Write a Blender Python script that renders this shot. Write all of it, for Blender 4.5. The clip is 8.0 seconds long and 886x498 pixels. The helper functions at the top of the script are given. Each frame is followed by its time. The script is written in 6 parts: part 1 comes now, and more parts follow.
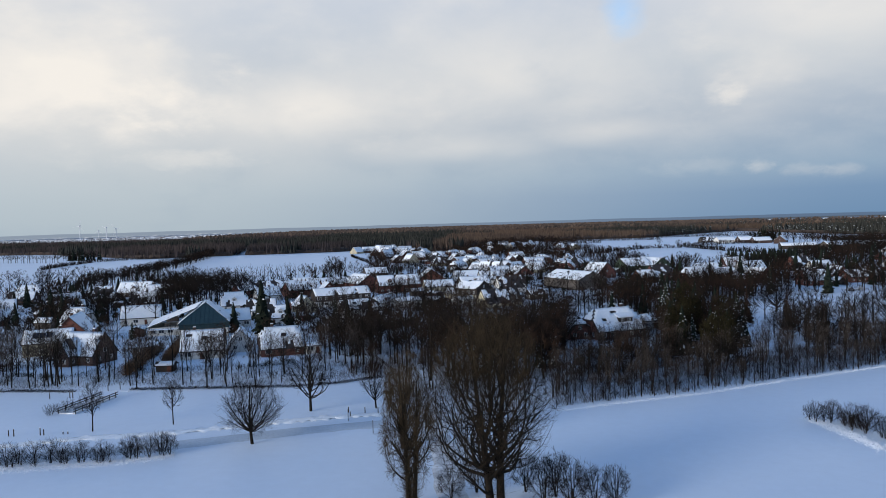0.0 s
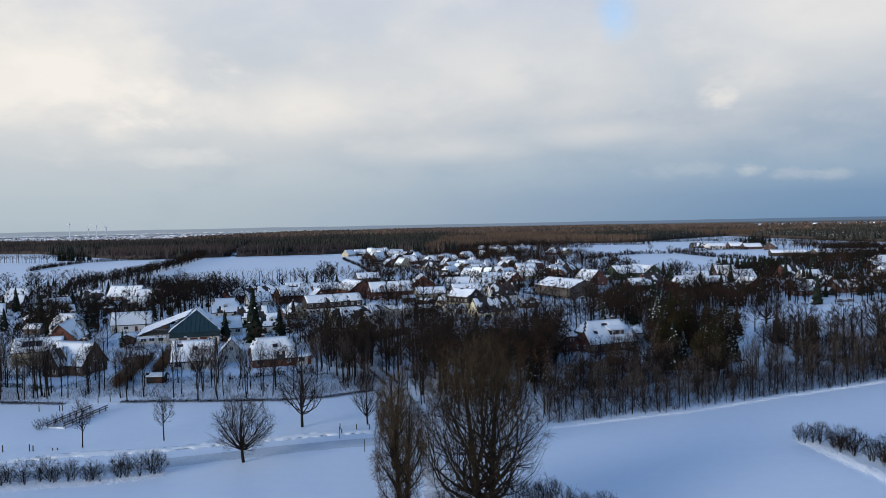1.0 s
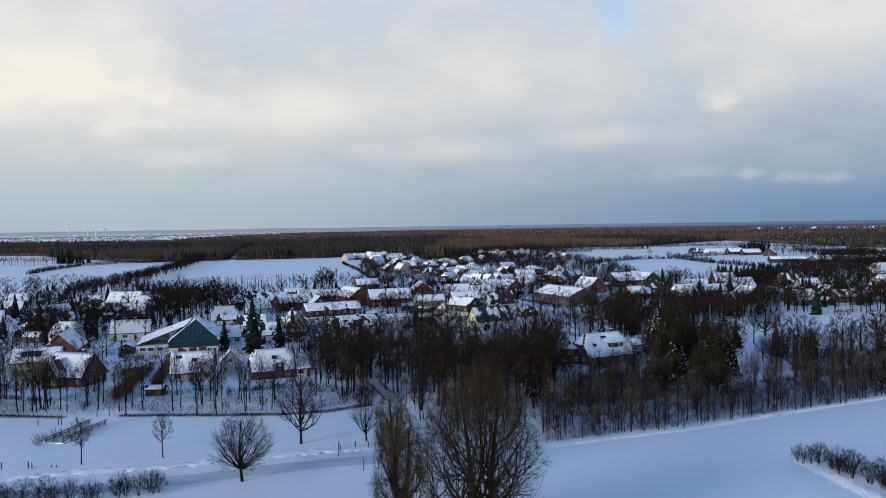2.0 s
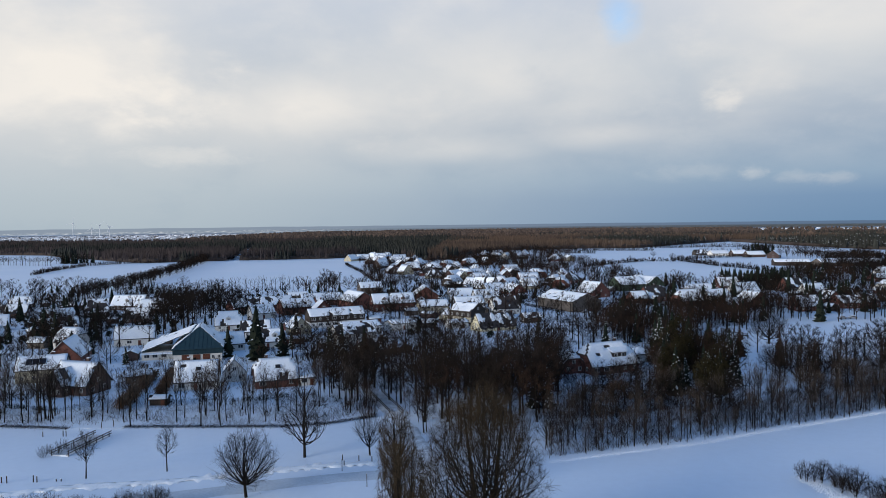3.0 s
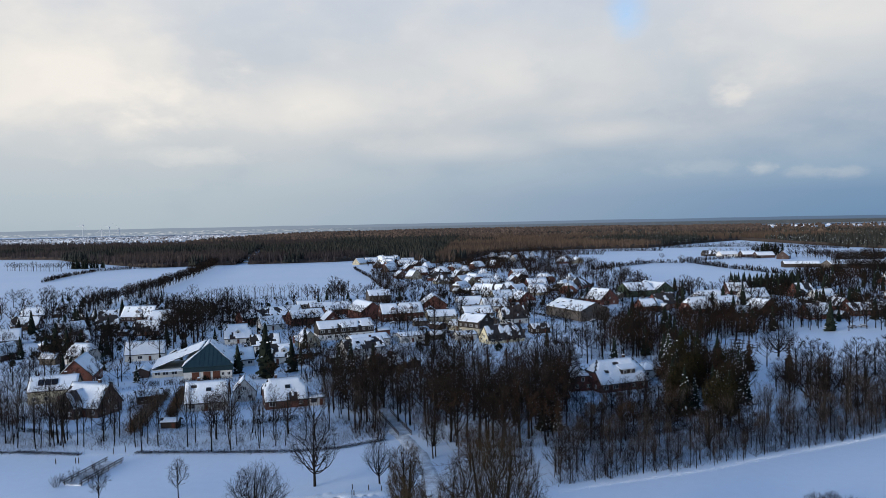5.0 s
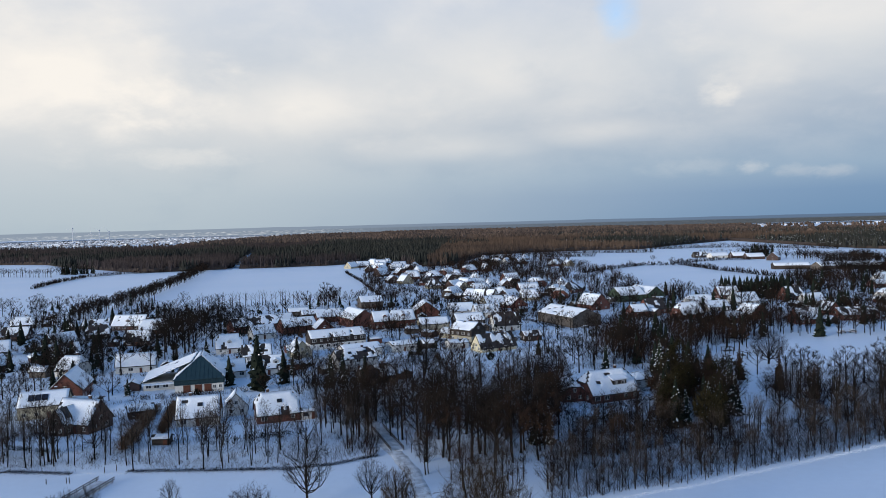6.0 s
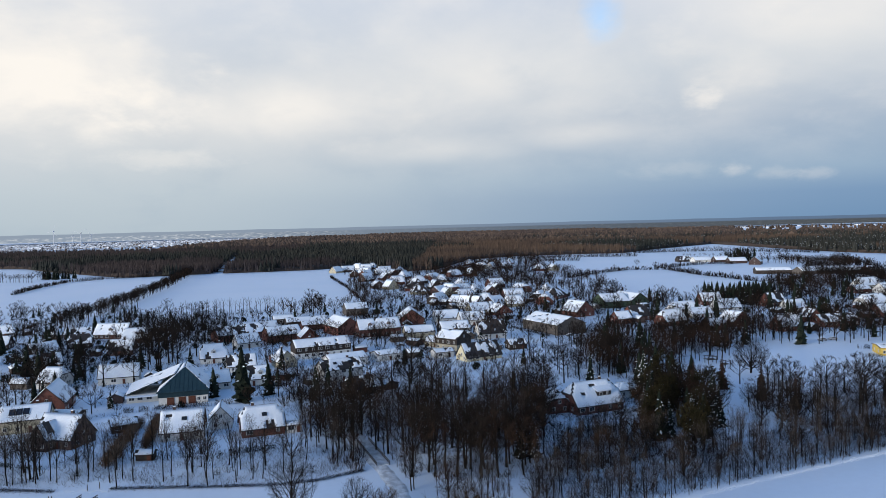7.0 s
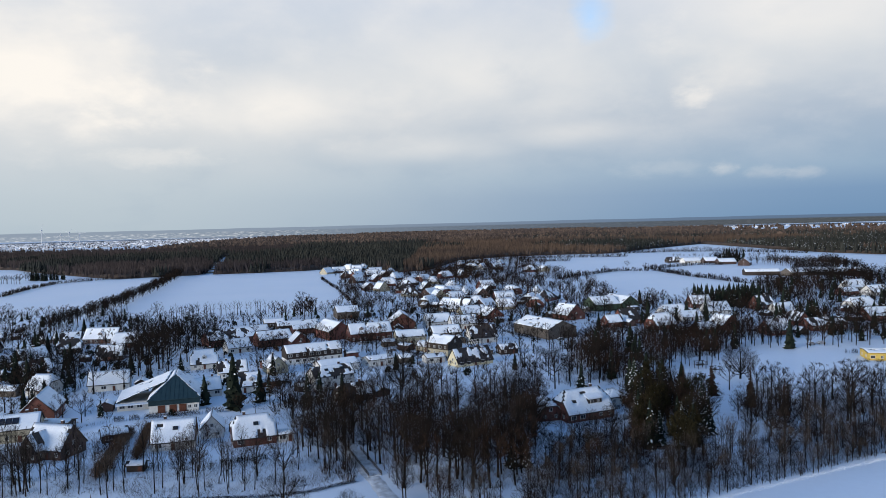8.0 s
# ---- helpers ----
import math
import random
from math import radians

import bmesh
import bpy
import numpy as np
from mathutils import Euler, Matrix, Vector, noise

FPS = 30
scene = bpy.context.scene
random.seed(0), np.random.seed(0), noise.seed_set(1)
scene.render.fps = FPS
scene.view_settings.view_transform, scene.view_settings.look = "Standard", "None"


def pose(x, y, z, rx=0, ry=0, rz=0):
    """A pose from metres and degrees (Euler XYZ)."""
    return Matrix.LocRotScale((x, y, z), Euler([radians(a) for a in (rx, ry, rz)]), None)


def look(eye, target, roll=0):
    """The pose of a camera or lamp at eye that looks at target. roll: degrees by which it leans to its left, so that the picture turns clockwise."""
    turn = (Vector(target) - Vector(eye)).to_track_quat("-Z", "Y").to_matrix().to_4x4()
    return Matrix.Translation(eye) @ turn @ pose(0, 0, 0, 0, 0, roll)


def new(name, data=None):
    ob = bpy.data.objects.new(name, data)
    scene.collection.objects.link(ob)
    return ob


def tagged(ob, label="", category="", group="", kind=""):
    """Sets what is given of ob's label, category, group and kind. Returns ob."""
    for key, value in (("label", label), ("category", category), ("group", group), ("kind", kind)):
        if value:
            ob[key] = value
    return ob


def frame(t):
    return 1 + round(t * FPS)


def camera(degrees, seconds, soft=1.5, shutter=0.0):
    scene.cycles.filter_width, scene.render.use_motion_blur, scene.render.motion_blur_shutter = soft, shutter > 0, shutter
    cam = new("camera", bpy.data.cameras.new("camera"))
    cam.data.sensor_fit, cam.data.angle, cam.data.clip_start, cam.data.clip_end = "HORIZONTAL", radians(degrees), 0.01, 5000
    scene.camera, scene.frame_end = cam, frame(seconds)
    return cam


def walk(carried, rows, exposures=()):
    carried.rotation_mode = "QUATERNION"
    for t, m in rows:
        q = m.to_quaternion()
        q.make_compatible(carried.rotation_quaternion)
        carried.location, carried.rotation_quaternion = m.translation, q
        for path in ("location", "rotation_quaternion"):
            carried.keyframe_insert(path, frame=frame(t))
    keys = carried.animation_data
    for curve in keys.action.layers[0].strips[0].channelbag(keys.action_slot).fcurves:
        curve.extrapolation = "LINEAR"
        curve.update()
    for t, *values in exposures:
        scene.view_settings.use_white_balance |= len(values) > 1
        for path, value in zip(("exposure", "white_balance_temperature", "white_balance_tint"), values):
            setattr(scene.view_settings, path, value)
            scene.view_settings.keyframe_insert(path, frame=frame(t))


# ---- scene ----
cam = camera(62.5, 8.0, soft=0.55)

# seconds, eye, heading to the left, tilt up and lean, in degrees
ROWS = [
    (0.0, 0.119, 1.225, 38.560, 2.766, -2.088, -1.617),
    (0.5, 0.031, 1.222, 40.090, 2.467, -2.132, -1.347),
    (1.0, -0.100, 1.150, 41.930, 2.104, -2.030, -1.090),
    (1.5, -0.100, 1.120, 43.550, 1.982, -1.870, -0.895),
    (3.0, -0.192, 0.985, 48.543, 2.304, -1.986, -0.673),
    (3.5, -0.230, 0.929, 50.080, 2.564, -2.029, -0.680),
    (4.0, -0.197, 0.780, 51.726, 2.866, -2.116, -0.859),
    (4.5, -0.120, 0.823, 53.324, 3.032, -2.143, -1.031),
    (6.0, 0.220, 0.800, 58.931, 2.295, -2.120, -1.440),
    (6.5, 0.280, 0.655, 60.559, 1.678, -2.042, -1.444),
    (7.0, 0.180, 0.480, 62.220, 1.118, -1.987, -1.430),
    (7.5, -0.020, 0.365, 63.760, 0.700, -1.990, -1.440),
    (8.0, -0.059, 0.212, 65.388, 0.384, -2.110, -1.416),
]


def flight():
    for t, x, y, z, heading, tilt, lean in ROWS:
        h, p = radians(heading), radians(tilt)
        ahead = Vector((-math.sin(h) * math.cos(p), math.cos(h) * math.cos(p), math.sin(p)))
        yield t, look((x, y, z), Vector((x, y, z)) + 500 * ahead, lean)


walk(cam, list(flight()), ((0.0, 0.81), (1.5, 0.80), (3.0, 0.79), (4.5, 0.77), (6.0, 0.87), (8.0, 0.92)))

# ---- light ----
SUN_ELEVATION, SUN_FROM = radians(11), radians(230)     # low behind the camera, to its left (0 is ahead, clockwise)


class Nodes:
    """Short way to write a node tree."""

    def __init__(self, tree):
        self.tree = tree
        tree.nodes.clear()

    def add(self, kind, **sockets):
        node = self.tree.nodes.new(kind)
        for key, value in sockets.items():
            if key.startswith("p_"):
                continue
            self.put(node.inputs[int(key[1:])] if key[0] == "i" and key[1:].isdigit() else node.inputs[key.replace("_", " ")], value)
        return node

    def put(self, socket, value):
        if isinstance(value, bpy.types.NodeSocket):
            self.tree.links.new(value, socket)
        else:
            socket.default_value = value

    def math(self, op, a, b=0.0, c=0.0, clamp=False):
        node = self.tree.nodes.new("ShaderNodeMath")
        node.operation, node.use_clamp = op, clamp
        for socket, value in zip(node.inputs, (a, b, c)):
            self.put(socket, value)
        return node.outputs[0]

    def mix(self, f, a, b, blend="MIX"):
        node = self.tree.nodes.new("ShaderNodeMix")
        node.data_type, node.blend_type = "RGBA", blend
        self.put(node.inputs[0], f)
        self.put(node.inputs[6], a)
        self.put(node.inputs[7], b)
        return node.outputs[2]

    def span(self, value, lo, hi, a=0.0, b=1.0, smooth=True):
        node = self.tree.nodes.new("ShaderNodeMapRange")
        node.interpolation_type = "SMOOTHSTEP" if smooth else "LINEAR"
        for socket, v in zip(node.inputs, (value, lo, hi, a, b)):
            self.put(socket, v)
        return node.outputs[0]

    def noise(self, where, scale, detail=4.0, rough=0.55, warp=0.0):
        node = self.tree.nodes.new("ShaderNodeTexNoise")
        self.put(node.inputs["Vector"], where)
        node.inputs["Scale"].default_value, node.inputs["Detail"].default_value = scale, detail
        node.inputs["Roughness"].default_value, node.inputs["Distortion"].default_value = rough, warp
        return node.outputs[0]

    def ramp(self, value, *stops):
        node = self.tree.nodes.new("ShaderNodeValToRGB")
        self.put(node.inputs[0], value)
        bar = node.color_ramp
        while len(bar.elements) < len(stops):
            bar.elements.new(0.5)
        for e, (at, colour) in zip(bar.elements, stops):
            e.position, e.color = at, (*colour, 1)
        return node.outputs[0]


def make_sky():
    world = bpy.data.worlds.new("winter_sky")
    scene.world = world
    world.use_nodes = True
    n = Nodes(world.node_tree)
    sky = n.tree.nodes.new("ShaderNodeTexSky")
    sky.sky_type, sky.sun_disc = "NISHITA", False
    sky.sun_elevation, sky.sun_rotation = SUN_ELEVATION, SUN_FROM
    sky.ozone_density, sky.dust_density = 3.5, 0.3
    where = n.add("ShaderNodeTexCoord").outputs["Generated"]
    cut = n.add("ShaderNodeSeparateXYZ", i0=where)
    x, y, up = cut.outputs
    az = n.math("ARCTAN2", x, y)
    flat = n.add("ShaderNodeCombineXYZ", i0=az, i1=n.math("MULTIPLY", up, 2.0), i2=n.math("MULTIPLY", n.math("ABSOLUTE", az), 0.15)).outputs[0]
    big = n.noise(flat, 3.4, 5, 0.5, 0.3)
    fine = n.noise(flat, 8.0, 7, 0.58, 0.12)
    puff = n.noise(flat, 34.0, 6, 0.6, 0.2)
    side = n.span(az, -0.5, 0.55)                       # the east is bluer low down than the west
    low = n.ramp(n.math("MULTIPLY", up, 2.4),
                 (0.0, (0.46, 0.54, 0.60)), (0.12, (0.52, 0.59, 0.64)), (0.30, (0.56, 0.61, 0.66)), (0.48, (0.61, 0.655, 0.71)), (0.80, (0.61, 0.67, 0.77)), (1.0, (0.26, 0.36, 0.56)))
    low_e = n.ramp(n.math("MULTIPLY", up, 2.4),
                   (0.0, (0.17, 0.29, 0.46)), (0.07, (0.20, 0.32, 0.49)), (0.14, (0.29, 0.41, 0.55)), (0.30, (0.415, 0.495, 0.60)), (0.48, (0.56, 0.62, 0.69)), (0.80, (0.60, 0.66, 0.78)), (1.0, (0.26, 0.36, 0.56)))
    grey = n.mix(side, low, low_e)
    # sunlit heads of the clouds, warm white
    lit = n.span(n.math("ADD", n.math("MULTIPLY", big, 0.60), n.math("MULTIPLY", fine, 0.40)), 0.38, 0.66)
    lit = n.math("MULTIPLY", n.math("MULTIPLY", lit, n.span(up, 0.03, 0.16)), n.span(up, 0.50, 0.32))
    # the banks of cloud that stand ahead: heading, height, width, tallness, weight
    banks = 0.0
    for a, h, wa, wh, k in ((-0.52, 0.20, 0.16, 0.085, 0.88), (-0.22, 0.155, 0.20, 0.04, 0.55), (0.325, 0.150, 0.022, 0.013, 0.42), (0.37, 0.175, 0.05, 0.03, 0.22),
                            (0.08, 0.20, 0.20, 0.05, 0.22), (0.42, 0.25, 0.16, 0.09, 0.45), (0.36, 0.060, 0.016, 0.008, 0.24), (0.41, 0.053, 0.026, 0.007, 0.16), (0.455, 0.049, 0.020, 0.007, 0.18), (0.29, 0.062, 0.06, 0.010, 0.12), (-0.05, 0.10, 0.12, 0.018, 0.3), (0.17, 0.115, 0.07, 0.016, 0.28), (-0.38, 0.09, 0.07, 0.012, 0.25), (-0.46, 0.125, 0.04, 0.02, 0.4)):
        da = n.math("DIVIDE", n.math("ADD", az, -a), wa)
        dh = n.math("DIVIDE", n.math("ADD", up, -h), wh)
        r = n.math("ADD", n.math("MULTIPLY", da, da), n.math("MULTIPLY", dh, dh))
        r = n.math("ADD", n.math("SQRT", r), n.math("MULTIPLY", n.math("ADD", puff if wh < 0.014 else fine, -0.5), 2.4 if wh < 0.014 else 2.6))
        banks = n.math("ADD", banks, n.math("MULTIPLY", n.span(r, 1.5, 0.0), k))
    lit = n.math("ADD", n.math("MULTIPLY", lit, 0.42), banks, clamp=True)
    cloud = n.mix(lit, grey, (0.95, 0.905, 0.845, 1))
    gloom = n.math("MULTIPLY", n.span(n.math("ADD", n.math("MULTIPLY", big, 0.5), n.math("MULTIPLY", fine, 0.5)), 0.52, 0.38), n.span(up, 0.30, 0.06))
    cloud = n.mix(n.math("MULTIPLY", gloom, 0.12), cloud, (0.26, 0.365, 0.50, 1))
    # hills and snowy plains in the haze, at the very horizon
    crest = n.math("ADD", n.math("MULTIPLY", n.math("ADD", n.noise(n.add("ShaderNodeCombineXYZ", i0=az).outputs[0], 9.0, 5, 0.6), -0.5), 0.0030), -0.0018)
    streak = n.noise(n.add("ShaderNodeCombineXYZ", i0=n.math("MULTIPLY", az, 150.0), i1=n.math("MULTIPLY", up, 800.0)).outputs[0], 1.0, 4, 0.6)
    hills = n.mix(side, (0.27, 0.33, 0.41, 1), (0.11, 0.17, 0.27, 1))
    plain = n.mix(n.math("MULTIPLY", n.span(streak, 0.46, 0.72), n.span(az, -0.10, -0.30, 0.06, 1.0)), n.mix(side, hills, (0.075, 0.085, 0.095, 1)), (0.66, 0.69, 0.72, 1))
    cloud = n.mix(n.span(up, n.math("ADD", crest, 0.0004), n.math("ADD", crest, -0.0002)), cloud, n.mix(n.span(up, -0.0045, -0.0065), hills, plain))
    # broken cover: blue gaps, more of them overhead
    da = n.math("DIVIDE", n.math("ADD", az, -0.198), 0.028)
    dh = n.math("DIVIDE", n.math("ADD", up, -0.258), 0.034)
    gap = n.span(n.math("ADD", n.math("SQRT", n.math("ADD", n.math("MULTIPLY", da, da), n.math("MULTIPLY", dh, dh))), n.math("MULTIPLY", n.math("ADD", fine, -0.5), 2.0)), 1.3, 0.1)
    gap = n.math("MULTIPLY", gap, 0.55)
    high = n.math("MULTIPLY", n.span(up, 0.31, 0.48), n.span(big, 1.1, 0.62))
    clear = n.math("MAXIMUM", gap, n.math("MULTIPLY", high, 0.95), clamp=True)
    blue = n.add("ShaderNodeBackground", Color=sky.outputs[0], Strength=0.145).outputs[0]
    white = n.add("ShaderNodeBackground", Color=cloud, Strength=0.545).outputs[0]
    both = n.add("ShaderNodeMixShader", i0=clear, i1=white, i2=blue).outputs[0]
    n.add("ShaderNodeOutputWorld", Surface=both)


make_sky()
sun = new("sun", bpy.data.lights.new("sun", "SUN"))
sun.data.energy, sun.data.angle, sun.data.color = 1.85, radians(24), (1.0, 0.93, 0.84)
sun.matrix_world = look((math.sin(SUN_FROM) * math.cos(SUN_ELEVATION) * 300, math.cos(SUN_FROM) * math.cos(SUN_ELEVATION) * 300, math.sin(SUN_ELEVATION) * 300), (0, 0, 0))

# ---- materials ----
# ground snow carries the blue of cloud shade in its base colour
SHADE_BLUE_SNOW = (0.67, 0.77, 0.90)


def surface(name, a, b, rough=0.8, scale=1.0, bump=0.0, metal=0.0, vary=0.0, third=None, fine=8.0, island=0.0, where="Object", spec=0.3, grain=0.14):
    """A matt surface: a broad drift between two colours, a finer grain, relief, and a shade of its own for each object or loose piece."""
    mat = bpy.data.materials.new(name)
    mat.use_nodes = True
    n = Nodes(mat.node_tree)
    at = n.add("ShaderNodeTexCoord").outputs[where]
    broad = n.noise(at, scale, 5, 0.55)
    speck = n.noise(at, scale * fine, 4, 0.6)
    colour = n.mix(n.span(broad, 0.32, 0.68), (*a, 1), (*b, 1))
    if third:
        colour = n.mix(n.span(speck, 0.56, 0.68), colour, (*third, 1))
    shade = n.span(speck, 0.2, 0.8, 1 - grain, 1 + grain, False)
    if vary:
        shade = n.math("MULTIPLY", shade, n.span(n.add("ShaderNodeObjectInfo").outputs["Random"], 0, 1, 1 - vary, 1 + vary, False))
    if island:
        shade = n.math("MULTIPLY", shade, n.span(n.add("ShaderNodeNewGeometry").outputs["Random Per Island"], 0, 1, 1 - island, 1 + island, False))
    tone = n.add("ShaderNodeCombineXYZ", i0=shade, i1=shade, i2=shade).outputs[0]
    colour = n.mix(1.0, colour, tone, "MULTIPLY")
    p = n.add("ShaderNodeBsdfPrincipled", Base_Color=colour, Roughness=rough, Metallic=metal)
    p.inputs["Specular IOR Level"].default_value = spec
    if bump:
        p_bump = n.add("ShaderNodeBump", Strength=0.6, Distance=bump, Height=speck)
        n.put(p.inputs["Normal"], p_bump.outputs[0])
    n.add("ShaderNodeOutputMaterial", Surface=p.outputs[0])
    return mat


def glass_material():
    mat = bpy.data.materials.new("window_glass")
    mat.use_nodes = True
    p = mat.node_tree.nodes["Principled BSDF"]
    p.inputs["Base Color"].default_value = (0.02, 0.022, 0.026, 1)
    p.inputs["Roughness"].default_value = 0.08
    return mat


def brick_material(name, a, b, mortar):
    mat = bpy.data.materials.new(name)
    mat.use_nodes = True
    n = Nodes(mat.node_tree)
    at = n.add("ShaderNodeTexCoord").outputs["Object"]
    cut = n.add("ShaderNodeSeparateXYZ", i0=at).outputs
    flat = n.add("ShaderNodeCombineXYZ", i0=n.math("ADD", cut[0], cut[1]), i1=cut[2]).outputs[0]
    brick = n.add("ShaderNodeTexBrick", Vector=flat, Color1=(*a, 1), Color2=(*b, 1), Mortar=(*mortar, 1), Scale=1.0)
    brick.inputs["Brick Width"].default_value, brick.inputs["Row Height"].default_value, brick.inputs["Mortar Size"].default_value = 0.25, 0.077, 0.008
    stain = n.span(n.noise(at, 0.5, 5, 0.6), 0.3, 0.7, 0.75, 1.15)
    stain = n.math("MULTIPLY", stain, n.span(n.add("ShaderNodeObjectInfo").outputs["Random"], 0, 1, 0.8, 1.2, False))
    colour = n.mix(1.0, brick.outputs[0], n.add("ShaderNodeCombineXYZ", i0=stain, i1=stain, i2=stain).outputs[0], "MULTIPLY")
    p = n.add("ShaderNodeBsdfPrincipled", Base_Color=colour, Roughness=0.9)
    n.add("ShaderNodeOutputMaterial", Surface=p.outputs[0])
    return mat


SNOW = surface("field_snow", SHADE_BLUE_SNOW, (0.63, 0.745, 0.885), 0.5, 0.012, 0.0, fine=40, grain=0.03, spec=1.0)
ROOF_SNOW = surface("roof_snow", (0.86, 0.90, 0.94), (0.80, 0.85, 0.91), 0.7, 0.4, 0.03, vary=0.04)
TREE_SNOW = surface("tree_snow", (0.85, 0.88, 0.92), (0.75, 0.80, 0.86), 0.8, 0.5, island=0.1)
ROAD_SNOW = surface("packed_road_snow", (0.46, 0.53, 0.61), (0.55, 0.62, 0.70), 0.6, 0.15, 0.02, fine=12)
TRACK_SNOW = surface("rutted_snow", (0.42, 0.45, 0.49), (0.72, 0.77, 0.83), 0.7, 0.5, 0.06, third=(0.22, 0.20, 0.18), fine=4)
BARK = surface("bark", (0.013, 0.011, 0.009), (0.023, 0.019, 0.016), 0.9, 0.6, 0.02, vary=0.25, spec=0.05)
TWIG = surface("winter_twigs", (0.014, 0.011, 0.0095), (0.029, 0.022, 0.018), 0.9, 0.25, vary=0.30, island=0.2, spec=0.05)
TWIG_GREY = surface("grey_brown_twigs", (0.042, 0.035, 0.031), (0.075, 0.062, 0.054), 0.9, 0.25, vary=0.30, island=0.2, spec=0.05)
TWIG_RED = surface("reddish_twigs", (0.029, 0.018, 0.0135), (0.048, 0.030, 0.021), 0.9, 0.25, vary=0.25, island=0.2, spec=0.05)
TWIG_OLIVE = surface("olive_brown_twigs", (0.040, 0.030, 0.019), (0.062, 0.046, 0.029), 0.9, 0.25, vary=0.2, island=0.25, spec=0.05)
NEEDLE = surface("spruce_needles", (0.010, 0.015, 0.012), (0.018, 0.023, 0.016), 0.85, 0.6, vary=0.25, island=0.25, spec=0.05)
IVY = surface("ivy_leaves", (0.018, 0.017, 0.008), (0.034, 0.028, 0.014), 0.8, 0.4, vary=0.2, island=0.3, spec=0.05)
BEECH = surface("beech_hedge", (0.075, 0.042, 0.024), (0.11, 0.064, 0.036), 0.9, 0.6, vary=0.15, island=0.3)
THICKET = surface("thicket", (0.035, 0.026, 0.022), (0.060, 0.045, 0.036), 0.95, 0.15, 0.2, island=0.2)
# one bare wood in two tones: eastern sun and western shade are coloured in
FAR_BARE = surface("far_bare_wood_sunlit", (0.060, 0.044, 0.037), (0.112, 0.076, 0.054), 0.95, 0.004, island=0.4, fine=40)
FAR_SHADED = surface("far_bare_wood_shaded", (0.030, 0.025, 0.027), (0.055, 0.043, 0.042), 0.95, 0.004, island=0.4, fine=40)
FAR_SPRUCE = surface("far_spruce_wood", (0.016, 0.019, 0.017), (0.032, 0.032, 0.026), 0.95, 0.004, island=0.4, fine=40)
# the blue-grey of distant haze is painted into the hills' base colour
HAZY_HILL = surface("hazy_far_hills", (0.17, 0.205, 0.255), (0.25, 0.29, 0.345), 0.95, 0.002, fine=20)
BRICK = brick_material("red_brick", (0.165, 0.048, 0.032), (0.12, 0.038, 0.027), (0.13, 0.09, 0.075))
BRICK_DARK = brick_material("dark_brick", (0.075, 0.038, 0.030), (0.055, 0.030, 0.026), (0.08, 0.07, 0.065))
PLASTER = surface("white_plaster", (0.66, 0.65, 0.62), (0.55, 0.54, 0.50), 0.85, 0.5, vary=0.08)
CREAM = surface("cream_plaster", (0.42, 0.38, 0.28), (0.34, 0.31, 0.23), 0.85, 0.5, vary=0.1)
YELLOW = surface("yellow_plaster", (0.62, 0.56, 0.38), (0.54, 0.49, 0.34), 0.85, 0.5)
YELLOW_WOOD = surface("yellow_boards", (0.62, 0.44, 0.10), (0.52, 0.36, 0.08), 0.8, 0.6)
DARK_WOOD = surface("dark_boards", (0.032, 0.025, 0.021), (0.052, 0.041, 0.034), 0.85, 0.8, 0.01, vary=0.2)
GREY_WOOD = surface("weathered_boards", (0.13, 0.11, 0.095), (0.085, 0.075, 0.066), 0.9, 0.8, 0.01, vary=0.1)
GREEN_WOOD = surface("green_sheeting", (0.045, 0.070, 0.045), (0.060, 0.085, 0.055), 0.7, 0.5)
TEAL = surface("teal_sheeting", (0.011, 0.034, 0.046), (0.016, 0.043, 0.056), 0.7, 0.4)
DOOR_BROWN = surface("brown_door", (0.10, 0.035, 0.02), (0.13, 0.05, 0.03), 0.7, 1.0)
TILE = surface("roof_tiles", (0.026, 0.024, 0.026), (0.045, 0.038, 0.036), 0.8, 0.8, 0.03, vary=0.2)
SOLAR = surface("solar_panel", (0.012, 0.015, 0.028), (0.018, 0.022, 0.035), 0.25, 0.5, spec=0.5)
FRAME = surface("window_frame", (0.72, 0.72, 0.70), (0.62, 0.62, 0.60), 0.6, 2.0)
GLASS = glass_material()
TOWN = surface("town_roofs_and_walls", (0.74, 0.74, 0.74), (0.36, 0.36, 0.37), 0.8, 0.01, island=0.6, fine=6)
STEEL = surface("pale_steel", (0.60, 0.61, 0.63), (0.52, 0.54, 0.56), 0.5, 0.2)
CAR_PAINT = surface("car_paint", (0.20, 0.21, 0.23), (0.24, 0.25, 0.27), 0.3, 1.0, vary=0.6, spec=0.5)
RUBBER = surface("rubber", (0.02, 0.02, 0.02), (0.03, 0.03, 0.03), 0.9, 4.0)


# ---- helpers of this scene ----
def mesh_from(name, verts, faces, material):
    me = bpy.data.meshes.new(name)
    me.from_pydata(verts, [], faces)
    me.materials.append(material)
    me.update()
    return me


def part(name, shape, material, parent=None, label="", smooth=False):
    """Links a bmesh, or a finished mesh, as one mesh object under a thing or a part."""
    if isinstance(shape, bmesh.types.BMesh):
        me = bpy.data.meshes.new(name)
        shape.to_mesh(me)
        shape.free()
        me.materials.append(material)
        if smooth:
            me.polygons.foreach_set("use_smooth", [True] * len(me.polygons))
    else:
        me = shape
    ob = new(name, me)
    if parent:
        ob.parent = parent
    if label:
        tagged(ob, label)
    return ob


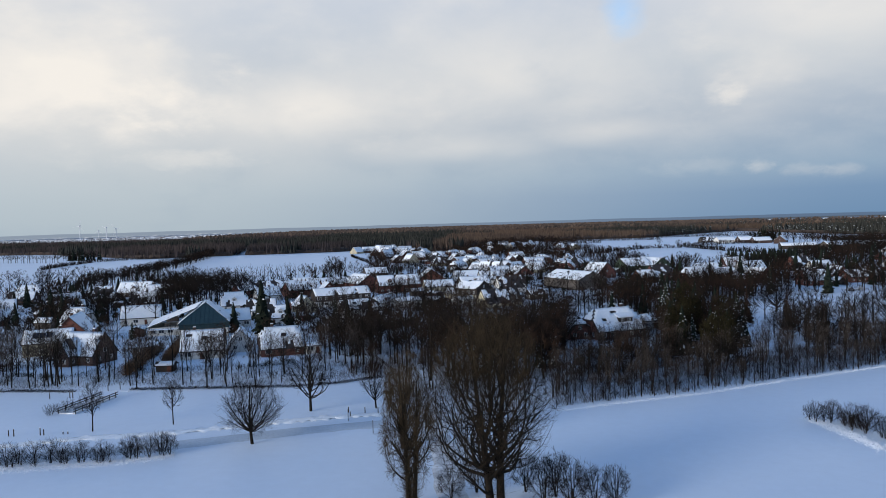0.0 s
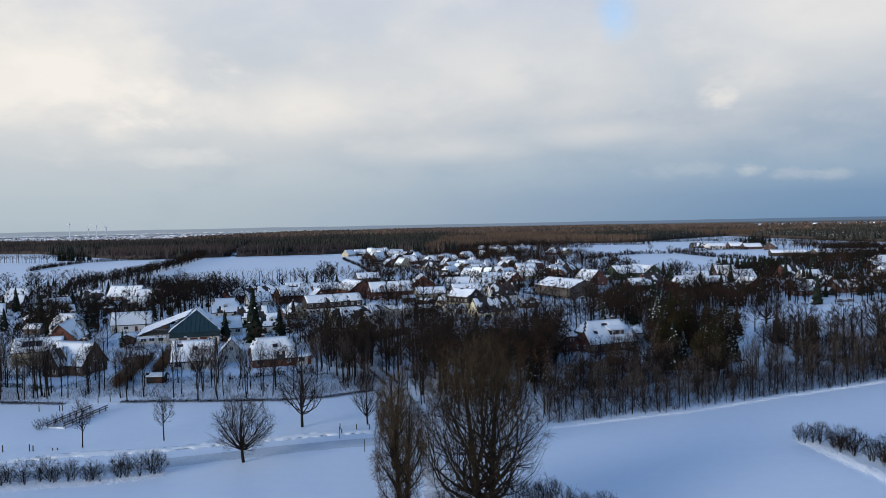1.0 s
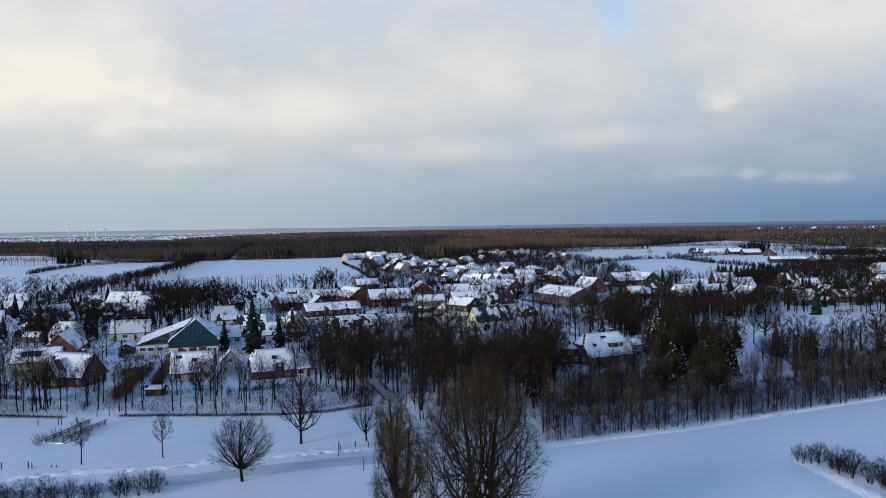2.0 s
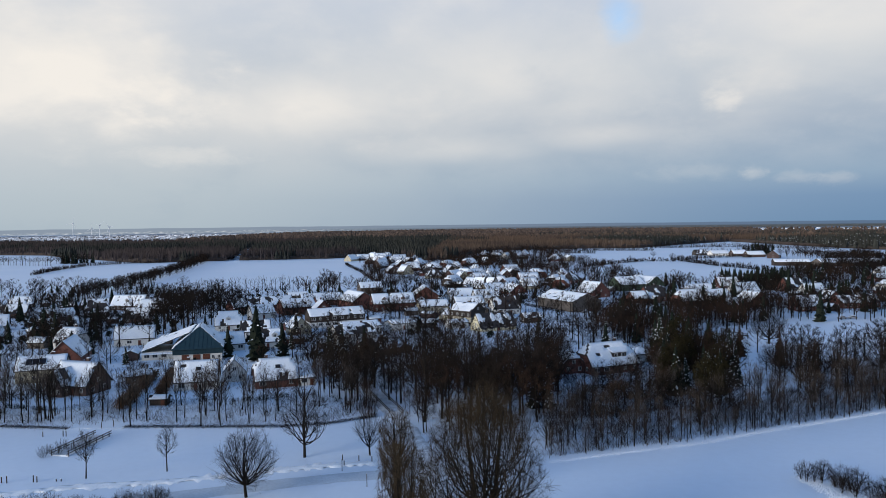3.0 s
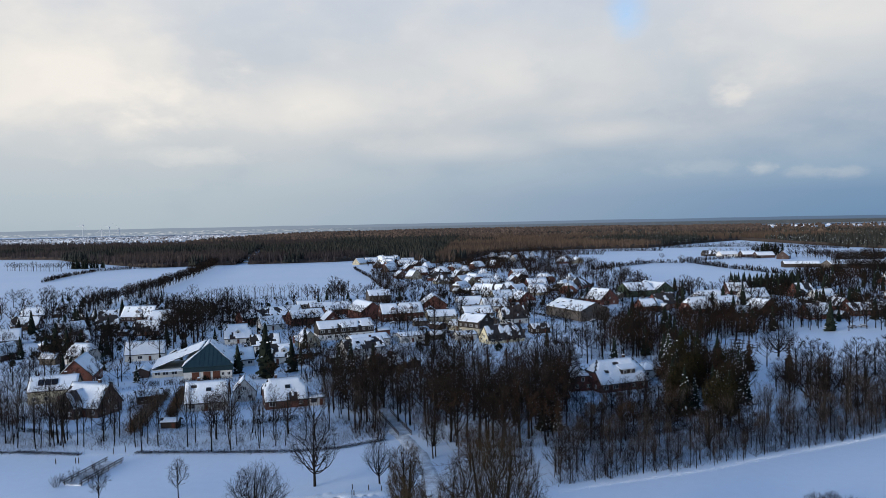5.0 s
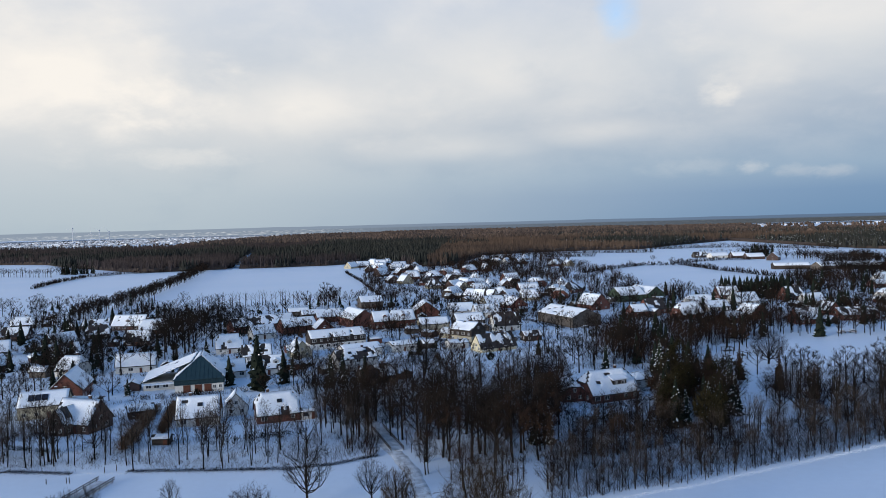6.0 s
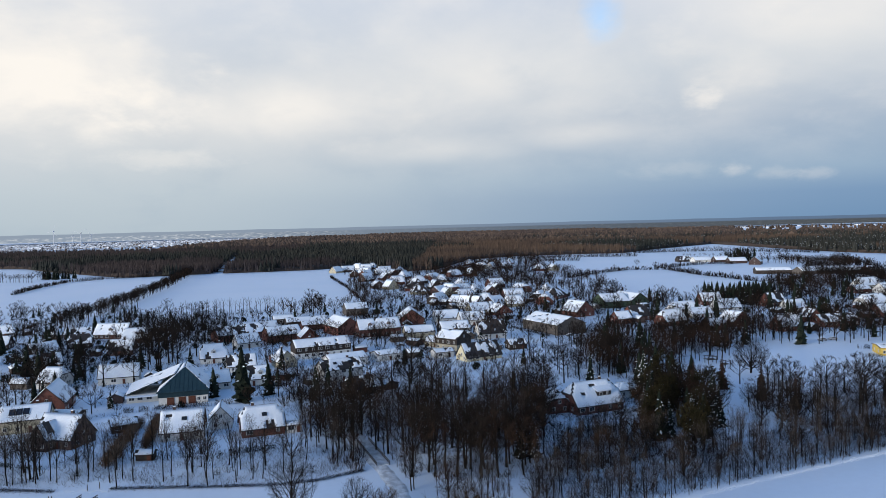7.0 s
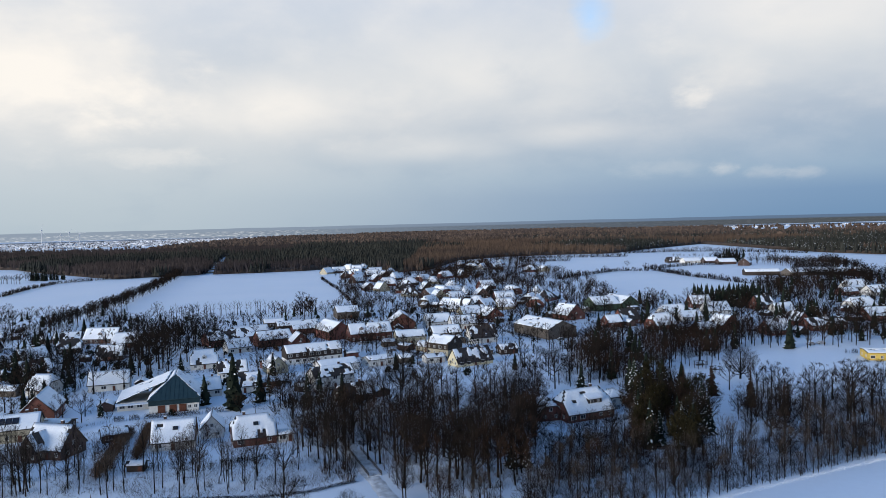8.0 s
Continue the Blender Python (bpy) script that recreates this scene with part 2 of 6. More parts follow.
def box(bm, x0, x1, y0, y1, z0, z1, turn=None):
    vs = [bm.verts.new((x, y, z)) for z in (z0, z1) for y in (y0, y1) for x in (x0, x1)]
    for q in ((0, 2, 3, 1), (4, 5, 7, 6), (0, 1, 5, 4), (2, 6, 7, 3), (0, 4, 6, 2), (1, 3, 7, 5)):
        bm.faces.new([vs[i] for i in q])
    if turn:
        bmesh.ops.transform(bm, matrix=turn, verts=vs)
    return vs


def thing(name, x, y, rz=0.0, z=0.0, size=1.0):
    ob = new(name)
    ob.empty_display_size = 0.5
    ob.matrix_basis = pose(x, y, z, 0, 0, rz) @ Matrix.Scale(size, 4)
    return ob


def inside(x, y, poly):
    hit = False
    for (xa, ya), (xb, yb) in zip(poly, poly[1:] + poly[:1]):
        if (ya > y) != (yb > y) and x < (xb - xa) * (y - ya) / (yb - ya) + xa:
            hit = not hit
    return hit


# ---- ground ----
def ground():
    """One sheet of snow, finer nearby, out to the horizon."""
    def steps(lo, hi, fine, grow):
        at, d = [0.0], fine
        while at[-1] < hi:
            at.append(at[-1] + d)
            d *= grow
        neg, d = [0.0], fine
        while neg[-1] > lo:
            neg.append(neg[-1] - d)
            d *= grow
        return sorted(set(neg + at))
    xs = [x for x in steps(-4700, 4700, 4.0, 1.035)]
    ys = [y + 150 for y in steps(-3000, 4650, 4.0, 1.035)]
    verts = []
    for y in ys:
        for x in xs:
            z = 0.35 * noise.noise((x / 60, y / 60, 0.3)) + 0.02 * noise.noise((x / 14, y / 14, 4.0))
            verts.append((x, y, z * (1 if math.hypot(x, y) < 900 else 0.3) - 0.1))
    w = len(xs)
    faces = [(j * w + i, j * w + i + 1, (j + 1) * w + i + 1, (j + 1) * w + i) for j in range(len(ys) - 1) for i in range(w - 1)]
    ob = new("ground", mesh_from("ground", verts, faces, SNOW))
    ob.data.polygons.foreach_set("use_smooth", [True] * len(ob.data.polygons))
    tagged(ob, "snow-covered flat fields and gardens", "ground", kind="structure")


ground()


def strip(name, line, width, lift, material, label, category, kind="structure", rough=0.0, crown=0.0, step=2.5, seed=1):
    """A ribbon along a line of points, with uneven edges."""
    rnd = random.Random(seed)
    pts = []
    for (xa, ya), (xb, yb) in zip(line, line[1:]):
        k = max(1, int(math.hypot(xb - xa, yb - ya) / step))
        pts += [(xa + (xb - xa) * i / k, ya + (yb - ya) * i / k) for i in range(k)]
    pts.append(line[-1])
    verts, cols = [], 7
    for i, (x, y) in enumerate(pts):
        xa, ya = pts[max(0, i - 1)]
        xb, yb = pts[min(len(pts) - 1, i + 1)]
        d = math.hypot(xb - xa, yb - ya) or 1
        nx, ny = -(yb - ya) / d, (xb - xa) / d
        for c in range(cols):
            s = c / (cols - 1) * 2 - 1
            off = s * width / 2 * (1 + (rnd.uniform(-rough, rough) if abs(s) > 0.9 else 0))
            bulge = crown * (1 - s * s) * (1 + (rnd.uniform(-0.6, 0.6) if rough else 0)) + rnd.uniform(-1, 1) * rough * 0.15
            gz = 0.35 * noise.noise(((x + nx * off) / 60, (y + ny * off) / 60, 0.3)) - 0.1
            verts.append((x + nx * off, y + ny * off, gz + (lift if abs(s) < 0.95 else lift - 0.12) + bulge))
    faces = [(i * cols + c, i * cols + c + 1, (i + 1) * cols + c + 1, (i + 1) * cols + c) for i in range(len(pts) - 1) for c in range(cols - 1)]
    ob = new(name, mesh_from(name, verts, faces, material))
    ob.data.polygons.foreach_set("use_smooth", [True] * len(ob.data.polygons))
    return tagged(ob, label, category, kind=kind)


ROAD_LINE = [(-190, 95), (-110, 111), (-81.5, 121), (-69, 124.5), (-55, 129), (-37, 135.5), (-27, 138.8), (-10, 143), (6, 141)]
LANE_LINE = [(-1, 60), (-4.5, 101.8), (-6.6, 122.5), (-9.1, 140), (-12, 158), (-15.3, 171.6), (-20.8, 186.2), (-28.3, 205), (-34, 225), (-40, 245), (-43, 270)]
strip("road", ROAD_LINE, 6.0, 0.07, ROAD_SNOW, "packed snow on a narrow country road", "road", rough=0.12)
strip("lane", LANE_LINE, 4.5, 0.09, TRACK_SNOW, "rutted snowy lane under the avenue trees", "road", rough=0.15, seed=2)
strip("snow_bank", [(-115, 121), (-88, 129), (-75.7, 133.5), (-59, 136.5), (-40, 143), (-29, 146), (-19, 148)], 3.0, 0.06, ROOF_SNOW, "rough bank of ploughed snow along the road", "snow bank", rough=0.9, crown=0.16, step=0.7, seed=3)


# ---- plants ----
class Sticks:
    """Collects tapered sticks: round limbs and thin slivers for twigs."""

    def __init__(self):
        self.v, self.f = [], []

    def limb(self, a, b, ra, rb, sides=5):
        axis = (b - a).normalized()
        u = axis.orthogonal().normalized()
        w = axis.cross(u)
        k = len(self.v)
        for p, r in ((a, ra), (b, rb)):
            for s in range(sides):
                t = 2 * math.pi * s / sides
                self.v.append(tuple(p + u * (r * math.cos(t)) + w * (r * math.sin(t))))
        for s in range(sides):
            t = (s + 1) % sides
            self.f.append((k + s, k + t, k + sides + t, k + sides + s))

    def sliver(self, a, b, r, rnd):
        axis = b - a
        side = axis.cross(Vector((rnd.uniform(-1, 1), rnd.uniform(-1, 1), rnd.uniform(-1, 1))))
        if side.length < 1e-6:
            side = axis.orthogonal()
        side = side.normalized() * r
        k = len(self.v)
        self.v += [tuple(a - side), tuple(a + side), tuple(b)]
        self.f.append((k, k + 1, k + 2))


def bare_tree_meshes(name, seed, height, spread, trunk_r, twigs, twig_r, bole=0.3, stems=1, twig_mat=None, limbs=12, forks=4, fine_forks=4, tall=None, reach=1.0, shift=(0.0, 0.0), steep=0.5, near=False, fur=0, bow=0.10, airy=0.0):
    """A leafless broadleaf: a trunk whose limbs, forks and twigs fan out to the surface of a rounded crown.
    spread: the crown's radius; bole: where it begins; steep: how far the limbs climb along the trunk before they leave for the rim."""
    rnd = random.Random(seed)
    wood, fine = Sticks(), Sticks()
    low = bole * height
    rz = tall or (height - low) / 2
    heart = Vector((shift[0], shift[1], height - rz))
    ends = []

    def rim(d, k):
        lump = 1 + 0.22 * noise.noise((d.x * 1.7 + seed, d.y * 1.7, d.z * 1.7))
        return heart + Vector((d.x * spread, d.y * spread, d.z * rz)) * (k * lump)

    def jitter(d, s):
        return (d + Vector((rnd.gauss(0, s), rnd.gauss(0, s), rnd.gauss(0, s)))).normalized()

    def curve(a, b, ra, rb, n, sides, sag):
        """A bowed branch from a to b; returns its joints."""
        bow = Vector((rnd.uniform(-1, 1), rnd.uniform(-1, 1), rnd.uniform(-1.2, 0.2))) * ((b - a).length * sag)
        joints = [a]
        for i in range(1, n + 1):
            t = i / n
            p = a.lerp(b, t) + bow * (4 * t * (1 - t))
            if sides:
                wood.limb(joints[-1], p, ra + (rb - ra) * (i - 1) / n, ra + (rb - ra) * t, sides)
            else:
                fine.sliver(joints[-1], p, ra * 0.8, rnd)
            joints.append(p)
        return joints

    def at(joints, t):
        s = min(max(t, 0), 0.999) * (len(joints) - 1)
        return joints[int(s)].lerp(joints[int(s) + 1], s - int(s))

    trunks = []
    for s in range(stems):
        a = 2 * math.pi * s / stems + rnd.uniform(-0.4, 0.4)
        off = 0.0 if stems == 1 else 1.0
        foot = Vector((math.cos(a) * trunk_r * off, math.sin(a) * trunk_r * off, -0.4))
        head = Vector((shift[0] * 0.7 + math.cos(a) * spread * 0.30 * off, shift[1] * 0.7 + math.sin(a) * spread * 0.30 * off, height * 0.90))
        trunks.append(curve(foot, head, trunk_r, trunk_r * 0.15, 7 if near else 5, 7 if near else 5, 0.03))
    for k in range(limbs):
        up = 1 - 1.55 * (k + 0.5) / limbs                # from the crown's top to below its middle
        a = k * 2.39996 + rnd.uniform(-0.3, 0.3)
        r = math.sqrt(max(0.0, 1 - up * up))
        d = Vector((math.cos(a) * r, math.sin(a) * r, up))
        end = rim(d, 0.80)
        trunk = trunks[k % stems]
        t = max(bole * 0.9, (end.z / height) * steep * rnd.uniform(0.8, 1.15))
        thick = trunk_r * (0.42 if up < 0.6 else 0.28)
        limb = curve(at(trunk, min(0.93, t)), end, thick, 0.025, 5 if near else 3, 5 if near else 3, bow)
        for m in range(forks):
            q = at(limb, 0.25 + 0.72 * (m + rnd.random()) / forks)
            d2 = jitter(d, 0.42)
            fork = curve(q, rim(d2, rnd.uniform(0.78, 0.98)), max(0.02, thick * 0.35), 0.012, 3 if near else 1, 3 if near else 0, bow)
            for _ in range(fine_forks):
                q2 = at(fork, rnd.uniform(0.15, 1.0))
                d3 = jitter(d2, 0.24)
                b = q2.lerp(rim(d3, rnd.uniform(0.92, 1.04)), rnd.uniform(0.45, 1.0))
                curve(q2, b, twig_r * 1.3, twig_r, 2 if near else 1, 0, 0.06)
                ends.append((q2, b))
    for i in range(twigs):
        a, b = ends[i % len(ends)]
        p = a.lerp(b, rnd.uniform(0.1, 1.0))
        if airy and rnd.random() < airy * min(1.0, max(0.0, 1.7 - 2.2 * p.z / height)):
            continue
        way = ((b - a).normalized() * 1.2 + Vector((rnd.uniform(-1, 1), rnd.uniform(-1, 1), rnd.uniform(-0.5, 1.0))) * 0.75).normalized()
        fine.sliver(p, p + way * rnd.uniform(0.5, 1.1) * (0.22 * spread + 0.45) * reach, twig_r * rnd.uniform(0.7, 1.3), rnd)
    for i in range(fur):                                  # young shoots crowding the trunk
        p = at(trunks[i % stems], rnd.uniform(0.03, 0.72))
        way = Vector((rnd.gauss(0, 1), rnd.gauss(0, 1), rnd.uniform(0.2, 1.6))).normalized()
        fine.sliver(p, p + way * rnd.uniform(0.6, 1.8), twig_r * 1.2, rnd)
    trunk_me = mesh_from(name + "_trunk", wood.v, wood.f, BARK)
    trunk_me.polygons.foreach_set("use_smooth", [True] * len(trunk_me.polygons))
    return trunk_me, mesh_from(name + "_crown", fine.v, fine.f, twig_mat or TWIG)


def spruce_meshes(name, seed, height, radius, snow=0.5, bare=0.06, whorls=17, mat=None, heart=0.62):
    """A conifer: whorls of drooping boughs laid over a ragged inner body of needles."""
    rnd = random.Random(seed)
    v, f, sv, sf = [], [], [], []

    def girth(t):
        return (radius * (1 - t) ** 0.85 + 0.12) * (1 + 0.16 * noise.noise((t * 6, seed * 3.1, 0.0)))

    if heart:
        rings, sides = 7, 8
        for i in range(rings):
            t = i / rings
            for k in range(sides):
                a, r = 2 * math.pi * (k + 0.5 * (i % 2)) / sides, girth(t) * heart * rnd.uniform(0.75, 1.2)
                v.append((math.cos(a) * r, math.sin(a) * r, height * (bare + 0.02 + (0.96 - bare) * t) - 0.3 * (k % 2)))
        v.append((0, 0, height * 0.97))
        for i in range(rings - 1):
            for k in range(sides):
                a, b = i * sides + k, i * sides + (k + 1) % sides
                f.append((a, b, b + sides, a + sides))
        f += [((rings - 1) * sides + k, (rings - 1) * sides + (k + 1) % sides, rings * sides) for k in range(sides)]
    for i in range(whorls):
        t = i / (whorls - 1)
        z0 = height * (bare + (1 - bare) * t ** 0.92)
        r = girth(t)
        n = max(4, int(12 * (1 - t * 0.6)))
        for s in range(n):
            a = 2 * math.pi * (s + rnd.uniform(-0.4, 0.4)) / n + i * 0.7
            z = z0 + rnd.uniform(-0.5, 0.5) * height / whorls
            ln, droop = r * rnd.uniform(0.66, 1.16), rnd.uniform(0.30, 0.62)
            c, sn = math.cos(a), math.sin(a)
            wd = ln * rnd.uniform(0.24, 0.34) + 0.10
            tip = (c * ln, sn * ln, z - droop * ln + 0.10 * ln)
            mid = (c * ln * 0.55, sn * ln * 0.55, z - droop * ln * 0.45)
            k = len(v)
            v += [(0, 0, z + 0.3), (mid[0] - sn * wd, mid[1] + c * wd, mid[2] - 0.28 * ln), tip, (mid[0] + sn * wd, mid[1] - c * wd, mid[2] - 0.28 * ln), (mid[0], mid[1], mid[2] + 0.05 * ln)]
            f += [(k, k + 1, k + 4), (k + 1, k + 2, k + 4), (k + 2, k + 3, k + 4), (k + 3, k, k + 4)]
            if rnd.random() < snow:
                k = len(sv)
                g, lo = rnd.uniform(0.2, 0.5), rnd.uniform(0.35, 0.65)
                sv += [(c * ln * lo, sn * ln * lo, z - droop * ln * lo * 0.8 + 0.16), (mid[0] * 1.2 - sn * wd * g, mid[1] * 1.2 + c * wd * g, mid[2] - 0.06 * ln), (tip[0] * 0.97, tip[1] * 0.97, tip[2] + 0.08), (mid[0] * 1.2 + sn * wd * g, mid[1] * 1.2 - c * wd * g, mid[2] - 0.06 * ln), (mid[0] * 1.2, mid[1] * 1.2, mid[2] - 0.02 * ln + 0.16)]
                sf += [(k, k + 1, k + 4), (k + 1, k + 2, k + 4), (k + 2, k + 3, k + 4), (k + 3, k, k + 4)]
    st = Sticks()
    st.limb(Vector((0, 0, -0.4)), Vector((0, 0, height * 0.95)), radius * 0.055 + 0.05, 0.03, 6)
    return mesh_from(name + "_trunk", st.v, st.f, BARK), mesh_from(name + "_needles", v, f, mat or NEEDLE), mesh_from(name + "_snow", sv, sf, TREE_SNOW)


def shrub_meshes(name, seed, height, radius, twigs, twig_r, mat=None, stems=9):
    rnd = random.Random(seed)
    st, fine = Sticks(), Sticks()
    for i in range(stems):
        a = 2.4 * i + rnd.uniform(-0.4, 0.4)
        r = radius * math.sqrt((i + 0.5) / stems)
        p = Vector((math.cos(a) * r * 0.35, math.sin(a) * r * 0.35, -0.15))
        e = Vector((math.cos(a) * r, math.sin(a) * r, height * (1.0 - 0.35 * (r / radius) ** 2) * rnd.uniform(0.75, 1.05)))
        st.limb(p, e, 0.04, 0.012, 3)
        for _ in range(twigs // stems):
            q = p.lerp(e, rnd.uniform(0.1, 1.0))
            w = ((e - p).normalized() * 0.8 + Vector((rnd.uniform(-1, 1), rnd.uniform(-1, 1), rnd.uniform(-0.3, 0.9)))).normalized()
            fine.sliver(q, q + w * height * rnd.uniform(0.15, 0.42), twig_r * rnd.uniform(0.6, 1.3), rnd)
    return mesh_from(name + "_stem", st.v, st.f, BARK), mesh_from(name + "_crown", fine.v, fine.f, mat or TWIG)


def fan_tree_meshes(name, seed, height, radius, limbs, forks, twigs, width, bole=0.22, mat=None, shape=0.42, hang=0.0):
    """A plainer leafless tree: limbs curve out of the trunk to the rim of a broad fan, each with branches and twigs climbing outward."""
    rnd = random.Random(seed)
    wood, fine = Sticks(), Sticks()
    r0 = 0.019 * height + 0.03
    lean = Vector((rnd.uniform(-0.04, 0.04), rnd.uniform(-0.04, 0.04), 1)) * height
    wood.limb(Vector((0, 0, -0.4)), lean * (bole + 0.1), r0, r0 * 0.7, 4)
    wood.limb(lean * (bole + 0.1), lean * 0.72, r0 * 0.7, width, 3)
    heart = Vector((0, 0, height * (1 - shape)))

    def held(p):
        """Keeps a twig's tip within the crown's uneven round."""
        d = Vector(((p.x - heart.x) / radius, (p.y - heart.y) / radius, (p.z - heart.z) / (shape * height)))
        over = d.length / (1 + 0.2 * noise.noise((d.x * 2 + seed, d.y * 2, d.z * 2)))
        return p if over < 1 else heart + (p - heart) / over

    for k in range(limbs):
        up = 0.98 - 1.25 * (k + 0.5) / limbs
        a = k * 2.39996 + rnd.uniform(-0.35, 0.35)
        s = math.sqrt(max(0.0, 1 - up * up))
        lump = 1 + 0.25 * noise.noise((math.cos(a) * 1.5 + seed, math.sin(a) * 1.5, up * 1.5))
        end = heart + Vector((math.cos(a) * s * radius, math.sin(a) * s * radius, up * shape * height)) * (0.88 * lump)
        foot = lean * min(0.68, bole + (0.12 + 0.36 * max(0.0, up)) * rnd.uniform(0.5, 1.1))
        mid = foot.lerp(end, 0.5) + Vector((math.cos(a) * s, math.sin(a) * s, 0.2)) * radius * rnd.uniform(-0.02, 0.10)
        fine.sliver(foot, mid + (end - mid) * 0.3, width * 1.35, rnd)
        fine.sliver(mid - (mid - foot) * 0.3, end, width * 0.85, rnd)
        for _ in range(forks):
            t = 0.3 + 0.7 * math.sqrt(rnd.random())
            p = foot.lerp(mid, t * 2) if t < 0.5 else mid.lerp(end, t * 2 - 1)
            way = ((end - foot).normalized() + Vector((rnd.gauss(0, 0.5), rnd.gauss(0, 0.5), rnd.gauss(0.25 - hang, 0.35)))).normalized()
            q = held(p + way * radius * rnd.uniform(0.28, 0.55) * (1.25 - 0.6 * t))
            fine.sliver(p, q, width * 0.5, rnd)
            for _ in range(twigs):
                u = rnd.uniform(0.15, 1.0)
                w = (way + Vector((rnd.gauss(0, 0.55), rnd.gauss(0, 0.55), rnd.gauss(0.2 - hang, 0.4)))).normalized()
                c = p.lerp(q, u)
                fine.sliver(c, held(c + w * radius * rnd.uniform(0.2, 0.42)), width * rnd.uniform(0.26, 0.5), rnd)
    return mesh_from(name + "_trunk", wood.v, wood.f, BARK), mesh_from(name + "_crown", fine.v, fine.f, mat or TWIG)


class Kind:
    """A kind of plant: a few grown meshes that its members share."""

    def __init__(self, name, category, label, group, parts, meshes, light=None):
        self.light = light or [meshes]                    # plainer growths for the far ones
        self.name, self.category, self.label, self.group, self.parts, self.meshes = name, category, label, group, parts, meshes

    def plant(self, x, y, size=1.0, turn=None, rnd=random, label="", which=None, stretch=1.0):
        PLANTED.append((self, x, y, size, rnd.uniform(0, 360) if turn is None else turn, label, rnd.randrange(len(self.meshes)) if which is None else which, stretch))


PLANTED = []


def settle(limit=150):
    """Stand the nearest plants of each kind up as things of their own; the rest, too many to count, become one mass a material."""
    used, rest = {}, {}
    for kind, x, y, size, turn, label, which, stretch in sorted(PLANTED, key=lambda p: math.hypot(p[1], p[2])):
        m = pose(x, y, ground_z(x, y), 0, 0, turn) @ Matrix.Diagonal((size, size, size * stretch, 1))
        used[kind.name] = used.get(kind.name, 0) + 1
        away = math.hypot(x, y)
        some = kind.meshes if away < 262 else kind.light[0 if away < 440 else -1]
        if used[kind.name] <= limit:
            ob = new(kind.name)
            ob.empty_display_size, ob.matrix_basis = 0.5, m
            tagged(ob, label or kind.label, kind.category, kind.group)
            for p, me in zip(kind.parts, some[which % len(some)]):
                tagged(part(p, me, None, ob), kind="stuff" if p == "snow" else "")
            continue
        for me in some[which % len(some)]:
            if len(me.vertices) == 0:
                continue
            co, ix, ln = (np.empty(n, t) for n, t in ((len(me.vertices) * 3, np.float32), (len(me.loops), np.int32), (len(me.polygons), np.int32)))
            me.vertices.foreach_get("co", co)
            me.loops.foreach_get("vertex_index", ix)
            me.polygons.foreach_get("loop_total", ln)
            a = np.array(m)
            rest.setdefault(me.materials[0].name, []).append((co.reshape(-1, 3) @ a[:3, :3].T + a[:3, 3], ix, ln, me.materials[0]))
    for some in rest.values():
        base, cos, ixs, lns = 0, [], [], []
        for co, ix, ln, _ in some:
            cos.append(co)
            ixs.append(ix + base)
            lns.append(ln)
            base += len(co)
        co, ix, ln = np.concatenate(cos), np.concatenate(ixs), np.concatenate(lns)
        me = bpy.data.meshes.new("far_trees")
        me.vertices.add(len(co))
        me.vertices.foreach_set("co", co.ravel().astype(np.float32))
        me.loops.add(len(ix))
        me.loops.foreach_set("vertex_index", ix)
        me.polygons.add(len(ln))
        me.polygons.foreach_set("loop_start", np.concatenate(([0], np.cumsum(ln)[:-1])).astype(np.int32))
        me.update(calc_edges=True)
        me.materials.append(some[0][3])
        tagged(new("far_trees", me), "many leafless trees and shrubs among the far houses", "trees", kind="stuff")


def ground_z(x, y):
    return 0.35 * noise.noise((x / 60, y / 60, 0.3)) - 0.1


def scatter(kind, poly, count, lo, hi, seed, apart=2.5, avoid=()):
    rnd = random.Random(seed)
    xs, ys = [p[0] for p in poly], [p[1] for p in poly]
    done, tries = [], 0
    while len(done) < count and tries < count * 30:
        tries += 1
        x, y = rnd.uniform(min(xs), max(xs)), rnd.uniform(min(ys), max(ys))
        if not inside(x, y, poly) or any(inside(x, y, a) for a in avoid):
            continue
        if any((x - a) ** 2 + (y - b) ** 2 < apart ** 2 for a, b in done) or on_house(x, y):
            continue
        done.append((x, y))
        k = rnd.choice(kind) if isinstance(kind, (list, tuple)) else kind
        k.plant(x, y, rnd.uniform(lo, hi), rnd=rnd)


def row(kind, line, gap, lo, hi, seed, wobble=0.8):
    rnd = random.Random(seed)
    for (xa, ya), (xb, yb) in zip(line, line[1:]):
        d = math.hypot(xb - xa, yb - ya)
        for i in range(int(d / gap)):
            t = (i + rnd.uniform(0.2, 0.8)) * gap / d
            x, y = xa + (xb - xa) * t + rnd.uniform(-wobble, wobble), ya + (yb - ya) * t + rnd.uniform(-wobble, wobble)
            if not on_house(x, y):
                (rnd.choice(kind) if isinstance(kind, (list, tuple)) else kind).plant(x, y, rnd.uniform(lo, hi), rnd=rnd)


FOOTPRINTS = []
OPEN_YARDS = [(-15, 302, 15, 30, 30), (30, 346, 15, 24, 18), (-36, 312, 30, 14, 12), (60, 398, 28, 16, 14)]


def on_house(x, y, grow=1.5):
    for cx, cy, rz, l, w in FOOTPRINTS + OPEN_YARDS:
        dx, dy, a = x - cx, y - cy, radians(rz)
        u, v = dx * math.cos(a) + dy * math.sin(a), -dx * math.sin(a) + dy * math.cos(a)
        if abs(u) < l / 2 + grow and abs(v) < w / 2 + grow:
            return True
    return False


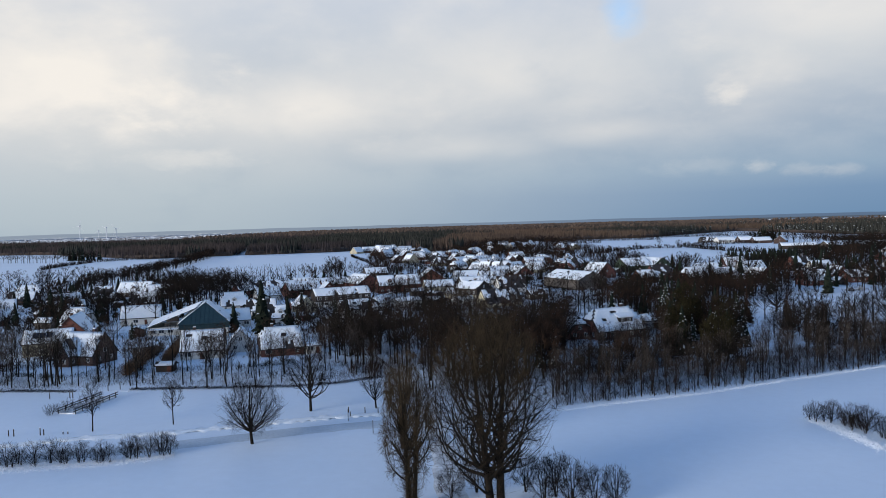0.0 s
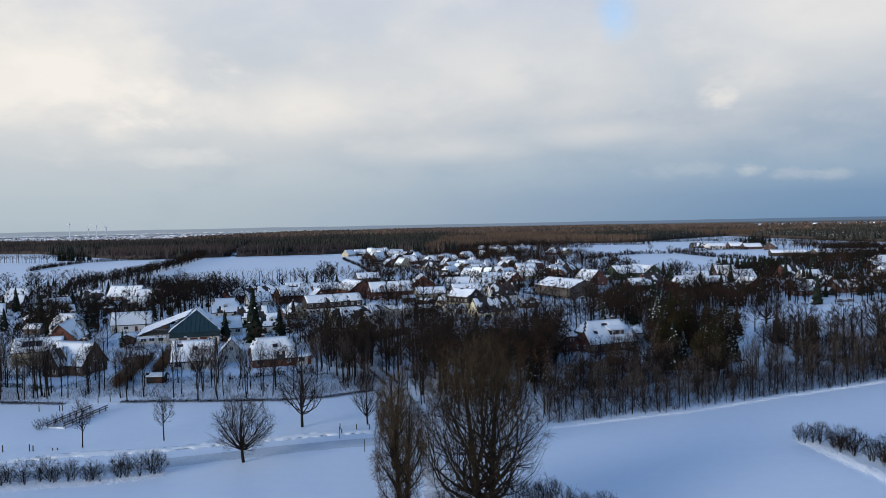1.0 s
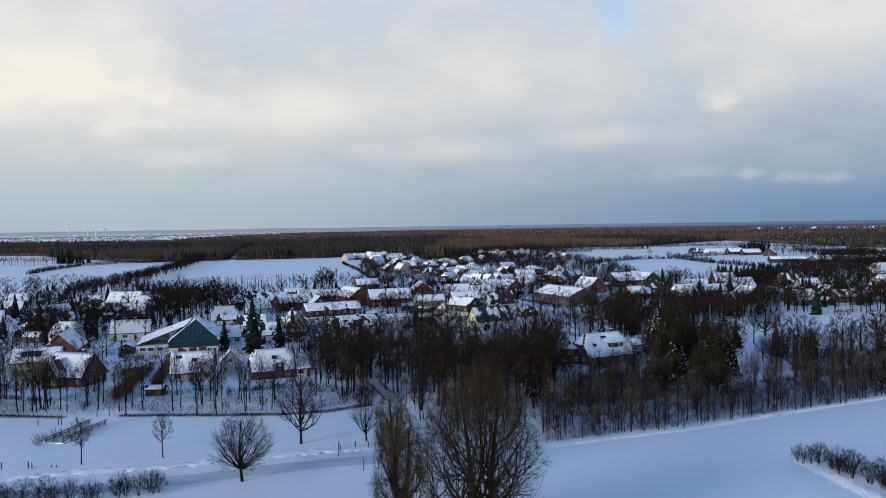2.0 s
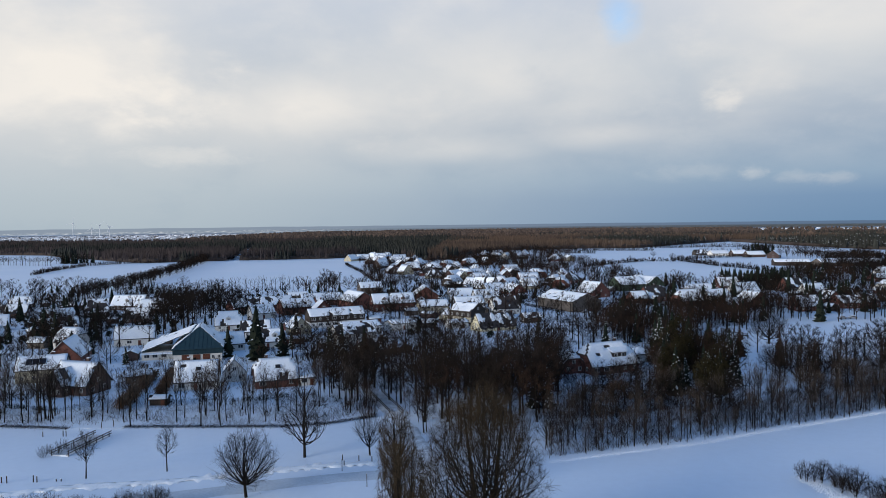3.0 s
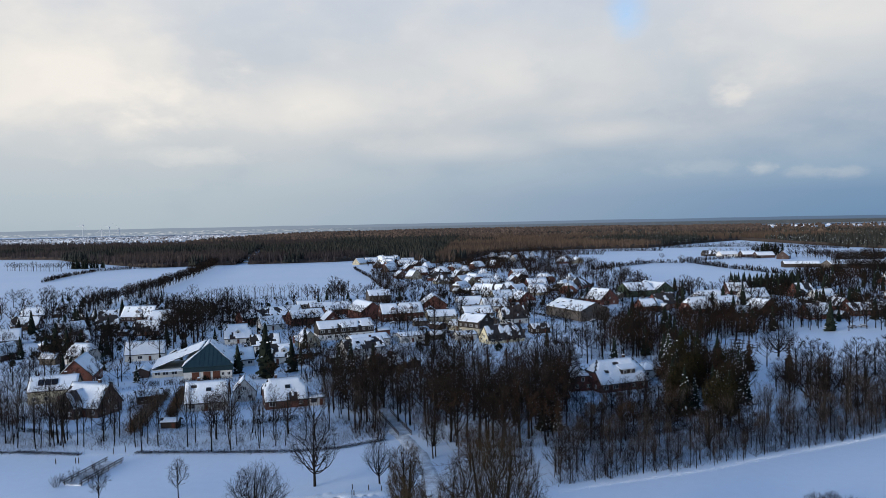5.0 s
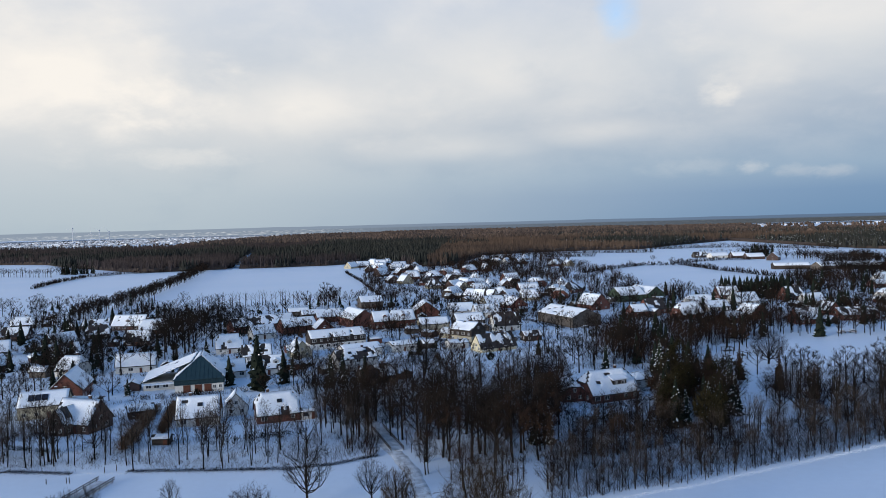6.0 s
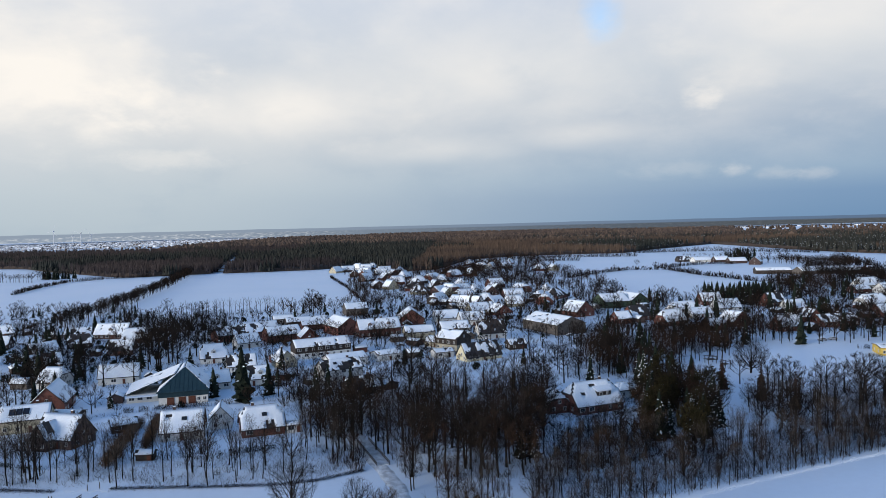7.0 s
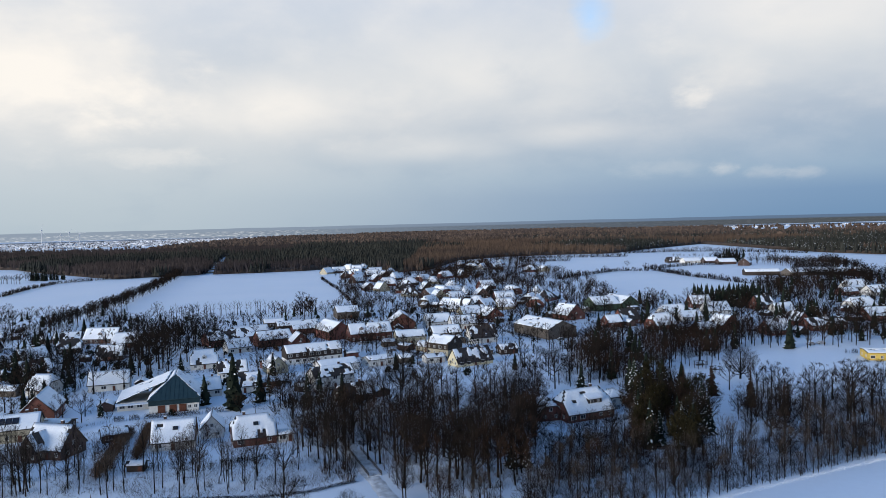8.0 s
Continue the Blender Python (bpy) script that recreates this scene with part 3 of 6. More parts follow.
# ---- houses ----
WALLS = {"brick": (BRICK, "red brick"), "darkbrick": (BRICK_DARK, "dark brick"), "white": (PLASTER, "white plastered"), "cream": (CREAM, "cream plastered"),
         "yellow": (YELLOW, "yellow plastered"), "darkwood": (DARK_WOOD, "dark boarded"), "greywood": (GREY_WOOD, "weathered boarded"),
         "greenwood": (GREEN_WOOD, "green clad"), "timber": (DARK_WOOD, "dark timber-clad"), "yellowwood": (YELLOW_WOOD, "yellow boarded"), "teal": (TEAL, "teal clad")}
ROOFS = {"snow": "a snow-covered roof", "mixed": "a patchily snowed roof", "dark": "a dark roof with snow patches", "solar": "solar panels on its snowy roof"}
COVER = {"snow": 0.86, "mixed": 0.56, "dark": 0.40, "solar": 2.0}


def window_mesh(w, h, d=0.10):
    bm = bmesh.new()
    t = 0.10
    for x0, x1, z0, z1 in ((-w / 2, w / 2, 0, t), (-w / 2, w / 2, h - t, h), (-w / 2, -w / 2 + t, t, h - t), (w / 2 - t, w / 2, t, h - t), (-0.04, 0.04, t, h - t)):
        box(bm, x0, x1, -d, 0.05, z0, z1)
    frame_me = bpy.data.meshes.new("window_frame")
    bm.to_mesh(frame_me)
    bm.free()
    frame_me.materials.append(FRAME)
    bm = bmesh.new()
    box(bm, -w / 2 + 0.06, w / 2 - 0.06, -d * 0.5, 0.04, 0.06, h - 0.06)
    pane = bpy.data.meshes.new("pane")
    bm.to_mesh(pane)
    bm.free()
    pane.materials.append(GLASS)
    return frame_me, pane


WIN = {"small": window_mesh(1.1, 1.25), "wide": window_mesh(1.9, 1.35), "tall": window_mesh(1.3, 2.1)}


def add_window(parent, size, x, y, z, turn):
    frame_me, pane = WIN[size]
    ob = part("window", frame_me, None, parent)
    ob.matrix_basis = pose(x, y, z, 0, 0, turn)
    part("pane", pane, None, ob)


def roof_ring(l, w, e, r, form, over):
    """Corners of the roof planes: eaves, the point where a half-hip begins, ridge."""
    hl, hw = l / 2 + over, w / 2 + over
    slope = (r - e) / (w / 2)
    ze = e - slope * over
    if form == "half":
        k, inset = 0.5, (hw * 0.5) * 0.75
    elif form == "hip":
        k, inset = 1.0, min(hw * 0.85, hl * 0.95)
    else:
        k, inset = 0.0, 0.0
    return hl, hw, ze, slope, k, inset


def plane_outline(l, w, e, r, form, over, side):
    hl, hw, ze, slope, k, inset = roof_ring(l, w, e, r, form, over)
    zk = ze + (1 - k) * (r - ze)
    pts = [(-hl, side * hw, ze), (hl, side * hw, ze)]
    if 0 < k < 1:
        pts.append((hl, side * hw * k, zk))
    pts += [(hl - inset, 0, r), (-hl + inset, 0, r)]
    if 0 < k < 1:
        pts.append((-hl, side * hw * k, zk))
    return pts if side < 0 else pts[::-1]


def hip_outline(l, w, e, r, form, over, end):
    hl, hw, ze, slope, k, inset = roof_ring(l, w, e, r, form, over)
    zk = ze + (1 - k) * (r - ze)
    pts = [(end * hl, -hw * k, zk), (end * hl, hw * k, zk), (end * (hl - inset), 0, r)]
    return pts if end > 0 else pts[::-1]


def slab(bm, outline, lift, thick):
    top = [bm.verts.new((x, y, z + lift + thick)) for x, y, z in outline]
    low = [bm.verts.new((x, y, z + lift)) for x, y, z in outline]
    bm.faces.new(top)
    bm.faces.new(low[::-1])
    n = len(top)
    for i in range(n):
        bm.faces.new((top[i], low[i], low[(i + 1) % n], top[(i + 1) % n]))


def snow_sheet(bm, outline, lift, thick, cover, seed, cell=0.75):
    """Snow lying on a roof plane: a soft blanket with an uneven rim, broken into patches where cover is low."""
    a, b, c = (Vector(p) for p in outline[:3])
    heart = sum((Vector(p) for p in outline), Vector()) / len(outline)
    outline = [Vector(p) + (heart - Vector(p)).normalized() * 0.3 for p in outline]   # the verge stays bare
    xs = [p[0] for p in outline]
    ys = [p[1] for p in outline]
    x0, x1, y0, y1 = min(xs), max(xs), min(ys), max(ys)
    nx, ny = max(3, int((x1 - x0) / cell)), max(3, int((y1 - y0) / cell))
    normal = (b - a).cross(c - a)
    flat = [(p[0], p[1]) for p in outline]
    grid = {}

    def vert(i, j):
        if (i, j) not in grid:
            x, y = x0 + (x1 - x0) * i / nx, y0 + (y1 - y0) * j / ny
            if 0 < i < nx and 0 < j < ny:
                x += 0.18 * noise.noise((x, y, seed))
                y += 0.18 * noise.noise((x, y, seed + 9.0))
            z = a.z - ((x - a.x) * normal.x + (y - a.y) * normal.y) / normal.z
            edge = i in (0, nx) or j in (0, ny)
            grid[i, j] = bm.verts.new((x, y, z + lift + thick * (0.55 if edge else 1 + 0.35 * noise.noise((x * 0.7, y * 0.7, seed + 3.0)))))
        return grid[i, j]

    made = []
    for i in range(nx):
        for j in range(ny):
            x, y = x0 + (x1 - x0) * (i + 0.5) / nx, y0 + (y1 - y0) * (j + 0.5) / ny
            if not inside(x, y, flat) or noise.noise((x * 0.30, y * 0.30, seed * 1.7)) * 0.7 + 0.22 * noise.noise((x * 1.1, y * 1.1, seed)) + 0.5 > cover:
                continue
            made.append(bm.faces.new((vert(i, j), vert(i + 1, j), vert(i + 1, j + 1), vert(i, j + 1))))
    rim = [e for f in made for e in f.edges if len(e.link_faces) == 1]
    if rim:
        got = bmesh.ops.extrude_edge_only(bm, edges=rim)["geom"]
        bmesh.ops.translate(bm, vec=(0, 0, -thick * 0.9), verts=[g for g in got if isinstance(g, bmesh.types.BMVert)])


def house(x, y, rz, l, w, e, r, wall="white", roof="snow", form="gable", dormers=0, dormer=(2.2, 1.7), shed_dormer=0.0, chimney=True, skylights=0, storeys=1, label="", windows=True,
          name="house", category="house", far=False, base=None, group="houses of the village", over=0.45):
    seed = x * 0.37 + y * 0.11
    rnd = random.Random(int(x * 31 + y * 17))
    ob = thing(name, x, y, rz, ground_z(x, y))
    FOOTPRINTS.append((x, y, rz, l, w))
    tagged(ob, label or "%s %s with %s" % (WALLS[wall][1], name.replace("_", " "), ROOFS[roof]), category, group)
    material = WALLS[wall][0]
    # walls and gables, closed under the roof
    bm = bmesh.new()
    hl, hw, ze, slope, k, inset = roof_ring(l, w, e, r, form, 0.0)
    zk = e + (1 - k) * (r - e)
    ends = []
    for s in (-1, 1):
        loop = [(s * l / 2, -w / 2, -0.5), (s * l / 2, -w / 2, e)]
        if form == "gable":
            loop += [(s * l / 2, 0, r)]
        elif k < 1:
            loop += [(s * l / 2, -w / 2 * k, zk), (s * l / 2, w / 2 * k, zk)]
        loop += [(s * l / 2, w / 2, e), (s * l / 2, w / 2, -0.5)]
        ends.append([bm.verts.new(p) for p in loop])
    bm.faces.new(ends[0][::-1])
    bm.faces.new(ends[1])
    n = len(ends[0])
    for i in range(n):
        j = (i + 1) % n
        bm.faces.new((ends[0][i], ends[0][j], ends[1][j], ends[1][i]))
    bmesh.ops.recalc_face_normals(bm, faces=bm.faces)
    part("wall", bm, material, ob)
    if base:
        bm = bmesh.new()
        box(bm, -l / 2 - 0.04, l / 2 + 0.04, -w / 2 - 0.04, w / 2 + 0.04, -0.5, base[0])
        part("plinth", bm, base[1], ob)
    # roof
    bm = bmesh.new()
    sheets = [plane_outline(l, w, e, r, form, over, s) for s in (-1, 1)]
    if form in ("half", "hip"):
        sheets += [hip_outline(l, w, e, r, form, over, s) for s in (-1, 1)]
    for o in sheets:
        slab(bm, o, 0.02, 0.2)
    roof_ob = part("roof", bm, TILE, ob)
    bm = bmesh.new()
    cover = COVER[roof]
    cell = 1.5 if far else 0.8
    for i, o in enumerate(sheets):
        c = 2.0 if far and roof == "snow" else cover
        if roof == "dark" and i == 1:
            c = 0.6
        snow_sheet(bm, o, 0.2, 0.22 if c > 0.7 else 0.14, c, seed + i, cell if c > 0.7 else min(cell, 0.42))
    part("roof_snow", bm, ROOF_SNOW, ob, smooth=True)
    if roof == "solar":
        for i in range(3):
            bm = bmesh.new()
            a = math.atan2(r - e, w / 2)
            box(bm, -0.9, 0.9, -1.4, 1.4, 0.5, 0.56)
            p = part("solar_panel", bm, SOLAR, ob, "dark solar panel")
            p.matrix_basis = pose(-l * 0.25 + i * 1.95, -w * 0.24, (e + r) / 2 + 0.02) @ pose(0, 0, 0, math.degrees(a), 0, 0)
    # openings
    size = "small" if not far else "wide"
    if windows:
        for s in range(storeys):
            z = 0.9 + s * 2.7
            count = max(2, int(l / 3.2)) if not far else 2
            for i in range(count):
                u = -l / 2 + l * (i + 0.5) / count
                if s == 0 and i == count // 2:
                    continue
                add_window(ob, rnd.choice(("small", "small", "wide")) if not far else size, u, -w / 2, z, 0)
        for end, turn in ((-1, -90), (1, 90)):
            for v in ((-0.24, 0.24) if not far else (0.0,)):
                add_window(ob, "small", end * l / 2, v * w, 0.9, turn)
            if r - e > 3 and form != "hip":
                add_window(ob, "small", end * l / 2, 0.0, min(e + 0.35, zk - 1.4) if form == "half" else e + 0.35, turn)
    if not far:
        bm = bmesh.new()
        box(bm, -0.5, 0.5, -0.12, 0.03, -0.1, 2.05)
        for z in (0.3, 1.1):
            box(bm, -0.3, 0.3, -0.15, -0.1, z, z + 0.6)
        u = -l / 2 + l * (max(2, int(l / 3.2)) // 2 + 0.5) / max(2, int(l / 3.2))
        d = part("door", bm, DOOR_BROWN, ob)
        d.matrix_basis = pose(u, -w / 2, 0)
    if chimney:
        u = rnd.choice((-0.2, 0.1, 0.22)) * l
        bm = bmesh.new()
        box(bm, -0.4, 0.4, -0.35, 0.35, -1.6, 0.9)
        box(bm, -0.48, 0.48, -0.43, 0.43, 0.9, 1.02)
        c = part("chimney", bm, BRICK_DARK, ob)
        c.matrix_basis = pose(u, 0.3, r)
        bm = bmesh.new()
        box(bm, -0.42, 0.42, -0.38, 0.38, 1.0, 1.16)
        part("chimney_snow", bm, ROOF_SNOW, c)
    a = math.degrees(math.atan2(r - e, w / 2))
    for i in range(skylights):
        u = l * ((i + 0.5) / skylights - 0.5) * 0.8 + 0.6
        bm = bmesh.new()
        box(bm, -0.75, 0.75, -0.6, 0.6, 0.36, 0.52)
        p = part("skylight", bm, GLASS, ob)
        p.matrix_basis = pose(u, -w * 0.22, e + (r - e) * 0.56) @ pose(0, 0, 0, a, 0, 0)
    for i in range(dormers):
        u = l * ((i + 0.5) / dormers - 0.5) * 0.9
        dw, dh = dormer
        y0, zb = -w * 0.36, e + (r - e) * 0.28
        bm = bmesh.new()
        vs = [bm.verts.new(p) for p in ((-dw / 2, 0, -0.6), (dw / 2, 0, -0.6), (dw / 2, 0, dh * 0.75), (0, 0, dh + 0.4), (-dw / 2, 0, dh * 0.75))]
        far_vs = [bm.verts.new((v.co.x, w * 0.34, v.co.z)) for v in vs]
        bm.faces.new(vs)
        for p, q in ((0, 1), (1, 2), (2, 3), (3, 4), (4, 0)):
            bm.faces.new((vs[q], vs[p], far_vs[p], far_vs[q]))
        d = part("dormer", bm, material, ob)
        d.matrix_basis = pose(u, y0, zb)
        bm = bmesh.new()
        slab(bm, [(-dw / 2 - 0.25, -0.25, dh * 0.72), (0, -0.25, dh + 0.42), (0, w * 0.34, dh + 0.42), (-dw / 2 - 0.25, w * 0.30, dh * 0.72)][::-1], 0, 0.26)
        slab(bm, [(dw / 2 + 0.25, -0.25, dh * 0.72), (0, -0.25, dh + 0.42), (0, w * 0.34, dh + 0.42), (dw / 2 + 0.25, w * 0.30, dh * 0.72)], 0, 0.26)
        part("dormer_snow", bm, ROOF_SNOW, d)
        add_window(d, "small", 0, 0, 0.05, 0)
    if shed_dormer:
        sw = shed_dormer
        bm = bmesh.new()
        box(bm, -sw / 2, sw / 2, 0, w * 0.34, -1.2, 1.75)
        d = part("dormer", bm, DARK_WOOD, ob, "dark wide dormer")
        d.matrix_basis = pose(l * 0.14, -w * 0.36, e + (r - e) * 0.30)
        bm = bmesh.new()
        slab(bm, [(-sw / 2 - 0.3, -0.35, 1.7), (sw / 2 + 0.3, -0.35, 1.7), (sw / 2 + 0.3, w * 0.30, 2.9), (-sw / 2 - 0.3, w * 0.30, 2.9)], 0, 0.42)
        part("dormer_snow", bm, ROOF_SNOW, d)
        for u in (-0.25, 0.25):
            add_window(d, "small", u * sw, 0, 0.2, 0)
    return ob


def barn_house(*args, **more):
    more.setdefault("name", "barn")
    more.setdefault("category", "barn")
    more.setdefault("chimney", False)
    return house(*args, **more)


def shed(*args, **more):
    more.setdefault("name", "shed")
    more.setdefault("category", "shed")
    more.setdefault("chimney", False)
    return house(*args, **more)


# the front row, nearest the meadow
house(-61, 221, 22, 12.6, 10.0, 2.6, 8.2, "brick", "snow", "half", skylights=1, label="low red brick house with a thickly snowed half-hipped roof")
shed(-51.5, 222, 22, 4.5, 5.5, 2.3, 2.6, "white", "snow", label="small white garage with a snowy flat roof beside the red house")
house(-84, 218, 15, 12.2, 10.0, 2.7, 8.0, "white", "snow", "gable", skylights=1, label="white plastered house with a smooth snow roof and skylight")
house(-76, 229, 106, 9.0, 6.8, 3.2, 7.0, "white", "snow", "gable", chimney=False, name="annexe", label="white gabled annexe with a wide dark garage opening")
house(-139, 230, 22, 14.0, 12.0, 4.0, 7.5, "cream", "solar", label="cream farm building with solar panels on its snowy roof")
house(-144, 254, 107, 18.0, 11.0, 4.0, 9.5, "brick", "snow", label="red brick farmhouse with a tall gable and snowy roof")
house(-117, 212, -14, 13.0, 10.0, 3.0, 9.0, "darkbrick", "snow", label="dark brick house with a front gable and snowy roof")
house(-120.0, 207.8, 76, 6.4, 5.4, 3.4, 7.6, "darkbrick", "snow", chimney=False, name="annexe", label="dark brick cross gable with a snowy roof")
shed(-106, 226, 30, 7.5, 7.0, 2.3, 3.6, "darkwood", "snow", label="low dark shed with a thick snow roof")
shed(-131, 239, -1, 10.3, 5.0, 2.6, 3.2, "darkwood", "snow", label="long low garage with a snowy roof", name="garage")
house(-141, 299, 18, 15.5, 9.0, 3.0, 7.5, "white", "snow", label="long white cottage with a row of dark windows")
house(-165, 293, -6, 9.5, 10.0, 2.6, 8.0, "white", "snow", "half", label="small white cottage under a steep snowy half-hipped roof")
house(-203, 425, -2, 19.4, 11.0, 2.8, 8.5, "darkbrick", "snow", dormers=1)
house(-172, 368, 9, 12.5, 9.0, 2.6, 7.5, "darkbrick", "mixed")
house(-208, 359, 53, 13.0, 11.5, 3.0, 8.0, "darkbrick", "snow")
house(-225, 427, 16, 14.6, 9.0, 2.6, 6.0, "darkbrick", "mixed")
house(-96, 284, 25, 10.0, 9.0, 2.8, 6.8, "white", "snow", dormers=1)
house(-83, 290, 20, 12.2, 9.0, 2.8, 7.2, "white", "mixed", dormers=2)
house(-116, 341, 20, 12.2, 11.0, 2.7, 8.5, "white", "snow", "half", dormers=1)
barn_house(-124, 407, 38, 27.0, 12.0, 4.0, 8.0, "brick", "mixed", windows=False)
house(-112, 381, 35, 12.2, 9.0, 3.0, 7.0, "white", "snow")
barn_house(-98, 401, 32, 18.5, 13.0, 4.0, 8.0, "brick", "snow", windows=False)
shed(-115, 475, 20, 13.2, 8.0, 3.0, 5.0, "darkwood", "snow")
house(-81, 389, 114, 10.0, 9.5, 4.0, 8.5, "brick", "snow")
house(-67, 351, 27, 27.2, 10.0, 5.5, 8.5, "timber", "snow", storeys=2, base=(2.6, PLASTER), name="terraced_house", label="long terraced house, dark upper storey over white walls")
house(-49, 295, 33, 17.0, 9.0, 5.2, 8.5, "white", "mixed", storeys=2, skylights=2, label="two-storey white house, roof half bare of snow")
house(-52, 328, 30, 18.0, 11.0, 3.2, 5.0, "white", "snow", name="low_house", chimney=False)
house(-79, 326, 120, 10.0, 8.8, 3.0, 7.5, "cream", "snow")
barn_house(-68, 423, 123, 22.0, 14.5, 5.0, 10.0, "brick", "snow", windows=False, label="big red brick barn with a smooth white snow roof")
house(-46, 412, 22, 24.0, 11.0, 4.5, 9.5, "brick", "snow", dormers=2, storeys=1, label="long red brick schoolhouse with a snowy roof and rows of windows")
barn_house(-73, 514, 20, 15.7, 14.0, 4.5, 8.0, "greywood", "snow", windows=False)
barn_house(-30, 455, 98, 20.0, 15.5, 4.5, 10.0, "brick", "snow", windows=False)
house(-22, 395, 17, 16.0, 9.0, 4.5, 7.5, "cream", "snow", storeys=2)
house(-3, 362, -40, 14.0, 11.0, 6.0, 9.5, "timber", "snow", storeys=2, base=(3.0, CREAM), label="two-storey house, dark boards over a cream ground floor, snowy roof")
house(-3, 402, 20, 16.3, 10.0, 5.0, 8.5, "timber", "snow", storeys=2, base=(2.6, PLASTER))
house(17, 396, 18, 15.0, 10.0, 3.2, 9.0, "white", "dark", skylights=1)
house(9, 334, 30, 18.5, 9.6, 2.0, 7.6, "yellow", "dark", label="pale yellow gabled house with a dark roof and snow patches")
shed(-8, 341, 22, 9.0, 7.0, 2.6, 3.8, "white", "snow", name="garage", label="double garage with a thick snow roof")
house(-8, 458, 15, 15.6, 11.0, 3.5, 8.0, "white", "snow")
house(8, 447, 14, 16.0, 11.0, 3.5, 8.0, "white", "snow", dormers=1)
house(27, 479, 112, 14.0, 12.5, 4.0, 9.0, "brick", "snow")
house(15, 499, 22, 17.3, 12.0, 3.5, 8.0, "cream", "snow")
barn_house(54, 416, 118, 34.0, 19.0, 5.5, 9.5, "greywood", "snow", windows=False, label="large weathered wooden barn with a broad snowy roof")
house(78, 479, 122, 16.0, 15.0, 3.5, 10.0, "brick", "snow")
barn_house(109, 523, 20, 20.0, 18.0, 4.5, 9.5, "greenwood", "snow", windows=False)
barn_house(124, 530, 118, 22.0, 16.0, 4.5, 9.5, "greenwood", "snow", windows=False)
house(98, 441, 18, 9.4, 10.0, 3.0, 7.0, "brick", "snow")
house(110, 453, 24, 13.0, 11.0, 3.0, 9.0, "brick", "dark")
house(43, 241, 24, 17.6, 12.0, 2.8, 9.2, "brick", "snow", "half", shed_dormer=5.2, label="red brick farmhouse with a wide dormer and a thick snow roof")
house(31, 240, 104, 9.0, 8.0, 2.8, 7.0, "brick", "snow", "half", chimney=False, name="annexe", label="red brick cross wing with a snowy half-hipped roof")
shed(57, 258, 24, 8.0, 8.0, 2.8, 4.6, "white", "snow", "hip", name="garden_room", label="pale garden room with a snowy hipped roof")
house(124, 429, 24, 15.0, 11.0, 2.8, 9.0, "brick", "snow", "half")
house(147, 481, 20, 18.0, 10.0, 2.8, 7.5, "white", "snow", "half")
house(150, 459, 20, 16.0, 9.0, 2.6, 6.0, "white", "snow")
house(179, 524, 12, 15.3, 10.0, 3.0, 8.5, "brick", "snow", dormers=1)
house(177, 486, 18, 18.0, 10.0, 2.8, 8.0, "white", "snow")
house(158, 421, 115, 12.0, 13.0, 3.0, 8.5, "brick", "snow")
house(142, 408, 18, 11.5, 9.0, 2.8, 6.0, "brick", "snow")
house(178, 399, 15, 13.8, 10.0, 2.8, 8.0, "brick", "mixed")
house(216, 475, 20, 15.0, 10.0, 2.8, 8.0, "white", "snow")
house(205, 431, 105, 12.0, 9.0, 3.0, 7.5, "brick", "mixed")
house(341, 615, 18, 22.0, 12.0, 3.0, 9.0, "white", "snow", "half")
house(315, 579, 18, 14.4, 10.0, 3.0, 6.0, "brick", "snow")
house(334, 573, 20, 18.2, 12.0, 3.0, 8.0, "white", "snow")
house(275, 490, 16, 18.8, 12.0, 3.0, 8.5, "white", "snow", "half")
house(262, 444, 9, 24.0, 13.0, 3.0, 7.5, "brick", "snow")
house(211, 413, 14, 23.9, 11.0, 3.0, 6.5, "brick", "mixed")
house(218, 510, 25, 14.5, 11.0, 3.0, 9.0, "brick", "dark")
shed(196, 324, -14, 22.0, 12.0, 3.3, 3.9, "yellowwood", "snow", windows=True, name="pavilion", category="pavilion", label="yellow boarded sports pavilion with a snowy flat roof")

house(-37, 272, 35, 13.0, 8.5, 2.5, 6.2, "darkwood", "dark", "half", label="low dark-roofed cottage half hidden among the trees")
barn_house(-97, 462, 20, 26.0, 11.0, 3.2, 5.4, "darkwood", "snow", windows=False)
barn_house(-86, 446, 22, 22.0, 10.0, 3.2, 5.2, "brick", "snow", windows=False)
barn_house(-120, 437, 28, 20.0, 10.0, 3.4, 6.0, "darkbrick", "snow", windows=False)
house(-34, 338, 30, 12.0, 9.0, 3.0, 4.2, "white", "snow", name="low_house", chimney=False)
house(-12, 372, -38, 9.0, 7.0, 2.6, 5.0, "cream", "snow", chimney=False, name="annexe", label="cream side wing with a snowy roof")
house(28, 360, 20, 9.0, 6.5, 2.6, 4.6, "darkwood", "mixed", chimney=False, name="annexe", label="dark timber outbuilding, roof half bare of snow")
house(-96, 318, 22, 12.0, 8.5, 2.8, 7.0, "white", "mixed", dormers=1)
house(-190, 330, 40, 13.0, 9.0, 2.6, 7.4, "darkbrick", "mixed")
house(-206, 392, 20, 12.0, 9.0, 2.6, 7.0, "darkwood", "mixed", "half")
house(-182, 408, 15, 15.0, 10.0, 2.8, 8.0, "darkbrick", "snow", "half", shed_dormer=4.0)
house(-230, 340, 30, 14.0, 9.0, 2.6, 7.4, "darkwood", "snow")
house(-252, 392, 12, 14.0, 9.0, 2.6, 7.0, "darkbrick", "mixed")
house(-278, 440, 20, 13.0, 9.0, 2.6, 7.2, "darkwood", "snow", "half")
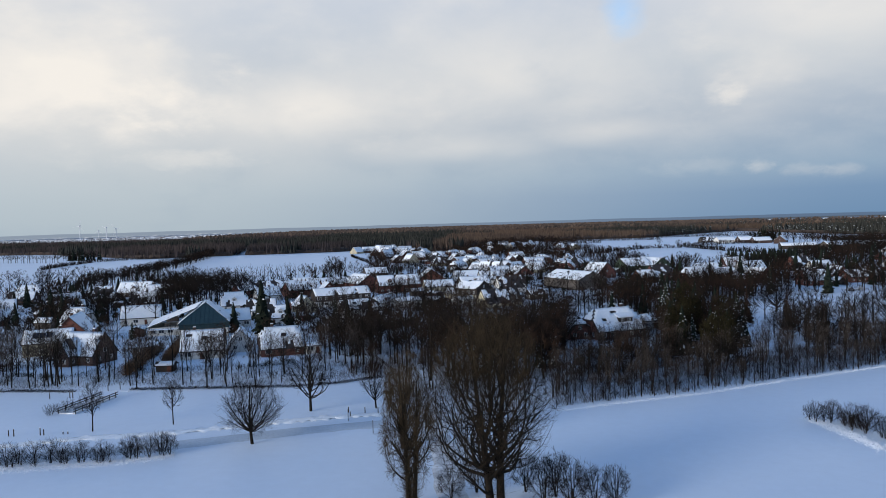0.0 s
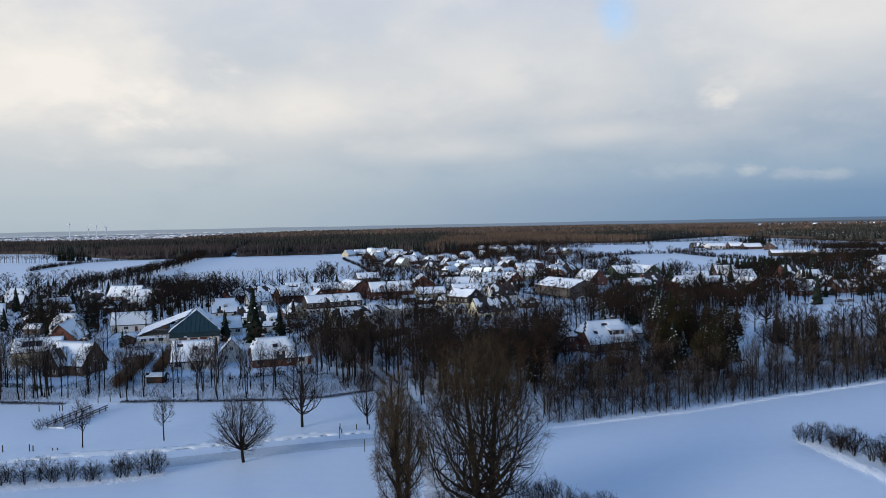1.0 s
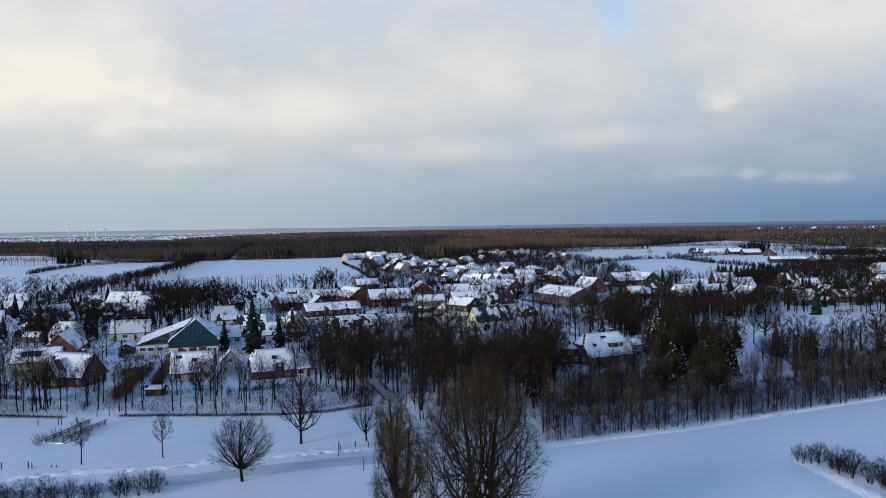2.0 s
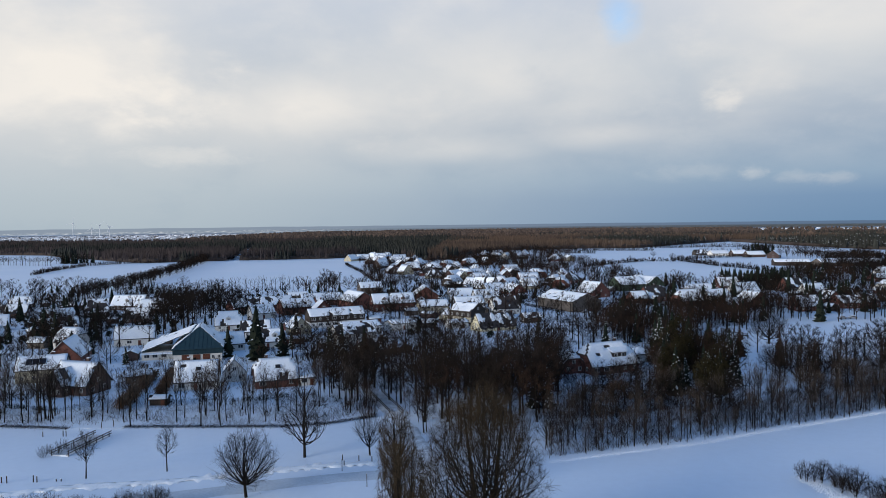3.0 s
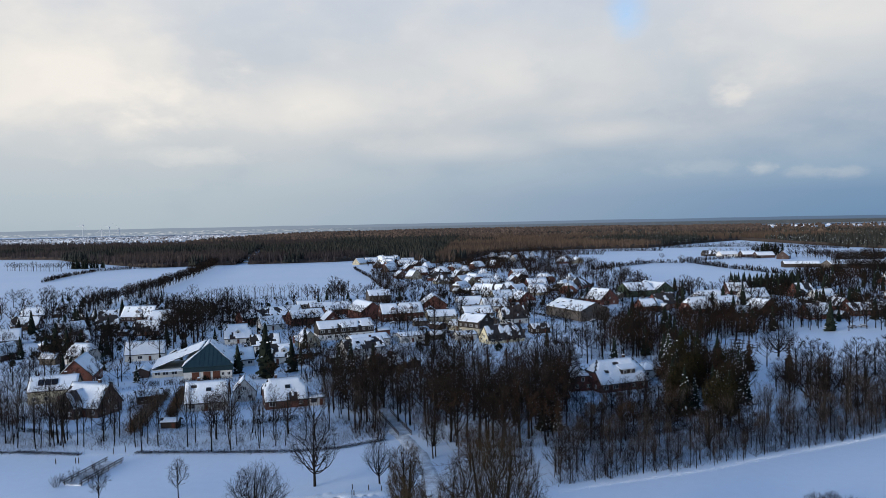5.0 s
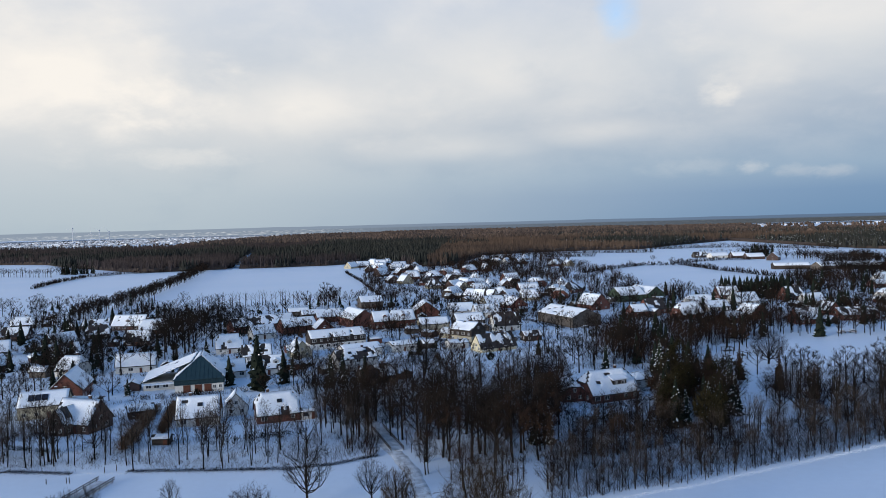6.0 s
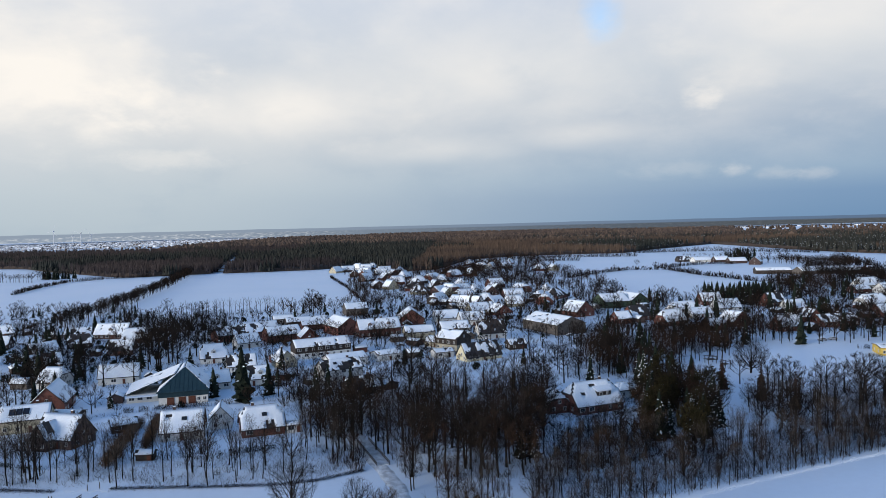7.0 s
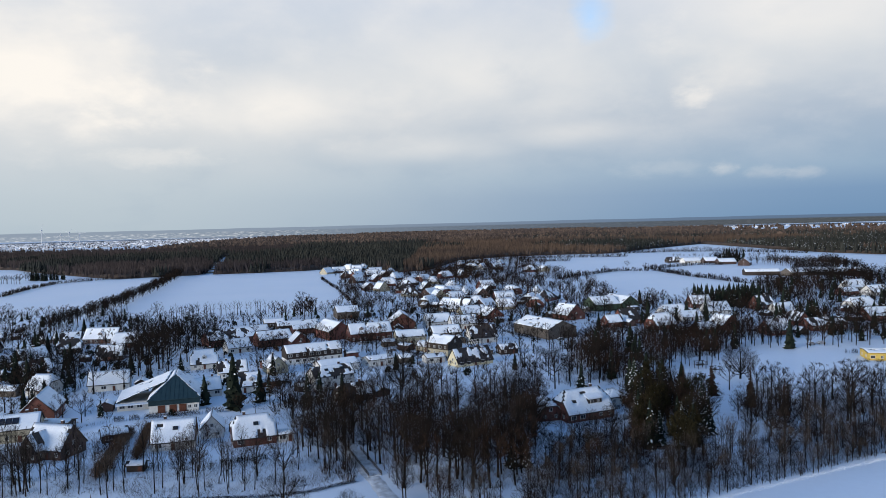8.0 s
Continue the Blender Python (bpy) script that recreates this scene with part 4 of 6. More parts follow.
house(-205, 300, 70, 12.0, 9.0, 2.6, 7.0, "darkbrick", "snow")


def village_rows():
    """The far end of the village, along its street up to the wood."""
    rnd = random.Random(11)
    walls = ("brick", "brick", "white", "darkbrick", "darkwood", "cream", "darkbrick")
    for x, y, n, dx, dy in ((-162, 971, 3, 16, 24), (-127, 891, 4, 17, 5), (-118, 940, 3, 20, 8), (-100, 815, 3, 20, 12), (-80, 711, 3, 18, 3), (-62, 748, 3, 22, 14),
                            (-34, 646, 3, 19, 4), (-40, 700, 3, 20, 6), (-28, 830, 3, 20, 14), (20, 1080, 4, 19, 5), (28, 985, 3, 19, 7), 
                            (36, 700, 1, 18, 5), (-8, 614, 3, 17, 3), (56, 640, 2, 18, 4), (62, 582, 2, 19, 8), (106, 931, 2, 17, 5), (-140, 1042, 2, 18, 8), (-4, 660, 3, 18, -4), (20, 575, 2, 20, 8), (-15, 560, 2, 19, 5), (8, 535, 2, 19, 4), (45, 545, 2, 20, 4)):
        for i in range(n):
            house(x + dx * i + rnd.uniform(-4, 4), y + dy * i + rnd.uniform(-14, 14), rnd.choice((18, 28, 70, 110, 120, 150, 60)) + rnd.uniform(-12, 12), rnd.uniform(13, 18), rnd.uniform(10.5, 13),
                  rnd.uniform(2.3, 2.9), rnd.uniform(7.4, 9.6), rnd.choice(walls), "dark" if rnd.random() < 0.12 else "snow", rnd.choice(("gable", "gable", "half", "hip")), far=True)


village_rows()
# lone farms between the eastern fields
barn_house(321, 1042, 12, 20, 12, 3, 8, "darkwood", "dark", far=True)
house(338, 1019, 14, 26, 14, 3.5, 8, "white", "snow", far=True)
house(361, 1009, 10, 20, 13, 3.5, 8.5, "darkbrick", "snow", far=True)
house(371, 978, 8, 24, 13, 3.5, 8, "darkbrick", "snow", far=True)
house(384, 947, 60, 20, 14, 4, 10, "darkbrick", "snow", far=True)
barn_house(338, 790, -8, 36, 13, 4, 7, "darkwood", "snow", windows=False, far=True)
barn_house(368, 772, 20, 30, 14, 4, 8, "greywood", "snow", windows=False, far=True)
barn_house(396, 770, -16, 44, 16, 4, 8, "darkwood", "snow", windows=False, far=True)
house(420, 752, 40, 20, 12, 4, 9, "brick", "snow", far=True)
barn_house(512, 985, 10, 24, 14, 2.5, 6, "greywood", "snow", windows=False, far=True)


def teal_barn():
    """The wide barn: a bare teal hip over white walls with three brown doors, snow on its other slopes, and a low wing to the west."""
    ob = thing("barn", -102.3, 268.5, 17, ground_z(-102.3, 268.5))
    FOOTPRINTS.append((-106, 272, 17, 34, 30))
    tagged(ob, "wide barn, teal hipped front over white walls with brown doors", "barn", "houses of the village")
    w, e, r, front, back, ridge = 17.2, 4.6, 10.8, -11.0, 15.0, 2.6
    bm = bmesh.new()
    box(bm, -w / 2, w / 2, front, back, 2.75, e)
    for k in range(30):
        x = -w / 2 + 0.3 + k * (w - 0.6) / 29
        box(bm, x - 0.03, x + 0.03, front - 0.05, front - 0.003, 2.8, e - 0.1)
    part("upper_wall", bm, TEAL, ob, "teal ribbed sheeting")
    bm = bmesh.new()
    box(bm, -w / 2 + 0.3, w / 2 - 0.3, front + 0.3, back - 0.3, -0.5, 2.8)
    part("ground_floor", bm, PLASTER, ob, "white plastered wall")
    for x in (-4.3, -0.4, 2.9):
        bm = bmesh.new()
        box(bm, x - 1.25, x + 1.25, front + 0.18, front + 0.36, -0.3, 2.6)
        for k in range(4):
            box(bm, x - 1.15 + k * 0.6, x - 0.62 + k * 0.6, front + 0.12, front + 0.19, -0.1, 2.5)
        part("barn_door", bm, DOOR_BROWN, ob)
    for x in (5.2, 7.2):
        add_window(ob, "small", x, front + 0.3, 0.9, 0)
    # the hip, the two long slopes and the flatter plane over the wing
    hw, lip = w / 2 + 0.4, e - 0.1
    hip = [(-hw, front - 0.5, lip), (hw, front - 0.5, lip), (0, ridge, r)]
    west = [(-hw, front - 0.5, lip), (0, ridge, r), (0, back, r), (-hw, back, lip)]
    east = [(hw, front - 0.5, lip), (hw, back, lip), (0, back, r), (0, ridge, r)]
    wing = [(-20.4, -3.6, 3.0), (-3.0, -1.0, r - 1.6), (-1.5, back, r - 0.5), (-20.4, back, 3.0)]
    bm = bmesh.new()
    slab(bm, hip, 0.02, 0.2)
    bmesh.ops.recalc_face_normals(bm, faces=bm.faces)
    hip_ob = part("roof_hip", bm, TEAL, ob, "dark teal sheet hip, bare of snow")
    for k in range(1, 12):
        t = k / 12
        bm = bmesh.new()
        box(bm, -0.04, 0.04, 0, 14.6 * (1 - abs(2 * t - 1)), 0, 0.06)
        part("seam", bm, TEAL, hip_ob).matrix_basis = Matrix.Translation((-hw + 2 * hw * t, front - 0.5, lip + 0.23)) @ Matrix.Rotation(math.atan2(r - lip, ridge - front + 0.5), 4, "X")
    bm = bmesh.new()
    for o in (west, east, wing):
        slab(bm, o, 0.02, 0.2)
    bmesh.ops.recalc_face_normals(bm, faces=bm.faces)
    part("roof", bm, TEAL, ob, "dark teal sheet roof")
    bm = bmesh.new()
    snow_sheet(bm, west, 0.2, 0.28, 2.0, 5.0, 0.9)
    snow_sheet(bm, east, 0.2, 0.22, 0.72, 7.0, 0.5)
    snow_sheet(bm, wing, 0.2, 0.22, 0.78, 9.0, 0.5)
    part("roof_snow", bm, ROOF_SNOW, ob, smooth=True)
    bm = bmesh.new()
    box(bm, -19.9, -w / 2 + 0.3, -3.0, back - 0.5, -0.5, 2.95)
    part("wing", bm, PLASTER, ob, "low white wing")
    bm = bmesh.new()
    box(bm, -20.0, -w / 2 - 0.2, -5.6, -3.1, 2.45, 2.75)
    part("canopy", bm, ROOF_SNOW, ob, "snow-covered canopy along the wing")
    for x in (-18.2, -15.4, -12.3):
        add_window(ob, "wide", x, -3.0, 0.9, 0)


teal_barn()

# open ground before the front houses
FOOTPRINTS += [(-118, 201, -14, 16, 12), (-85, 207, 15, 14, 10), (-61, 211, 22, 15, 9)]

# ---- trees: kinds ----
MID = [bare_tree_meshes("village_tree", s, 12.0, 5.2, 0.27, 640, 0.030, 0.22, limbs=13, forks=4, fine_forks=4) for s in range(4)]
SLIM = [bare_tree_meshes("slim_tree", 20 + s, 13.5, 2.1, 0.17, 230, 0.028, 0.40, limbs=10, forks=3, fine_forks=3, steep=0.75, twig_mat=TWIG_GREY) for s in range(6)]
DENSE = [bare_tree_meshes("dense_tree", 40 + s, 16.0, 4.8, 0.30, 800, 0.032, 0.30, limbs=13, forks=4, fine_forks=4, steep=0.65) for s in range(4)]
RUST = [bare_tree_meshes("rust_tree", 60 + s, 13.0, 4.2, 0.22, 720, 0.032, 0.22, limbs=12, forks=4, fine_forks=4, twig_mat=TWIG_RED, steep=0.65) for s in range(3)]
SOFT = [fan_tree_meshes("middle_tree", 80 + s, 12.5, 5.2, 12, 6, 8, 0.098) for s in range(5)]
SOFT_DENSE = [fan_tree_meshes("middle_wood_tree", 180 + s, 14.0, 5.2, 11, 6, 8, 0.100, 0.18) for s in range(4)]
SOFT_RUST = [fan_tree_meshes("middle_rust_tree", 90 + s, 12.5, 5.0, 11, 6, 8, 0.090, 0.15, TWIG_RED) for s in range(4)]
SOFT_SLIM = [fan_tree_meshes("middle_slim_tree", 95 + s, 13.0, 2.4, 8, 4, 7, 0.060, 0.28) for s in range(4)]
SOFT_SHRUB = [shrub_meshes("middle_shrub", 5 + s, 2.6, 1.9, 110, 0.05, stems=4) for s in range(3)]
FAR_TREES = [fan_tree_meshes("far_tree", 280 + s, 12.5, 5.0, 9, 4, 5, 0.22, 0.14) for s in range(4)]
FAR_RUST = [fan_tree_meshes("far_rust_tree", 290 + s, 12.0, 4.8, 9, 4, 5, 0.22, 0.12, TWIG_RED) for s in range(3)]
FAR_SLIM = [fan_tree_meshes("far_slim_tree", 295 + s, 13.0, 2.6, 6, 3, 2, 0.13, 0.3) for s in range(3)]
FAR_SHRUB = [shrub_meshes("far_shrub", 5 + s, 2.6, 2.0, 60, 0.16, stems=3) for s in range(3)]
FAR_SPRUCES = [spruce_meshes("far_spruce", 28 + s, 14.0, 3.3, 0.12, whorls=9) for s in range(3)]
FAR_SNOWY = [spruce_meshes("far_snowy_spruce", 38 + s, 13.0, 3.0, 0.7, whorls=9) for s in range(2)]
bare = Kind("bare_tree", "tree", "leafless broadleaf tree with a rounded open crown", "village trees", ("trunk", "crown"), MID, [SOFT, FAR_TREES])
slim = Kind("slim_tree", "tree", "slender leafless tree with a thin trunk at the wood edge", "trees of the wood edge", ("trunk", "crown"), SLIM, [SOFT_SLIM, FAR_SLIM])
dense = Kind("wood_tree", "tree", "tall leafless tree with a dense brown crown of twigs", "trees of the wood", ("trunk", "crown"), DENSE, [SOFT_DENSE, FAR_TREES])
rust = Kind("rust_tree", "tree", "leafless tree with a reddish-brown crown of fine twigs", "trees of the wood", ("trunk", "crown"), RUST, [SOFT_RUST, FAR_RUST])
spruce = Kind("spruce", "conifer", "dark green spruce lightly dusted with snow", "conifers", ("trunk", "crown", "snow"), [spruce_meshes("spruce", s, 14.0, 3.2, 0.16) for s in range(3)], [FAR_SPRUCES])
snowy = Kind("spruce", "conifer", "spruce with snow lying on its drooping branches", "conifers", ("trunk", "crown", "snow"), [spruce_meshes("snowy_spruce", 8 + s, 13.0, 3.0, 0.8) for s in range(3)], [FAR_SNOWY])
larch = Kind("larch", "tree", "bare reddish larch with a conical outline", "conifers", ("trunk", "crown"), [spruce_meshes("larch", 15 + s, 14.0, 2.6, 0.0, whorls=22, mat=TWIG_RED, heart=0)[:2] for s in range(2)])
ivy = Kind("ivy_tree", "tree", "old tree wrapped in dark olive ivy", "trees of the wood", ("trunk", "crown"),
           [bare_tree_meshes("ivy_tree", 70 + s, 15.0, 4.2, 0.30, 2200, 0.10, 0.12, limbs=14, forks=4, fine_forks=4, twig_mat=IVY, reach=0.55, steep=0.7) for s in range(2)])
oak = Kind("oak", "tree", "spreading leafless oak with heavy crooked limbs", "village trees", ("trunk", "crown"),
           [bare_tree_meshes("oak", 75 + s, 13.5, 7.0, 0.42, 2400, 0.022, 0.14, limbs=24, forks=5, fine_forks=5, steep=0.4, near=True, bow=0.18) for s in range(2)])
def evergreen_bush_meshes(name, seed, height, radius):
    """A dense dark garden evergreen, lumpy, with a little snow on top."""
    rnd = random.Random(seed)
    v, f = [], []
    for _ in range(46):
        a, t = rnd.uniform(0, 6.283), rnd.random()
        r = radius * math.sqrt(1 - t * t * 0.8) * rnd.uniform(0.4, 1.0)
        x, y, z = math.cos(a) * r, math.sin(a) * r, height * t * 0.85
        k, g = len(v), rnd.uniform(0.35, 0.6) * radius
        v += [(x + rnd.uniform(-g, g), y + rnd.uniform(-g, g), max(-0.1, z - g * 0.6)), (x + rnd.uniform(-g, g), y + rnd.uniform(-g, g), z), (x * 0.9, y * 0.9, z + g)]
        f.append((k, k + 1, k + 2))
    st = Sticks()
    st.limb(Vector((0, 0, -0.3)), Vector((0, 0, height * 0.8)), 0.08, 0.03, 4)
    return mesh_from(name + "_stem", st.v, st.f, BARK), mesh_from(name + "_leaves", v, f, NEEDLE)


evergreen = Kind("evergreen_bush", "shrub", "dark evergreen garden bush in the snow", "evergreen bushes", ("stem", "crown"), [evergreen_bush_meshes("evergreen_bush", 50 + s, (2.2, 3.0, 4.2)[s], (1.3, 1.5, 1.2)[s]) for s in range(3)])
round_tree = Kind("round_tree", "tree", "old leafless tree with a broad rounded crown", "field edge trees", ("trunk", "crown"), MID, [SOFT])
hedge_bush = Kind("hedge_bush", "shrub", "many-stemmed leafless hedge bush in the snow", "hedge bushes", ("stem", "crown"),
                  [bare_tree_meshes("hedge_bush", 120 + s, 3.6, 1.7, 0.05, 420, 0.012, 0.0, stems=4, limbs=12, forks=4, fine_forks=3) for s in range(4)])
shrub = Kind("shrub", "shrub", "bare brown garden shrub rising from the snow", "shrubs", ("stem", "crown"), [shrub_meshes("shrub", s, 2.6, 1.7, 300, 0.016) for s in range(4)], [SOFT_SHRUB, FAR_SHRUB])
red_shrub = Kind("shrub", "shrub", "leafless shrub with reddish-brown twigs", "shrubs", ("stem", "crown"), [shrub_meshes("red_shrub", 9 + s, 2.8, 1.8, 320, 0.018, TWIG_RED) for s in range(3)], [SOFT_SHRUB, FAR_SHRUB])

# ---- trees of the meadow and the road ----
GREAT = Kind("avenue_tree", "tree", "great leafless avenue tree with a wide crown", "avenue trees", ("trunk", "crown"),
             [bare_tree_meshes("great_tree", 101, 26.8, 9.0, 0.62, 27000, 0.017, 0.05, stems=2, limbs=34, forks=9, fine_forks=7, shift=(-0.8, 0.0), reach=0.65, steep=0.52, bow=0.2, airy=0.9, near=True, fur=2600, twig_mat=TWIG_OLIVE),
              bare_tree_meshes("column_tree", 102, 19.5, 4.2, 0.34, 10000, 0.019, 0.03, stems=3, limbs=28, forks=6, fine_forks=6, steep=0.75, reach=0.8, airy=0.5, near=True, fur=6000, twig_mat=TWIG_OLIVE),
              bare_tree_meshes("thicket_tree", 103, 7.0, 2.8, 0.10, 1500, 0.016, 0.02, stems=4, limbs=14, forks=5, fine_forks=4, near=True)])
GREAT.plant(1.6, 97.0, 1.0, 0, which=0)
for x, y, s in ((8.0, 99, 0.95), (11.5, 97.5, 1.0), (14.6, 97, 0.85), (6.0, 104, 0.8), (-4.5, 101, 0.7), (-1, 104, 0.8), (17.5, 98.5, 0.8), (10, 102, 0.9)):
    GREAT.plant(x, y, s, which=2, label="many-stemmed leafless bush beside the lane")
GREAT.plant(-13.7, 125, 0.88, 140, which=1, label="upright leafless tree with olive-brown twigs by the lane")
GREAT.plant(-9.8, 98.5, 1.0, 0, which=1, label="narrow leafless avenue tree with upright limbs")
FIELD = Kind("field_tree", "tree", "leafless roadside tree with a round crown", "roadside trees", ("trunk", "crown"),
             [bare_tree_meshes("round_tree", 111, 11.2, 5.3, 0.27, 2600, 0.013, 0.26, limbs=30, forks=6, fine_forks=5, tall=5.2, steep=0.42, near=True, reach=0.7, bow=0.14),
              bare_tree_meshes("young_tree", 112, 9.5, 2.2, 0.15, 700, 0.014, 0.35, limbs=15, forks=4, fine_forks=4, steep=0.75, near=True),
              bare_tree_meshes("open_tree", 113, 11.0, 4.2, 0.25, 1500, 0.014, 0.28, limbs=18, forks=5, fine_forks=5, near=True, bow=0.18)])
FIELD.plant(-41.2, 128.9, 1.14, 40, which=0)
FIELD.plant(-75.6, 138.2, 1.0, 10, which=1, label="thin crooked leafless tree by the footbridge")
FIELD.plant(-61.4, 142.5, 0.95, 120, which=1, label="young leafless tree with a slim crown")
FIELD.plant(-35.8, 151.3, 1.32, 75, which=2, label="leafless roadside tree with spreading limbs")
FIELD.plant(-22.2, 152.7, 0.85, 200, which=2, label="smaller leafless tree beside the lane")

# ---- woods: where the trees stand ----
CENTRAL = [(-58, 246), (-48, 254), (-36, 252), (-24, 266), (-4, 276), (14, 276), (30, 262), (29, 226), (22, 184), (13, 175), (-4, 176), (-10, 184), (-22, 214), (-39, 212), (-52, 232)]
EAST_SPRUCE = [(64, 256), (72, 268), (80, 264), (82, 244), (80, 222), (66, 200), (52, 206), (56, 232), (66, 246)]
FRONT_YARD = [(20, 180), (34, 182), (52, 190), (60, 210), (56, 222), (32, 218), (28, 205)]
RIGHT_BELT = [(14, 151), (29, 156), (47, 162.5), (71, 174), (100, 188), (150, 212), (170, 242), (137, 230), (104, 214), (80, 208), (56, 192), (30, 186), (18, 176)]
EAST_WOOD = [(112, 254), (159, 262), (200, 275), (190, 248), (134, 224), (104, 210), (96, 224)]
MIDDLE = [(38, 365), (63, 378), (75, 330), (63, 284), (39, 282), (24, 292)]
NORTH_EAST = [(58, 300), (66, 340), (80, 394), (101, 391), (150, 372), (133, 345), (110, 335), (96, 322), (92, 300), (78, 282), (66, 278)]
LEFT_BELT = [(-150, 176), (-118, 175), (-87, 174), (-48, 175), (-34, 180), (-28, 187), (-39, 206), (-76, 201), (-98, 200), (-125, 207), (-150, 212)]
VILLAGE = [(-260, 300), (-230, 520), (-100, 540), (60, 560), (200, 560), (350, 640), (360, 470), (250, 380), (100, 395), (20, 300), (-50, 290), (-100, 250), (-150, 300)]

FAR_VILLAGE = [(-160, 1000), (-100, 700), (-70, 560), (130, 560), (150, 700), (140, 950), (40, 1080), (-60, 930)]
EAST_VILLAGE = [(110, 400), (130, 560), (200, 560), (350, 660), (480, 800), (420, 560), (280, 400), (160, 380)]

scatter([dense, bare, rust, bare], CENTRAL, 58, 0.95, 1.3, 1, 3.4)
scatter([slim, rust, slim], [(-6, 157), (10, 155), (14, 172), (-8, 175)], 22, 0.5, 0.75, 140, 2.0)
scatter([dense, bare, slim, rust], [(12, 215), (26, 222), (30, 250), (34, 264), (20, 270)], 26, 0.6, 0.95, 141, 2.8)
scatter([shrub, red_shrub], [(12, 205), (30, 222), (30, 250), (34, 264), (20, 270)], 40, 0.7, 1.3, 142, 2.0)
scatter([dense, rust, dense], [(-14, 176), (14, 174), (22, 196), (-10, 200)], 24, 0.9, 1.25, 143, 3.0)
scatter([dense, rust, dense], [(-26, 200), (-12, 190), (-6, 214), (-20, 232)], 14, 0.85, 1.2, 144, 3.0)
scatter(slim, CENTRAL, 48, 0.7, 1.1, 2, 2.4)
scatter([spruce, dense, rust, ivy], EAST_SPRUCE, 46, 0.7, 1.05, 3, 3.6)
for x, y, k in ((72, 250, 1.05), (77, 246, 0.9), (83, 262, 1.0), (76, 262, 1.1), (66, 262, 1.15), (72, 268, 1.2)):
    spruce.plant(x, y, k)
scatter(snowy, EAST_SPRUCE, 7, 0.7, 1.0, 4, 5.0)
for x, y, s in ((61, 190, 0.9), (54, 205, 0.85), (70, 214, 0.9), (64, 226, 0.95), (76, 232, 0.95), (58, 237, 0.8), (67, 203, 0.8), (84, 244, 0.9)):
    ivy.plant(x, y, s)
for x, y, s in ((102, 248, 0.95), (95, 265, 0.9), (80, 250, 1.0), (108, 236, 0.8)):
    larch.plant(x, y, s)
scatter([slim, slim, slim, slim, bare], RIGHT_BELT, 240, 0.42, 0.85, 5, 1.6)
row([slim], [(14, 151), (29, 156), (47, 162.5), (71, 174), (100, 188), (150, 212)], 1.5, 0.35, 0.62, 505, 1.2)
scatter([slim, slim, bare], EAST_WOOD, 50, 0.75, 1.1, 6, 3.6)
for x, y, k in ((124, 228, 1.45), (94, 214, 1.1), (99, 216, 1.15), (106, 217, 1.2), (112, 219, 1.2), (129, 233, 1.2), (136, 235, 1.3), (89, 217, 1.05), (145, 240, 1.35), (153, 246, 1.25), (118, 232, 1.1),
                (110, 262, 1.0), (118, 268, 0.95), (104, 272, 0.9), (126, 252, 1.15), (140, 254, 1.2), (160, 256, 1.3), (134, 222, 1.05), (168, 262, 1.3), (150, 228, 1.1), (122, 244, 1.1), (96, 236, 0.95)):
    round_tree.plant(x, y, k)
scatter([bare, slim, slim], MIDDLE, 46, 0.6, 0.95, 7, 3.6)
scatter([dense, dense, rust, slim, dense, rust, slim, spruce], NORTH_EAST, 165, 0.7, 0.95, 8, 2.8)
scatter([slim, slim, slim, rust], LEFT_BELT, 58, 0.8, 1.15, 9, 2.8)
scatter([slim, slim, rust], [(-150, 186), (-120, 186), (-100, 188), (-104, 196), (-128, 200), (-150, 206)], 14, 0.55, 0.8, 40, 3.4)
scatter([slim, slim, rust, bare], FRONT_YARD, 50, 0.55, 0.85, 41, 2.4)
scatter([slim, slim, dense], [(-152, 178), (-138, 178), (-138, 190), (-152, 190)], 9, 0.8, 1.05, 180, 1.6)
scatter([slim, slim, dense], [(-122, 176), (-108, 176), (-106, 188), (-122, 186)], 9, 0.8, 1.05, 181, 1.6)
scatter([slim, slim, rust], [(-80, 176), (-46, 177), (-40, 190), (-76, 188)], 8, 0.7, 1.0, 182, 2.2)
scatter([shrub, red_shrub], FRONT_YARD, 40, 0.5, 1.0, 42, 2.0)
scatter([bare, round_tree, round_tree, rust, dense], VILLAGE, 150, 0.5, 0.95, 10, 6.0)
for x, y, k in ((-20, 301, 1.6), (-92, 483, 1.5), (-100, 500, 1.3), (-84, 492, 1.2), (28, 392, 1.1), (64, 420, 1.2), (60, 360, 1.2), (-60, 380, 1.0)):
    round_tree.plant(x, y, k)
scatter([dense, round_tree], [(345, 730), (385, 815), (425, 800), (376, 712)], 24, 0.9, 1.3, 640, 5.0)
scatter([bare, slim, rust, dense], [(-70, 300), (-20, 304), (20, 312), (48, 360), (60, 440), (20, 470), (-60, 470), (-100, 400), (-96, 330)], 46, 0.75, 1.05, 610, 6.0)
scatter([slim, dense], [(34, 212), (60, 216), (66, 232), (50, 230)], 3, 0.7, 0.9, 611, 3.0)
